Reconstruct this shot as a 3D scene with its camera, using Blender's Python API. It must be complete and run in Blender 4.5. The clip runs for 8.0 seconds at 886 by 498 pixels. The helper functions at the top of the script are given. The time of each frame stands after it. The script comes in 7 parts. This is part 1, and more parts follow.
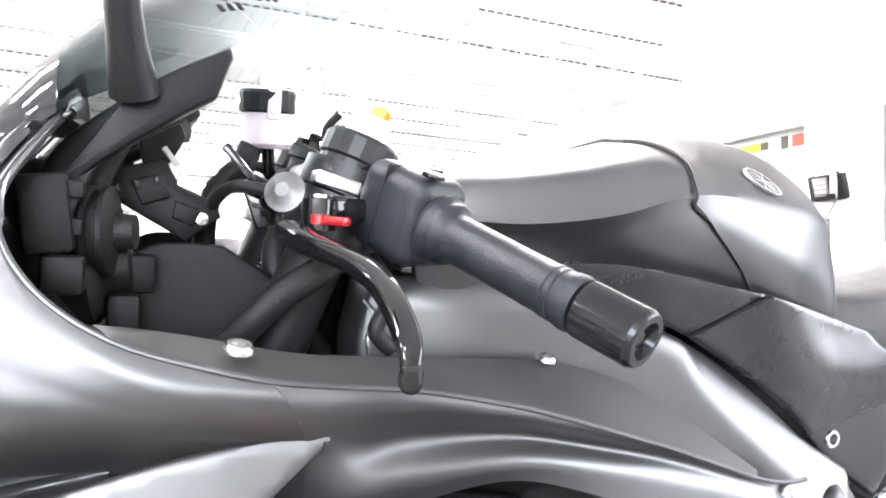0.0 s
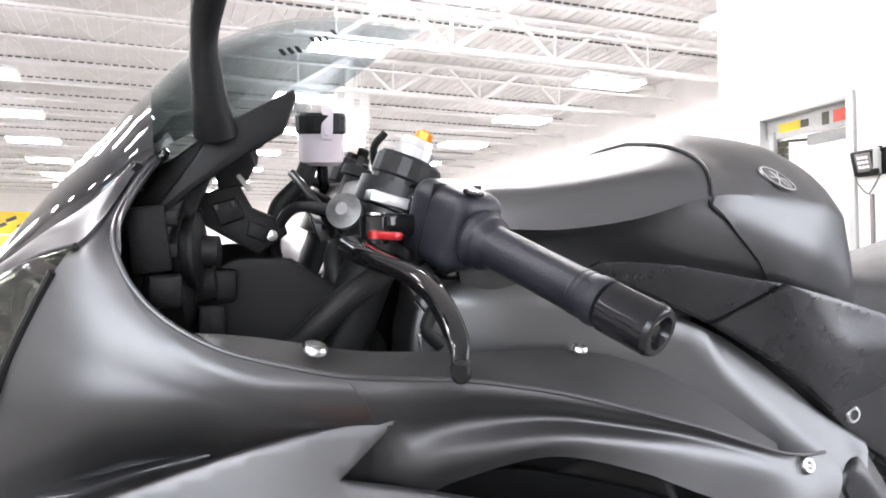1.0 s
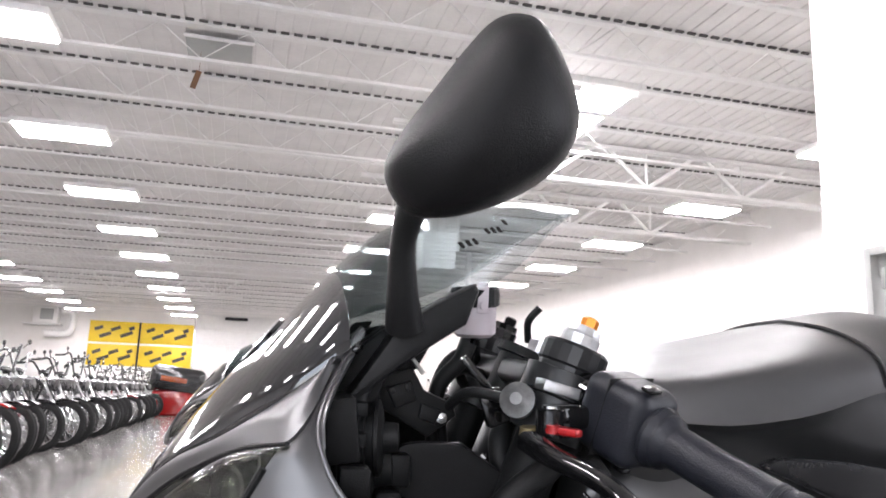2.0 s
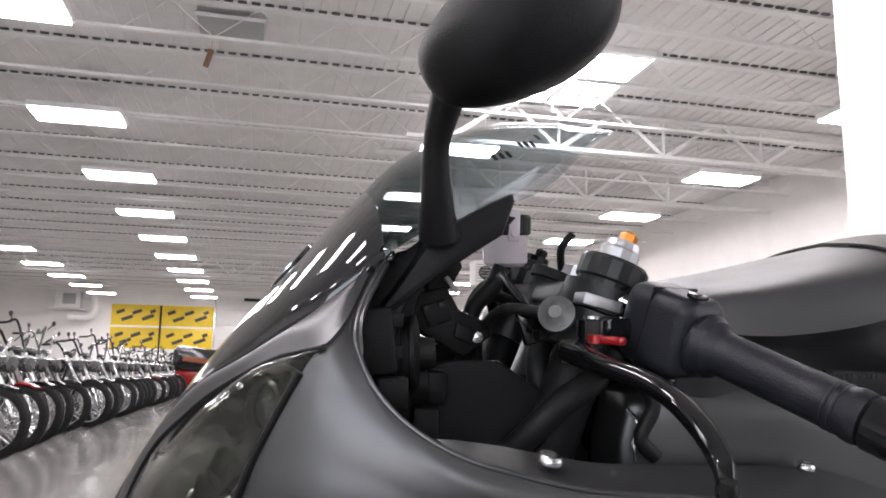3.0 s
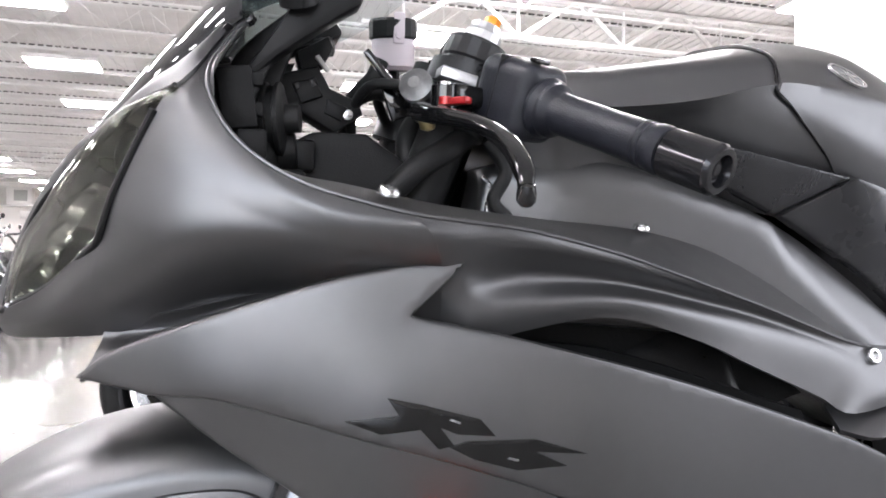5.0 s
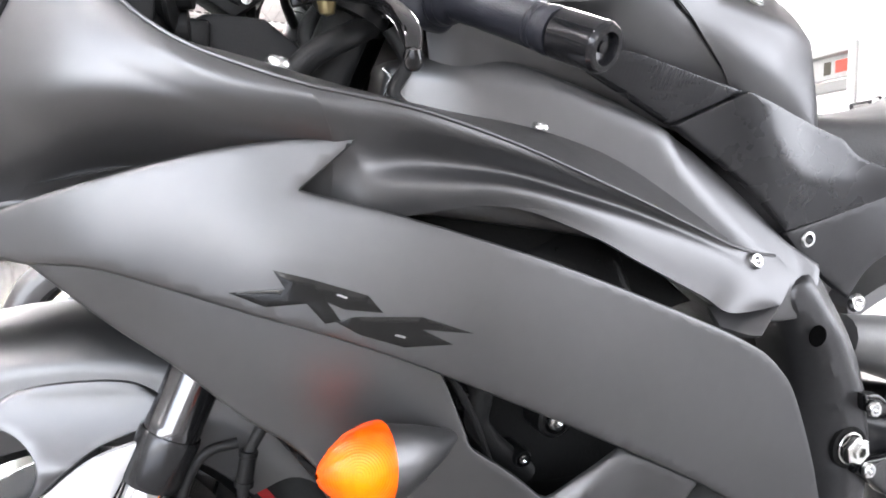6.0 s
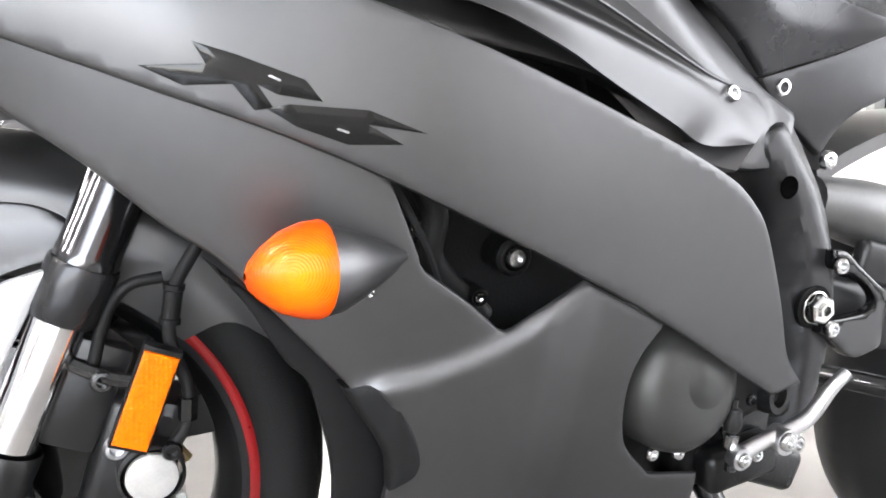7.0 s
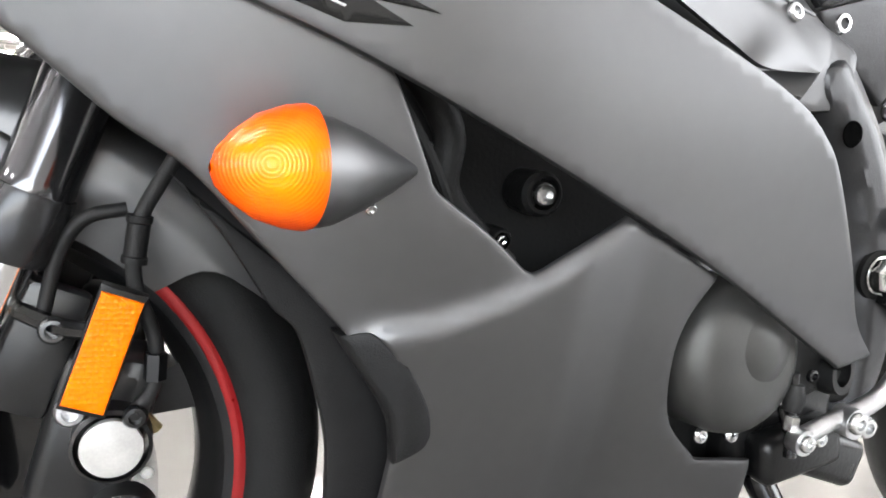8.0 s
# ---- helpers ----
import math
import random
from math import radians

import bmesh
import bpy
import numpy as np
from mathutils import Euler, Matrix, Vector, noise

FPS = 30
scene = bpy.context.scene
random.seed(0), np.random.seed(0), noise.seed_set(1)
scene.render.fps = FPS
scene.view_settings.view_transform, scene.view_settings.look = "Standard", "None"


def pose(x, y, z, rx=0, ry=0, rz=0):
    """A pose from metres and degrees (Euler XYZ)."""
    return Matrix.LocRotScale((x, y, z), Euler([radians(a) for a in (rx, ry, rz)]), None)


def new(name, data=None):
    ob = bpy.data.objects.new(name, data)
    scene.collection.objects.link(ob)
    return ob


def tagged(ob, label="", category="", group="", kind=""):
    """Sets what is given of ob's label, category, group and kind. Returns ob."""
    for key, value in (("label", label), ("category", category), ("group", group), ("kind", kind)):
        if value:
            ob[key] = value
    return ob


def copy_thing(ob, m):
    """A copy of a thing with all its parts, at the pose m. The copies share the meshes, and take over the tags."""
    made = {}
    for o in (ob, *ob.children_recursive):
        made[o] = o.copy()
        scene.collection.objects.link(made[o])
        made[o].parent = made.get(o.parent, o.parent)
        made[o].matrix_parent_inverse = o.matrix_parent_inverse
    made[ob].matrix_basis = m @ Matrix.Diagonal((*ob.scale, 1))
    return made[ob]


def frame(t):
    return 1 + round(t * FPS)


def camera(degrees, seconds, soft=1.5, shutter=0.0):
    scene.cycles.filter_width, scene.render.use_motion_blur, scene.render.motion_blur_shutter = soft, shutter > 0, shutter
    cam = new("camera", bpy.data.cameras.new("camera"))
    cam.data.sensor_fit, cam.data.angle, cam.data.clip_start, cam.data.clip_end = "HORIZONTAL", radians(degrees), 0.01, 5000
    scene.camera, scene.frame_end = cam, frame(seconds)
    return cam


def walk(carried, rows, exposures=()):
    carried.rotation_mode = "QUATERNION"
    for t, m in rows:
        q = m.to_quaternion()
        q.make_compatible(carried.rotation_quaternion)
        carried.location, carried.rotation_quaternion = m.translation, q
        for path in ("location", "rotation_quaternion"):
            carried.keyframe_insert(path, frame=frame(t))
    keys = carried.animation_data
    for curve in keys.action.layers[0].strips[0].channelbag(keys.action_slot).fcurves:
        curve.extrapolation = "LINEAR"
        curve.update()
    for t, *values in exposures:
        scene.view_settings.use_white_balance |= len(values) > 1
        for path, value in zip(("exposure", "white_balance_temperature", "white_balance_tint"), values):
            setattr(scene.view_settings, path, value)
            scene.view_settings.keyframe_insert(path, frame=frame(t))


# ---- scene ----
from mathutils import geometry

cam = camera(60.7, 8.0, soft=1.8, shutter=0.0)
# seconds, place, yaw, pitch, roll
ROWS = [
    (0.0, 0.1030, -0.7328, 0.7926, -22.25, 3.02, -1.51),
    (0.5, 0.1042, -0.7850, 0.7849, -23.85, 2.64, -0.80),
    (1.0, 0.0753, -0.7987, 0.8036, -19.18, 2.07, 0.35),
    (1.5, 0.0250, -0.7905, 0.8444, -14.54, 5.88, -1.29),
    (1.7, 0.0095, -0.8024, 0.8561, -13.69, 10.52, -1.54),
    (2.8, -0.0043, -0.7778, 0.8277, -11.64, 11.22, -1.30),
    (3.0, -0.0045, -0.7700, 0.8088, -11.59, 9.32, -0.85),
    (3.5, -0.0036, -0.7628, 0.7720, -10.55, 5.72, -0.49),
    (4.0, 0.0072, -0.7692, 0.7453, -11.24, 3.25, -0.52),
    (4.5, 0.0336, -0.8061, 0.7295, -12.42, 2.10, -0.33),
    (4.7, 0.0492, -0.8132, 0.7192, -12.96, 1.93, -0.37),
    (5.8, 0.0885, -0.8328, 0.6596, -18.83, -0.04, -1.51),
    (6.0, 0.0962, -0.8301, 0.6449, -19.35, -0.99, -1.86),
    (6.5, 0.1073, -0.8039, 0.5989, -21.05, -4.56, -1.50),
    (7.0, 0.1218, -0.7762, 0.5503, -22.80, -5.73, -2.54),
    (7.5, 0.1398, -0.7300, 0.5153, -22.81, -4.21, -2.87),
    (8.0, 0.1540, -0.6958, 0.4815, -22.11, -4.18, -2.77),
]
EXPOSURES = [(0.0, 2.64, 6400, 14), (0.5, 2.06, 6450, 14), (1.0, 1.70, 6450, 15), (1.5, 1.45, 6450, 16), (3.0, 0.52, 6500, 17), (4.0, 0.72, 6450, 17), (4.7, 1.14, 6450, 16), (5.8, 2.05, 6450, 15), (7.0, 2.06, 6600, 13), (8.0, 2.10, 6700, 11)]
# the motorcycle stands turned a little against the hall, and the path with it
TURN = pose(0, 0, 0, 0, 0, -2.2)
walk(cam, [(t, TURN @ pose(x, y, z, 90 + pitch, roll, yaw)) for t, x, y, z, yaw, pitch, roll in ROWS], EXPOSURES)

# ---- light: the hall's lamps are built below; daylight comes in through the shop front ----
LAMP_GLOW = 32.0
world = bpy.data.worlds.new("world")
scene.world = world
world.use_nodes = True
sky = world.node_tree.nodes.new("ShaderNodeTexSky")
sky.sky_type, sky.sun_disc, sky.sun_elevation, sky.sun_rotation = "NISHITA", False, radians(40), radians(200)
world.node_tree.links.new(sky.outputs[0], world.node_tree.nodes["Background"].inputs[0])
world.node_tree.nodes["Background"].inputs[1].default_value = 0.12
# daylight through the shop front behind the camera
day = new("shop_front_daylight", bpy.data.lights.new("shop_front_daylight", "AREA"))
day.data.shape, day.data.size, day.data.size_y, day.data.energy, day.data.color = "RECTANGLE", 10.0, 2.7, 220.0, (0.82, 0.91, 1.0)
day.matrix_basis = pose(-5.2, -6.95, 1.75, 90, 0, 0)
# and through the side window behind the camera
side_day = new("side_window_daylight", bpy.data.lights.new("side_window_daylight", "AREA"))
side_day.data.shape, side_day.data.size, side_day.data.size_y, side_day.data.energy, side_day.data.color = "RECTANGLE", 3.9, 2.6, 76.0, (0.90, 0.95, 1.0)
side_day.matrix_basis = pose(4.40, -2.5, 1.75, 90, 0, 90)


# ---- materials ----
def material(name, color, rough=0.5, metal=0.0, coat=0.0, vary=0.12, scale=30.0, bump=0.0, bump_scale=200.0, rough_vary=0.1, spec=0.5, stain=0.0, per_object=0.0):
    """A surface with colour and roughness that vary at two scales, and a fine relief."""
    m = bpy.data.materials.new(name)
    m.use_nodes = True
    n, l = m.node_tree.nodes, m.node_tree.links
    b = n["Principled BSDF"]
    co = n.new("ShaderNodeTexCoord")
    big = n.new("ShaderNodeTexNoise")
    big.inputs["Scale"].default_value, big.inputs["Detail"].default_value = scale, 4
    l.new(co.outputs["Object"], big.inputs["Vector"])
    fine = n.new("ShaderNodeTexNoise")
    fine.inputs["Scale"].default_value, fine.inputs["Detail"].default_value = scale * 9, 3
    l.new(co.outputs["Object"], fine.inputs["Vector"])
    add = n.new("ShaderNodeMath")
    add.operation = "MULTIPLY_ADD"
    add.inputs[1].default_value = 0.5
    l.new(fine.outputs["Fac"], add.inputs[0])
    l.new(big.outputs["Fac"], add.inputs[2])
    ramp = n.new("ShaderNodeMapRange")
    ramp.inputs["From Min"].default_value, ramp.inputs["From Max"].default_value = 0.45, 1.05
    ramp.inputs["To Min"].default_value, ramp.inputs["To Max"].default_value = 1 - vary, 1 + vary
    l.new(add.outputs[0], ramp.inputs["Value"])
    value = ramp.outputs[0]
    if per_object:
        info = n.new("ShaderNodeObjectInfo")
        r2 = n.new("ShaderNodeMapRange")
        r2.inputs["To Min"].default_value, r2.inputs["To Max"].default_value = 1 - per_object, 1 + per_object
        l.new(info.outputs["Random"], r2.inputs["Value"])
        mul = n.new("ShaderNodeMath")
        mul.operation = "MULTIPLY"
        l.new(value, mul.inputs[0])
        l.new(r2.outputs[0], mul.inputs[1])
        value = mul.outputs[0]
    tint = n.new("ShaderNodeVectorMath")
    tint.operation = "SCALE"
    tint.inputs[0].default_value = color
    l.new(value, tint.inputs["Scale"])
    l.new(tint.outputs[0], b.inputs["Base Color"])
    rr = n.new("ShaderNodeMapRange")
    rr.inputs["From Min"].default_value, rr.inputs["From Max"].default_value = 0.3, 0.7
    rr.inputs["To Min"].default_value, rr.inputs["To Max"].default_value = max(0.02, rough * (1 - rough_vary)), min(1, rough * (1 + rough_vary))
    l.new(big.outputs["Fac"], rr.inputs["Value"])
    l.new(rr.outputs[0], b.inputs["Roughness"])
    b.inputs["Metallic"].default_value = metal
    b.inputs["Coat Weight"].default_value = coat
    b.inputs["Coat Roughness"].default_value = 0.05
    b.inputs["Specular IOR Level"].default_value = spec
    if bump:
        bn = n.new("ShaderNodeTexNoise")
        bn.inputs["Scale"].default_value, bn.inputs["Detail"].default_value = bump_scale, 3
        l.new(co.outputs["Object"], bn.inputs["Vector"])
        bp = n.new("ShaderNodeBump")
        bp.inputs["Strength"].default_value, bp.inputs["Distance"].default_value = bump, 0.002
        l.new(bn.outputs["Fac"], bp.inputs["Height"])
        l.new(bp.outputs[0], b.inputs["Normal"])
    return m


def glow(name, color, strength):
    m = bpy.data.materials.new(name)
    m.use_nodes = True
    b = m.node_tree.nodes["Principled BSDF"]
    b.inputs["Base Color"].default_value = (0.8, 0.8, 0.8, 1)
    b.inputs["Emission Color"].default_value = (*color, 1)
    b.inputs["Emission Strength"].default_value = strength
    return m


def clear(name, color, rough=0.02, see=0.7, ior=1.45):
    """Tinted sheet of plastic or glass: part of the light goes straight through, the rest is mirrored by the Fresnel law."""
    m = bpy.data.materials.new(name)
    m.use_nodes = True
    n, l = m.node_tree.nodes, m.node_tree.links
    b = n["Principled BSDF"]
    b.inputs["Base Color"].default_value = (*color, 1)
    b.inputs["Roughness"].default_value = rough
    b.inputs["IOR"].default_value = ior
    t = n.new("ShaderNodeBsdfTransparent")
    t.inputs["Color"].default_value = (*[min(1, 0.35 + 0.65 * c) for c in color], 1)
    mix = n.new("ShaderNodeMixShader")
    mix.inputs[0].default_value = see
    l.new(b.outputs[0], mix.inputs[1])
    l.new(t.outputs[0], mix.inputs[2])
    l.new(mix.outputs[0], n["Material Output"].inputs["Surface"])
    return m


def sheet(name, tint, rough=0.02, ior=1.45):
    """A thin tinted sheet: light passes straight through, more is mirrored the flatter it is seen."""
    m = bpy.data.materials.new(name)
    m.use_nodes = True
    n, l = m.node_tree.nodes, m.node_tree.links
    n.remove(n["Principled BSDF"])
    t, g, mix = n.new("ShaderNodeBsdfTransparent"), n.new("ShaderNodeBsdfGlossy"), n.new("ShaderNodeMixShader")
    facing, power, f = n.new("ShaderNodeLayerWeight"), n.new("ShaderNodeMath"), n.new("ShaderNodeMapRange")
    t.inputs["Color"].default_value = (*tint, 1)
    g.inputs["Roughness"].default_value = rough
    power.operation = "POWER"
    power.inputs[1].default_value = 5.0
    f.inputs["To Min"].default_value = ((ior - 1) / (ior + 1)) ** 2
    l.new(facing.outputs["Facing"], power.inputs[0])
    l.new(power.outputs[0], f.inputs["Value"])
    l.new(f.outputs[0], mix.inputs[0])
    l.new(t.outputs[0], mix.inputs[1])
    l.new(g.outputs[0], mix.inputs[2])
    l.new(mix.outputs[0], n["Material Output"].inputs["Surface"])
    return m


PAINT = material("matte grey paint", (0.125, 0.1245, 0.127), 0.39, 0.92, 0.0, 0.05, 9.0, 0.05, 1500.0, 0.08)
PAINT.node_tree.nodes["Principled BSDF"].inputs["Specular Tint"].default_value = (0.6, 0.6, 0.6, 1)
BLACK_PAINT = material("gloss black paint", (0.012, 0.012, 0.013), 0.06, 0.0, 0.6, 0.1, 10.0)
BLACK_PLASTIC = material("black plastic", (0.007, 0.007, 0.0073), 0.45, 0.0, 0.0, 0.2, 60.0, 0.25, 900.0, spec=0.2)
BLACK_SATIN = material("satin black", (0.011, 0.011, 0.012), 0.36, 0.0, 0.0, 0.15, 40.0, 0.1, 700.0, spec=0.35)
BLACK_METAL = material("black anodised metal", (0.005, 0.005, 0.0054), 0.07, 0.0, 0.1, 0.15, 40.0)
FRAME_PAINT = material("satin frame paint", (0.045, 0.045, 0.047), 0.33, 0.7, 0.0, 0.1, 30.0, 0.15, 700.0)
RUBBER = material("rubber", (0.009, 0.009, 0.0092), 0.55, 0.0, 0.0, 0.2, 50.0, 0.25, 600.0, spec=0.25)
GRIP = material("grip rubber", (0.014, 0.015, 0.020), 0.4, 0.0, 0.0, 0.2, 60.0, 0.25, 800.0, spec=0.3)
CHROME = material("chrome", (0.82, 0.82, 0.83), 0.08, 1.0, 0.0, 0.04, 20.0)
STEEL = material("bright steel", (0.55, 0.55, 0.55), 0.25, 1.0, 0.0, 0.15, 60.0)
ALLOY = material("cast alloy", (0.55, 0.55, 0.56), 0.35, 1.0, 0.0, 0.15, 60.0, 0.2, 500.0)
RED = material("red anodised", (0.34, 0.012, 0.014), 0.3, 0.3, 0.2, 0.1, 60.0)
SEAT_VINYL = material("seat vinyl", (0.035, 0.035, 0.036), 0.5, 0.0, 0.0, 0.15, 40.0, 0.5, 500.0)
TEXT_BLACK = material("black decal", (0.006, 0.006, 0.006), 0.14, 0.0, 0.0, 0.1, 30.0, spec=0.35)


# ---- shaping helpers ----
def finish(name, bm, mat, parent=None, label="", smooth=True, angle=40):
    me = bpy.data.meshes.new(name)
    if smooth:
        for f in bm.faces:
            f.smooth = True
        for e in bm.edges:
            if len(e.link_faces) == 2 and e.calc_face_angle(0) > radians(angle):
                e.smooth = False
    bm.normal_update()
    bm.to_mesh(me)
    bm.free()
    me.materials.append(mat)
    ob = new(name, me)
    ob.parent = parent
    if label:
        ob["label"] = label
    return ob


def part(name, bm, mat, parent, label="", smooth=True, angle=40):
    """Links a bmesh as one mesh object under a thing or under a part."""
    return finish(name, bm, mat, parent, label, smooth, angle)


def thing(name, m, label, category, group="", kind=""):
    ob = new(name)
    ob.matrix_basis = m
    ob.empty_display_size = 0.05
    return tagged(ob, label, category, group, kind)


def spline(points, n, closed=False):
    """n points along a Catmull-Rom curve through the given ones."""
    p = np.array(points, float)
    k = len(p)
    if k == 2 and not closed:
        return p[0] + (p[1] - p[0]) * np.linspace(0, 1, n)[:, None]
    if closed:
        q = np.concatenate([p[-1:], p, p[:2]])
        spans = k
    else:
        q = np.concatenate([[2 * p[0] - p[1]], p, [2 * p[-1] - p[-2]]])
        spans = k - 1
    out = []
    for s in np.linspace(0, spans, n, endpoint=not closed):
        i = min(int(s), spans - 1)
        t = s - i
        a, b, c, d = q[i : i + 4]
        out.append(0.5 * (2 * b + (c - a) * t + (2 * a - 5 * b + 4 * c - d) * t * t + (3 * b - a - 3 * c + d) * t**3))
    return np.array(out)


def skin(rows, closed_u=False, closed_v=False, cap=False):
    """A bmesh from a grid of points: rows of equal length."""
    bm = bmesh.new()
    g = [[bm.verts.new(p) for p in row] for row in rows]
    nu, nv = len(g), len(g[0])
    for i in range(nu if closed_u else nu - 1):
        for j in range(nv if closed_v else nv - 1):
            a, b, c, d = g[i][j], g[(i + 1) % nu][j], g[(i + 1) % nu][(j + 1) % nv], g[i][(j + 1) % nv]
            bm.faces.new((a, b, c, d))
    if cap and closed_v:
        bm.faces.new(list(reversed(g[0])))
        bm.faces.new(g[-1])
    bmesh.ops.remove_doubles(bm, verts=bm.verts[:], dist=1e-6)
    bmesh.ops.recalc_face_normals(bm, faces=bm.faces[:])
    return bm


def loft(curves, nu=24, nv=24, thick=0.003, inward=(0, 1, 0)):
    """A shell through curves of 3D points: smooth along each and from one to the next, with a thickness towards inward."""
    rows = [spline(c, nu) for c in curves]
    grid = np.stack([spline([r[i] for r in rows], nv) for i in range(nu)], 0)
    return shell(grid, thick, inward)


def shell(grid, thick, inward):
    nu, nv = grid.shape[:2]
    du, dv = np.gradient(grid, axis=0), np.gradient(grid, axis=1)
    nrm = np.cross(du, dv)
    nrm /= np.linalg.norm(nrm, axis=-1, keepdims=True) + 1e-12
    w = np.array(inward, float)
    if (nrm * w).sum() < 0:
        nrm = -nrm
    inner = grid + nrm * thick
    bm = bmesh.new()
    a = [[bm.verts.new(p) for p in row] for row in grid]
    b = [[bm.verts.new(p) for p in row] for row in inner]
    for i in range(nu - 1):
        for j in range(nv - 1):
            for g, flip in ((a, False), (b, True)):
                f = [g[i][j], g[i + 1][j], g[i + 1][j + 1], g[i][j + 1]]
                bm.faces.new(f[::-1] if flip else f)
    for i in range(nu - 1):
        for j in (0, nv - 1):
            bm.faces.new((a[i][j], a[i + 1][j], b[i + 1][j], b[i][j]))
    for j in range(nv - 1):
        for i in (0, nu - 1):
            bm.faces.new((a[i][j], a[i][j + 1], b[i][j + 1], b[i][j]))
    bmesh.ops.remove_doubles(bm, verts=bm.verts[:], dist=1e-5)
    bmesh.ops.recalc_face_normals(bm, faces=bm.faces[:])
    return bm


def plate_spline(points, slack=2e-4):
    """A smooth height over a plane (thin-plate spline) through rows of x, z, height."""
    p = np.array(points, float)
    n = len(p)

    def kernel(r2):
        return r2 * np.log(r2 + 1e-12)

    a = np.zeros((n + 3, n + 3))
    d = ((p[:, None, :2] - p[None, :, :2]) ** 2).sum(-1)
    a[:n, :n] = kernel(d) + slack * np.eye(n)
    a[:n, n:] = np.c_[np.ones(n), p[:, :2]]
    a[n:, :n] = a[:n, n:].T
    w = np.linalg.solve(a, np.r_[p[:, 2], 0, 0, 0])

    def height(x, z):
        r2 = (p[:, 0] - x) ** 2 + (p[:, 1] - z) ** 2
        return float(kernel(r2) @ w[:n] + w[n] + w[n + 1] * x + w[n + 2] * z)

    return height


def outline(points, step=0.006):
    """A closed outline, smooth but at points marked with a third value, which are corners."""
    corners = [i for i, q in enumerate(points) if len(q) > 2]
    flat = [q[:2] for q in points]
    if not corners:
        k = int(sum(math.dist(flat[i], flat[i - 1]) for i in range(len(flat))) / step)
        return spline(flat, max(k, 12), closed=True)
    out = []
    for a, b in zip(corners, corners[1:] + [corners[0] + len(flat)]):
        run = [flat[i % len(flat)] for i in range(a, b + 1)]
        k = max(2, int(sum(math.dist(run[i], run[i + 1]) for i in range(len(run) - 1)) / step))
        out += list(spline(run, k + 1)[:-1])
    return np.array(out)


def panel(points, height, side=-1, thick=0.004, step=0.008, edge=0.003):
    """A moulded panel: an outline in the x-z plane, laid on the half-width height(x, z), with rolled edges and thickness."""
    ring = outline(points, step * 0.7)
    lo, hi = ring.min(0), ring.max(0)
    verts = [Vector(q) for q in ring]
    m = len(verts)
    a, b = ring, np.roll(ring, -1, 0)

    def gap(q):
        ab = b - a
        t = (((q - a) * ab).sum(1) / ((ab**2).sum(1) + 1e-15)).clip(0, 1)
        return math.sqrt((((a + ab * t[:, None]) - q) ** 2).sum(1).min())

    row = 0
    z = lo[1] + step
    while z < hi[1]:
        x = lo[0] + (step / 2 if row % 2 else 0)
        while x < hi[0]:
            q = np.array((x, z))
            if gap(q) > max(step * 0.45, edge * 1.5):
                verts.append(Vector((x, z)))
            x += step
        z += step * 0.87
        row += 1
    lines = [(i, (i + 1) % m) for i in range(m)]
    for d in (edge * 0.35, edge):
        inner = []
        for i in range(m):
            t = ring[(i + 1) % m] - ring[i - 1]
            nrm = np.array((-t[1], t[0])) / (np.hypot(*t) + 1e-12)
            inner.append(ring[i] + nrm * d * (1 if area2(ring) > 0 else -1))
        last = None
        for q in inner:
            if gap(q) > d * 0.9:
                verts.append(Vector(q))
                if last is not None and d == edge:
                    lines.append((last, len(verts) - 1))
                last = len(verts) - 1
            else:
                last = None
    res = geometry.delaunay_2d_cdt(verts, lines, [], 1, 1e-5)
    bm = bmesh.new()
    outer, back = [], []
    for v in res[0]:
        d = min(gap(np.array(v)), edge)
        drop = edge - math.sqrt(max(0.0, edge**2 - (edge - d) ** 2))
        h = height(v[0], v[1]) - drop
        outer.append(bm.verts.new((v[0], side * h, v[1])))
        back.append(bm.verts.new((v[0], side * (h - thick + drop * 0.5), v[1])))
    count = {}
    for f in res[2]:
        bm.faces.new([outer[i] for i in f])
        bm.faces.new([back[i] for i in reversed(f)])
        for i, j in zip(f, list(f[1:]) + [f[0]]):
            count.setdefault((min(i, j), max(i, j)), []).append((i, j))
    for key, uses in count.items():
        if len(uses) == 1:
            i, j = uses[0]
            bm.faces.new((outer[j], outer[i], back[i], back[j]))
    bmesh.ops.recalc_face_normals(bm, faces=bm.faces[:])
    return bm


def area2(ring):
    x, z = ring[:, 0], ring[:, 1]
    return float((x * np.roll(z, -1) - np.roll(x, -1) * z).sum())


def tube(points, radius, n=12, seg=None, cap=True):
    """A round rod along a smooth curve; radius may be one number or one per point."""
    k = seg or max(2, 8 * (len(points) - 1))
    if len(points) == 2:
        k = seg or 2
    p = spline(points, k)
    r = np.full(k, radius) if np.isscalar(radius) else np.interp(np.linspace(0, 1, k), np.linspace(0, 1, len(radius)), radius)
    rows = []
    up = None
    for i in range(k):
        t = p[min(i + 1, k - 1)] - p[max(i - 1, 0)]
        t /= np.linalg.norm(t) + 1e-12
        if up is None:
            up = np.cross(t, (0.3, 0.2, 0.9))
        up = up - t * (up @ t)
        up /= np.linalg.norm(up) + 1e-12
        side = np.cross(t, up)
        rows.append([p[i] + r[i] * (math.cos(a) * up + math.sin(a) * side) for a in np.linspace(0, 2 * math.pi, n, endpoint=False)])
    return skin(rows, closed_v=True, cap=cap)


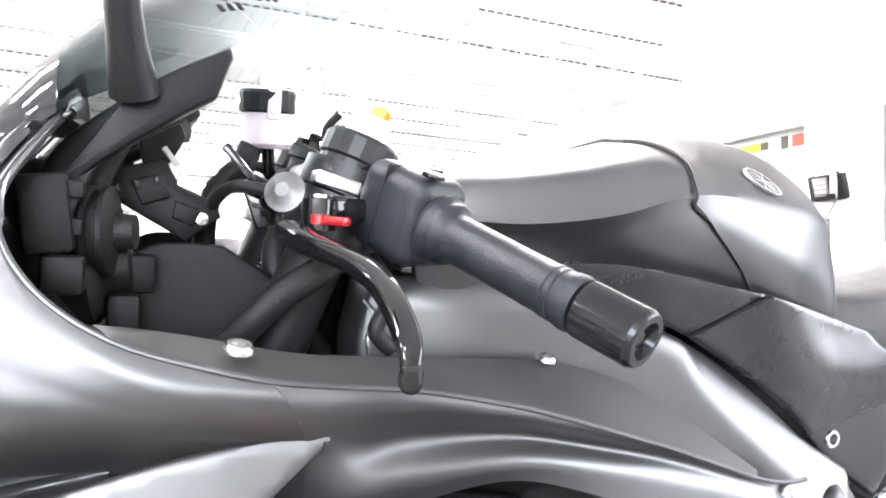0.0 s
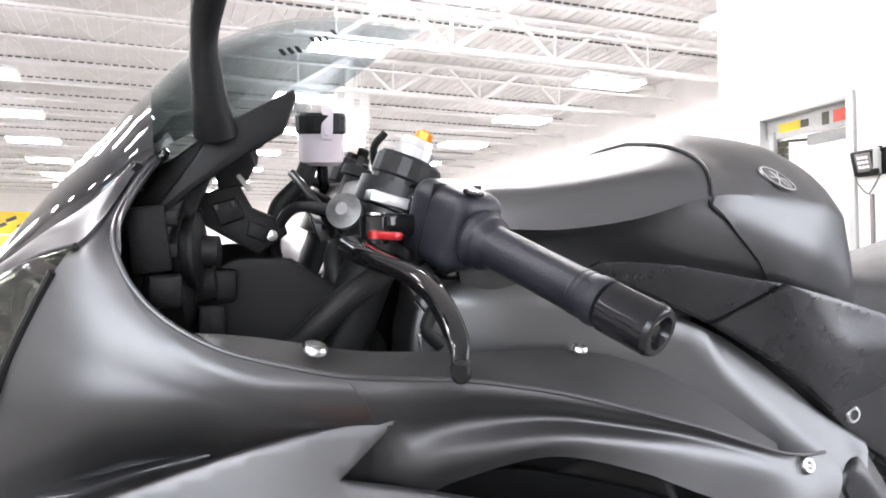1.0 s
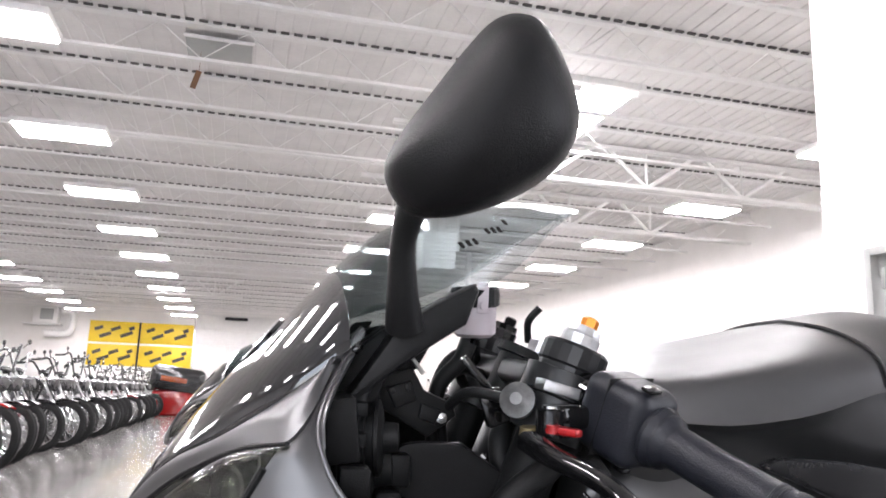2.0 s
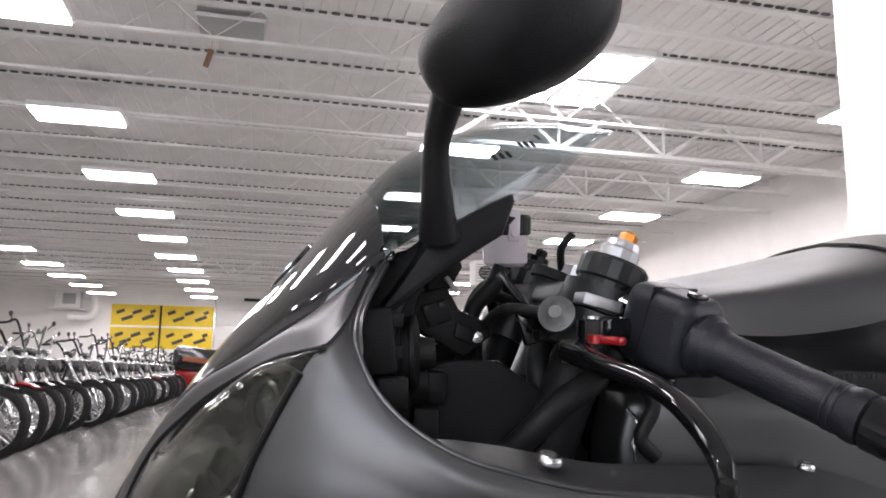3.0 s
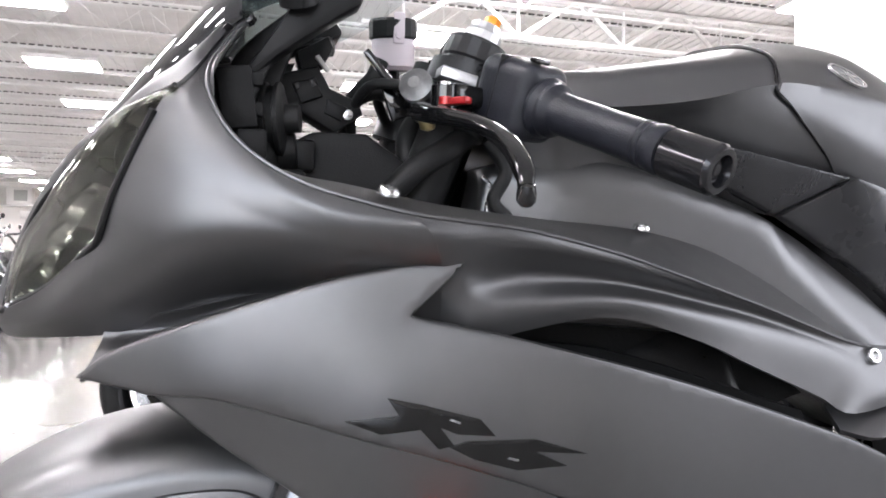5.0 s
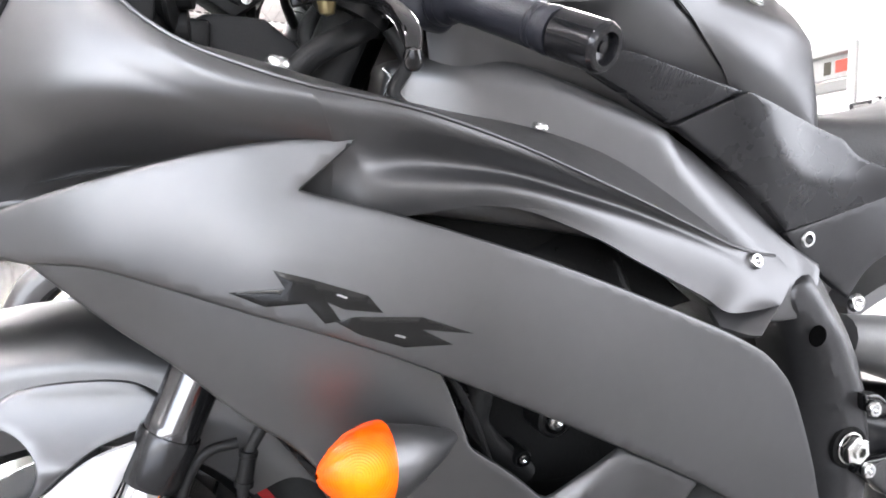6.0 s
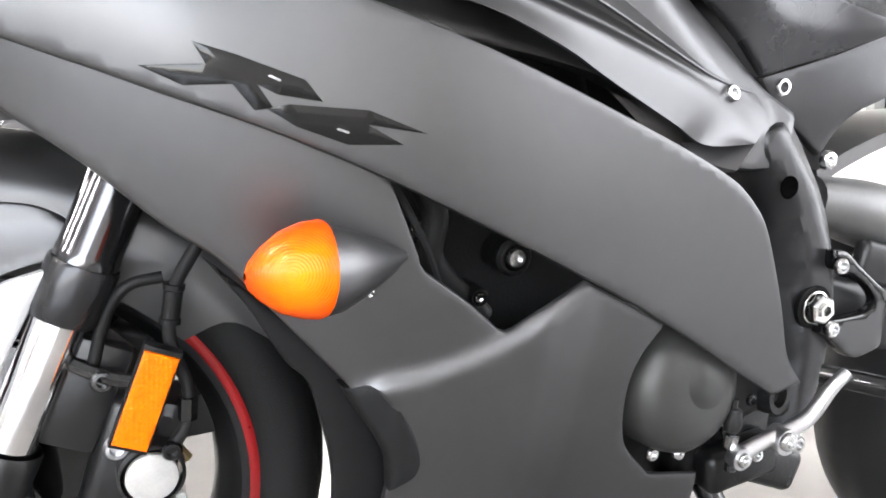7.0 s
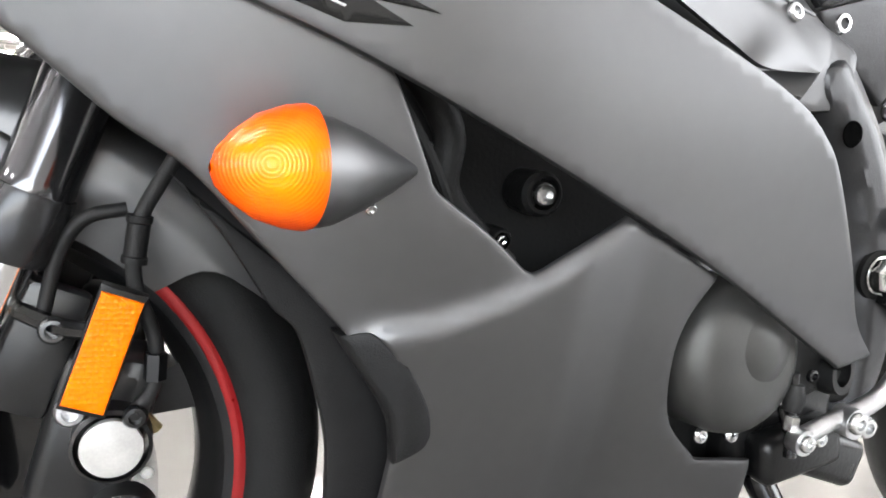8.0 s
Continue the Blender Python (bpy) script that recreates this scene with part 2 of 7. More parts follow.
def turned(profile, at=(0, 0, 0), axis=(0, 0, 1), n=32, arc=None, cap=False):
    """A lathe-turned form: rows of (radius, height along the axis)."""
    w = Vector(axis).normalized()
    u = w.orthogonal().normalized()
    v = w.cross(u)
    at = Vector(at)
    rows = []
    for r, h in profile:
        rows.append([at + w * h + (u * math.cos(a) + v * math.sin(a)) * max(r, 1e-5) for a in np.linspace(0, 2 * math.pi, n, endpoint=False)])
    return skin(rows, closed_v=True, cap=cap)


def block(size, at=(0, 0, 0), m=None, bevel=0.0, seg=2):
    """A box with rounded edges."""
    bm = bmesh.new()
    bmesh.ops.create_cube(bm, size=1)
    bmesh.ops.scale(bm, vec=size, verts=bm.verts[:])
    if bevel:
        bmesh.ops.bevel(bm, geom=bm.edges[:], offset=bevel, segments=seg, profile=0.5, affect="EDGES")
    if m is not None:
        bmesh.ops.transform(bm, matrix=m, verts=bm.verts[:])
    bmesh.ops.translate(bm, vec=at, verts=bm.verts[:])
    return bm


def join(*bms):
    """Joins several bmeshes into the first."""
    out = bms[0]
    for b in bms[1:]:
        me = bpy.data.meshes.new("tmp")
        b.to_mesh(me)
        b.free()
        out.from_mesh(me)
        bpy.data.meshes.remove(me)
    return out


def moved(bm, m):
    bmesh.ops.transform(bm, matrix=m, verts=bm.verts[:])
    return bm


def mirrored(bm):
    """The same form on the other side of the motorcycle's middle plane."""
    bmesh.ops.scale(bm, vec=(1, -1, 1), verts=bm.verts[:])
    bmesh.ops.reverse_faces(bm, faces=bm.faces[:])
    return bm


def prism(points, y0, y1, bevel=0.0):
    """An outline in the x-z plane, pushed from y0 to y1."""
    ring = outline(points, 0.01)
    bm = bmesh.new()
    a = [bm.verts.new((x, y0, z)) for x, z in ring]
    f = bm.faces.new(a)
    r = bmesh.ops.extrude_face_region(bm, geom=[f])
    bmesh.ops.translate(bm, vec=(0, y1 - y0, 0), verts=[v for v in r["geom"] if isinstance(v, bmesh.types.BMVert)])
    bmesh.ops.recalc_face_normals(bm, faces=bm.faces[:])
    if bevel:
        rim = [e for e in bm.edges if abs(e.verts[0].co.y - e.verts[1].co.y) < 1e-7]
        bmesh.ops.bevel(bm, geom=rim, offset=bevel, segments=2, profile=0.5, affect="EDGES")
    return bm


# ---- the hall ----
WALL = material("white wall paint", (0.82, 0.80, 0.78), 0.6, 0.0, 0.0, 0.04, 2.0, 0.15, 120.0)
CEILING = material("white painted steel deck", (0.70, 0.68, 0.67), 0.55, 0.0, 0.0, 0.08, 3.0)
CEILING_STEEL = material("white painted roof steel", (0.75, 0.74, 0.73), 0.5, 0.0, 0.0, 0.05, 6.0)
FLOOR = material("polished concrete floor", (0.17, 0.165, 0.157), 0.15, 0.0, 0.0, 0.12, 0.9, 0.03, 40.0, 0.2, spec=0.32)
LAMP = glow("lamp diffuser", (1.0, 0.985, 0.98), LAMP_GLOW)
XL, XR, YB, YF, ZC = -13.5, 10.6, -7.0, 42.0, 5.05
PX, PY = 4.42, 4.12
FLOOR_Z = -0.045


def slab(name, x0, x1, y0, y1, z0, z1, mat, kind="structure", label="", category=""):
    ob = finish(name, block((x1 - x0, y1 - y0, z1 - z0), ((x0 + x1) / 2, (y0 + y1) / 2, (z0 + z1) / 2)), mat, smooth=False)
    return tagged(ob, label, category, kind=kind)


slab("floor", XL - 0.2, XR + 0.2, YB - 0.2, YF + 0.2, FLOOR_Z - 0.2, FLOOR_Z, FLOOR, label="polished grey concrete showroom floor", category="floor")
slab("wall_west", XL - 0.2, XL, YB, YF, FLOOR_Z - 0.1, ZC + 0.3, WALL, label="white painted showroom wall", category="wall")
slab("wall_east", XR, XR + 0.2, PY, YF, FLOOR_Z - 0.1, ZC + 0.3, WALL, label="white painted showroom wall", category="wall")
slab("wall_north", XL - 0.2, XR + 0.2, YF, YF + 0.2, FLOOR_Z - 0.1, ZC + 0.3, WALL, label="white painted showroom wall", category="wall")
# shop front: a long glazed opening in the wall behind the camera
SW = (-10.2, -0.2, 0.4, 3.1)
tagged(finish("wall_south", join(
    block((SW[0] - XL + 0.2, 0.2, ZC + 0.3), ((SW[0] + XL - 0.2) / 2, YB - 0.1, (ZC + 0.3) / 2)),
    block((XR + 0.2 - SW[1], 0.2, ZC + 0.3), ((XR + 0.2 + SW[1]) / 2, YB - 0.1, (ZC + 0.3) / 2)),
    block((SW[1] - SW[0], 0.2, SW[2]), ((SW[0] + SW[1]) / 2, YB - 0.1, SW[2] / 2)),
    block((SW[1] - SW[0], 0.2, ZC + 0.3 - SW[3]), ((SW[0] + SW[1]) / 2, YB - 0.1, (ZC + 0.3 + SW[3]) / 2)),
), WALL, smooth=False), "white painted wall with a wide shop window", "wall", kind="structure")
front_window = thing("window_1", pose(0, 0, 0), "wide aluminium framed shop window", "window", kind="structure")
MULLION = material("aluminium mullion", (0.5, 0.5, 0.5), 0.35, 0.8, 0.0, 0.05, 20.0)
for k in range(6):
    part("mullion", block((0.06, 0.10, SW[3] - SW[2]), (SW[0] + 2.0 * k, YB - 0.12, (SW[2] + SW[3]) / 2), bevel=0.006), MULLION, front_window)
for z in (SW[2] + 0.02, SW[3] - 0.02):
    part("window_frame", block((SW[1] - SW[0], 0.10, 0.06), ((SW[0] + SW[1]) / 2, YB - 0.125, z), bevel=0.006), MULLION, front_window)

side_window = thing("window_3", pose(0, 0, 0), "wide aluminium framed side window", "window", kind="structure")
for k in range(4):
    part("mullion", block((0.10, 0.06, 2.62), (PX + 0.10, -4.57 + 4.14 / 3 * k, 1.75), bevel=0.006), MULLION, side_window)
for z in (0.42, 3.08):
    part("window_frame", block((0.10, 4.1, 0.06), (PX + 0.105, -2.5, z), bevel=0.006), MULLION, side_window)

# steel deck with flutes running away from the camera, one mesh
bm = bmesh.new()
prof = []
x = XL - 0.2
while x < XR + 0.2:
    prof += [(x, ZC), (x + 0.175, ZC), (x + 0.178, ZC + 0.012), (x + 0.197, ZC + 0.012)]
    x += 0.2
lo = [bm.verts.new((a, YB - 0.2, b)) for a, b in prof]
hi = [bm.verts.new((a, YF + 0.2, b)) for a, b in prof]
for i in range(len(prof) - 1):
    bm.faces.new((lo[i], hi[i], hi[i + 1], lo[i + 1]))
r = bmesh.ops.extrude_face_region(bm, geom=bm.faces[:])
bmesh.ops.translate(bm, vec=(0, 0, 0.2), verts=[v for v in r["geom"] if isinstance(v, bmesh.types.BMVert)])
tagged(finish("ceiling", bm, CEILING, smooth=False), "white painted fluted steel roof deck", "ceiling", kind="structure")


def angle_bar(a, b, w=0.05):
    return tube([a, b], w / 2, 6, 2)


# dark colour standing for the shade inside the deck flutes
FLUTE_SHADE = material("painted flute shade", (0.09, 0.085, 0.08), 0.8)


def roof_joist(y):
    """A bar joist across the hall: two chords and zigzag webs."""
    ob = thing("roof_joist", pose(0, y, 0), "white painted open-web steel roof joist under the deck", "joist", "roof joists", "structure")
    # row of dark boxes painted in where the flute ends lie in shade
    shade_boxes = bmesh.new()
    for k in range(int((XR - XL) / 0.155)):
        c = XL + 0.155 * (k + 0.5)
        lo = [shade_boxes.verts.new((c + dx, -0.075 + dy, ZC - 0.022)) for dx, dy in ((-0.05, -0.018), (0.05, -0.018), (0.05, 0.018), (-0.05, 0.018))]
        hi = [shade_boxes.verts.new((v.co.x, v.co.y, ZC - 0.001)) for v in lo]
        shade_boxes.faces.new(lo[::-1])
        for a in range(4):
            shade_boxes.faces.new((lo[a], lo[(a + 1) % 4], hi[(a + 1) % 4], hi[a]))
    part("deck_pockets", shade_boxes, FLUTE_SHADE, ob, "dark boxes painted as the shade in the deck flute ends", smooth=False)
    part("top_chord", block((XR - XL, 0.11, 0.05), ((XL + XR) / 2, 0, ZC - 0.026)), CEILING_STEEL, ob, smooth=False)
    part("bottom_chord", block((XR - XL, 0.07, 0.035), ((XL + XR) / 2, 0, ZC - 0.46)), CEILING_STEEL, ob, smooth=False)
    web = []
    x = XL + 0.3
    while x < XR - 0.6:
        web += [angle_bar((x, 0, ZC - 0.05), (x + 0.5, 0, ZC - 0.45), 0.012), angle_bar((x + 0.5, 0, ZC - 0.45), (x + 1.0, 0, ZC - 0.05), 0.012)]
        x += 1.0
    part("web", join(*web), CEILING_STEEL, ob, smooth=False)
    return ob


first_joist = roof_joist(-5.9)
for k in range(1, 31):
    copy_thing(first_joist, pose(0, -5.9 + 1.53 * k, 0))


def roof_truss(y, x0, x1):
    """A deeper truss in the line of the joists: double chords, V webs and posts."""
    ob = thing("roof_truss", pose(0, y, 0), "white painted deep steel roof truss with V webs", "truss", kind="structure")
    z1, z0 = ZC - 0.06, 4.36
    for name, z in (("top_chord", z1), ("bottom_chord", z0)):
        part(name, join(block((x1 - x0, 0.05, 0.06), ((x0 + x1) / 2, -0.045, z)), block((x1 - x0, 0.05, 0.06), ((x0 + x1) / 2, 0.045, z))), CEILING_STEEL, ob, smooth=False)
    x = 4.48 - 1.85 * int((4.48 - x0) / 1.85)
    while x < x1 - 0.95:
        for a, b in (((x, 0, z0), (x - 0.72, 0, z1)), ((x, 0, z0), (x + 0.92, 0, z1)), ((x, 0, z0), (x, 0, z1))):
            if b[0] > x0:
                part("web", angle_bar(a, b, 0.075 if a[0] != b[0] else 0.05), CEILING_STEEL, ob, smooth=False)
        x += 1.85
    return ob


roof_truss(10.1, 2.0, XR)
roof_truss(13.15, 2.0, XR)
roof_truss(29.6, XL, 0.0)

# skylight in the deck beside the truss: a framed bright diffuser
SKY_GLOW = glow("skylight diffuser", (0.95, 0.98, 1.0), LAMP_GLOW * 0.9)


def skylight(x, y):
    ob = thing("skylight", pose(x, y, ZC - 0.03), "bright framed skylight in the white ceiling", "skylight", kind="structure")
    for dx in (-0.42, 0.42):
        part("pane", block((0.72, 1.9, 0.02), (dx, 0, 0)), SKY_GLOW, ob, "bright milky pane", smooth=False)
        for dy in (-0.99, 0.99):
            part("frame", block((0.75, 0.07, 0.09), (dx, dy, -0.02), bevel=0.008), CEILING_STEEL, ob)
    for dx in (-0.84, 0.0, 0.84):
        part("frame", block((0.08, 2.06, 0.09), (dx, 0, -0.02), bevel=0.008), CEILING_STEEL, ob)
    return ob


skylight(4.1, 8.75)


def high_bay(x, y):
    ob = thing("ceiling_light", pose(x, y, 0), "bright white rectangular hanging ceiling light", "ceiling light", "ceiling lights")
    z = ZC - 0.65
    part("housing", block((1.26, 0.66, 0.09), (0, 0, z + 0.06), bevel=0.02), CEILING_STEEL, ob)
    part("diffuser", block((1.2, 0.6, 0.02), (0, 0, z + 0.003)), LAMP, ob, smooth=False)
    for s in (-0.45, 0.45):
        part("hanger", tube([(s, 0, z + 0.1), (s, 0, ZC - 0.01)], 0.006, 6), CEILING_STEEL, ob)
    return ob


light0 = high_bay(-2.72, 7.2)
for cx, y0 in ((-7.5, 7.0), (-2.72, 7.2), (3.0, 7.2), (8.12, 7.65)):
    for k in range(-3, 10):
        y = y0 + 3.54 * k
        if (cx, k) in ((-2.72, 0), (3.0, -2), (3.0, -3)) or (cx > 4 and y < PY + 0.5):
            continue
        copy_thing(light0, pose(cx, y, 0))

# partition block beside the motorcycle, with a door and a window in its face
DOOR = (2.84, 3.72, 2.03)
WIN = (0.8, 2.39, 0.95, 2.05)
SIDE_WIN = (-4.6, -0.4, 0.4, 3.1)
TRIM_MAT = material("grey door frame paint", (0.34, 0.35, 0.34), 0.4, 0.0, 0.0, 0.06, 8.0)
PT = 0.15
pieces = [
    block((PT, PY - DOOR[1], ZC), (PX + PT / 2, (PY + DOOR[1]) / 2, ZC / 2)),
    block((PT, DOOR[1] - DOOR[0], ZC - DOOR[2]), (PX + PT / 2, (DOOR[0] + DOOR[1]) / 2, (ZC + DOOR[2]) / 2)),
    block((PT, DOOR[0] - WIN[1], ZC), (PX + PT / 2, (DOOR[0] + WIN[1]) / 2, ZC / 2)),
    block((PT, WIN[1] - WIN[0], WIN[2]), (PX + PT / 2, (WIN[0] + WIN[1]) / 2, WIN[2] / 2)),
    block((PT, WIN[1] - WIN[0], ZC - WIN[3]), (PX + PT / 2, (WIN[0] + WIN[1]) / 2, (ZC + WIN[3]) / 2)),
    block((PT, WIN[0] - SIDE_WIN[1], ZC), (PX + PT / 2, (WIN[0] + SIDE_WIN[1]) / 2, ZC / 2)),
    block((PT, SIDE_WIN[0] - YB, ZC), (PX + PT / 2, (SIDE_WIN[0] + YB) / 2, ZC / 2)),
    block((PT, SIDE_WIN[1] - SIDE_WIN[0], SIDE_WIN[2]), (PX + PT / 2, (SIDE_WIN[0] + SIDE_WIN[1]) / 2, SIDE_WIN[2] / 2)),
    block((PT, SIDE_WIN[1] - SIDE_WIN[0], ZC - SIDE_WIN[3]), (PX + PT / 2, (SIDE_WIN[0] + SIDE_WIN[1]) / 2, (ZC + SIDE_WIN[3]) / 2)),
    block((XR - PX - PT, PT, ZC), ((XR + PX + PT) / 2, PY - PT / 2, ZC / 2)),
]
tagged(finish("wall_partition", join(*pieces), WALL, smooth=False), "white painted office partition wall", "wall", kind="structure")
slab("wall_office_back", PX + PT, XR, 0.2, 0.3, FLOOR_Z - 0.1, ZC, WALL, label="white painted wall inside the office", category="wall")
slab("wall_office_end", XR, XR + 0.2, YB, PY, FLOOR_Z - 0.1, ZC + 0.3, WALL, label="white painted end wall of the office", category="wall")
slab("ceiling_office", PX + PT, XR, 0.3, PY - PT, 2.6, 2.7, WALL, label="low white office ceiling", category="ceiling")


# ---- the sport motorcycle, leaning on its side stand; x runs to its tail, y to its right, z up ----
LEAN = 5.3
bike = thing("motorcycle", TURN @ pose(0, 0, 0, LEAN), "matte grey sport motorcycle with black trim leaning on its stand", "motorcycle")

SIDE = plate_spline([
    (-0.05, 0.650, 0.190), (0.05, 0.650, 0.243), (0.156, 0.645, 0.262), (0.298, 0.604, 0.268), (0.173, 0.698, 0.250), (0.213, 0.736, 0.249),
    (0.285, 0.566, 0.262), (0.38, 0.462, 0.255), (0.369, 0.438, 0.251), (0.562, 0.594, 0.250), (0.62, 0.48, 0.240), (0.72, 0.39, 0.222),
    (0.06, 0.600, 0.228), (0.20, 0.500, 0.248), (0.30, 0.320, 0.236), (0.60, 0.300, 0.216), (0.45, 0.25, 0.205), (0.42, 0.65, 0.256),
], 6e-3)


def lower_width(x, z):
    """The lower fairing: a ledge runs up from the front lip to the engine opening, and what lies below it stands prouder."""
    line = np.interp(x, [0.27, 0.291, 0.328, 0.364, 0.401, 0.456], [0.419, 0.423, 0.430, 0.442, 0.460, 0.497])
    step = 1 / (1 + math.exp((z - line) / 0.0022))
    return SIDE(x, z) - 0.010 - 0.045 * max(0.0, 0.48 - z) + 0.008 * step * min(1.0, max(0.0, (0.47 - x) / 0.05))


# upper cowl: the patch under the lamp, then the side that runs up to the screen and back to the cockpit edge
COWL_NOSE = [
    [(-0.149, 0.0, 0.655), (-0.150, 0.0, 0.668), (-0.146, -0.012, 0.682)],
    [(-0.128, -0.055, 0.654), (-0.132, -0.065, 0.666), (-0.123, -0.090, 0.682)],
    [(-0.080, -0.120, 0.664), (-0.083, -0.140, 0.682), (-0.079, -0.148, 0.706)],
]
COWL_SIDE = [
    [(-0.034, -0.162, 0.673), (-0.040, -0.190, 0.707), (-0.031, -0.203, 0.745), (-0.020, -0.213, 0.780), (0.005, -0.222, 0.832), (0.017, -0.218, 0.850), (0.052, -0.172, 0.902)],
    [(0.010, -0.172, 0.680), (0.008, -0.210, 0.716), (0.008, -0.232, 0.748), (0.010, -0.233, 0.785), (0.018, -0.231, 0.825), (0.028, -0.220, 0.855), (0.062, -0.163, 0.910)],
    [(0.050, -0.176, 0.688), (0.046, -0.220, 0.722), (0.042, -0.246, 0.750), (0.038, -0.246, 0.780), (0.036, -0.240, 0.812), (0.036, -0.230, 0.838), (0.037, -0.216, 0.860)],
    [(0.095, -0.186, 0.694), (0.088, -0.226, 0.724), (0.082, -0.251, 0.748), (0.076, -0.255, 0.766), (0.070, -0.253, 0.784), (0.063, -0.248, 0.799), (0.055, -0.240, 0.816)],
    [(0.150, -0.204, 0.700), (0.142, -0.231, 0.722), (0.134, -0.250, 0.740), (0.126, -0.258, 0.752), (0.118, -0.261, 0.763), (0.110, -0.260, 0.773), (0.102, -0.254, 0.786)],
    [(0.200, -0.219, 0.704), (0.198, -0.236, 0.722), (0.194, -0.250, 0.735), (0.189, -0.258, 0.746), (0.184, -0.262, 0.755), (0.178, -0.263, 0.762), (0.172, -0.260, 0.769)],
]
COWL_TAIL = [
    [(0.102, -0.254, 0.786), (0.118, -0.261, 0.763), (0.134, -0.250, 0.740), (0.142, -0.231, 0.722), (0.150, -0.204, 0.700)],
    [(0.172, -0.260, 0.769), (0.184, -0.262, 0.755), (0.194, -0.250, 0.735), (0.198, -0.237, 0.714), (0.200, -0.224, 0.672)],
    [(0.226, -0.255, 0.7635), (0.230, -0.252, 0.750), (0.230, -0.236, 0.724), (0.226, -0.239, 0.704), (0.224, -0.234, 0.672)],
    [(0.272, -0.246, 0.757), (0.273, -0.244, 0.746), (0.270, -0.226, 0.725), (0.264, -0.236, 0.706), (0.262, -0.231, 0.684)],
    [(0.348, -0.231, 0.740), (0.349, -0.229, 0.732), (0.346, -0.215, 0.719), (0.342, -0.229, 0.707), (0.338, -0.226, 0.693)],
    [(0.432, -0.216, 0.715), (0.431, -0.213, 0.710), (0.428, -0.207, 0.702), (0.424, -0.219, 0.692), (0.416, -0.221, 0.673)],
    [(0.493, -0.206, 0.696), (0.492, -0.204, 0.693), (0.490, -0.201, 0.687), (0.484, -0.210, 0.676), (0.472, -0.215, 0.650)],
    [(0.578, -0.196, 0.667), (0.577, -0.1955, 0.665), (0.575, -0.196, 0.661), (0.566, -0.203, 0.650), (0.543, -0.209, 0.621)],
    [(0.623, -0.186, 0.658), (0.624, -0.188, 0.652), (0.622, -0.193, 0.644), (0.606, -0.206, 0.626), (0.573, -0.215, 0.606)],
    [(0.656, -0.176, 0.655), (0.665, -0.183, 0.640), (0.660, -0.190, 0.627), (0.645, -0.198, 0.612), (0.640, -0.199, 0.609)],
]
COWL_SHELF = [
    [(0.085, -0.243, 0.796), (0.112, -0.256, 0.780), (0.172, -0.259, 0.769), (0.226, -0.254, 0.7635), (0.272, -0.245, 0.757), (0.348, -0.230, 0.740), (0.432, -0.215, 0.715), (0.493, -0.205, 0.696), (0.578, -0.195, 0.667)],
    [(0.100, -0.224, 0.792), (0.130, -0.224, 0.788), (0.190, -0.220, 0.777), (0.243, -0.202, 0.771), (0.298, -0.185, 0.766), (0.380, -0.164, 0.760), (0.450, -0.158, 0.746), (0.505, -0.165, 0.722), (0.585, -0.186, 0.671)],
]


def cowl_grids():
    """The nose sheet under the lamp and the side sheet, which run into each other without a crease."""
    side = [spline(c, 61) for c in COWL_SIDE]
    nose = [spline(c, 21) for c in COWL_NOSE]
    low, full = [], []
    for j in range(61):
        col = [r[j] for r in side]
        ghost = 2 * col[0] - col[1]
        if j < 21:
            line = spline([r[j] for r in nose] + col[:2], 4 * 12 + 1)
            low.append(line[:37])
            ghost = nose[2][j]
        elif j < 31:
            ghost = ghost + (nose[2][20] - (2 * side[0][20] - side[1][20])) * (31 - j) / 11
        full.append(spline([ghost] + col, 6 * 12 + 1)[12:])
    tail = [spline(c, 40) for c in COWL_TAIL]
    tail = [spline([r[i] for r in tail], (len(tail) - 1) * 10 + 1)[10:] for i in range(40)]
    return np.array(low), np.array(full), np.array(tail)


SHELF = material("dark satin plastic", (0.045, 0.044, 0.044), 0.4, 0.3, 0.0, 0.1, 25.0, 0.1, 900.0)
COWL_LOW, COWL_FULL, COWL_REAR = cowl_grids()
for flip in (False, True):
    for name, b in (
        ("upper_cowl", shell(COWL_FULL, 0.004, (0, 1, 0))), ("nose_cowl", shell(COWL_LOW, 0.004, (0, 1, 0))),
        ("intake_cowl", shell(COWL_REAR, 0.004, (0, 1, 0))), ("cowl_shelf", loft(COWL_SHELF, 60, 6, 0.004, (0, 0, -1))),
    ):
        part(name, mirrored(b) if flip else b, SHELF if name == "cowl_shelf" else PAINT, bike, "dark satin plastic shelf" if name == "cowl_shelf" else "")

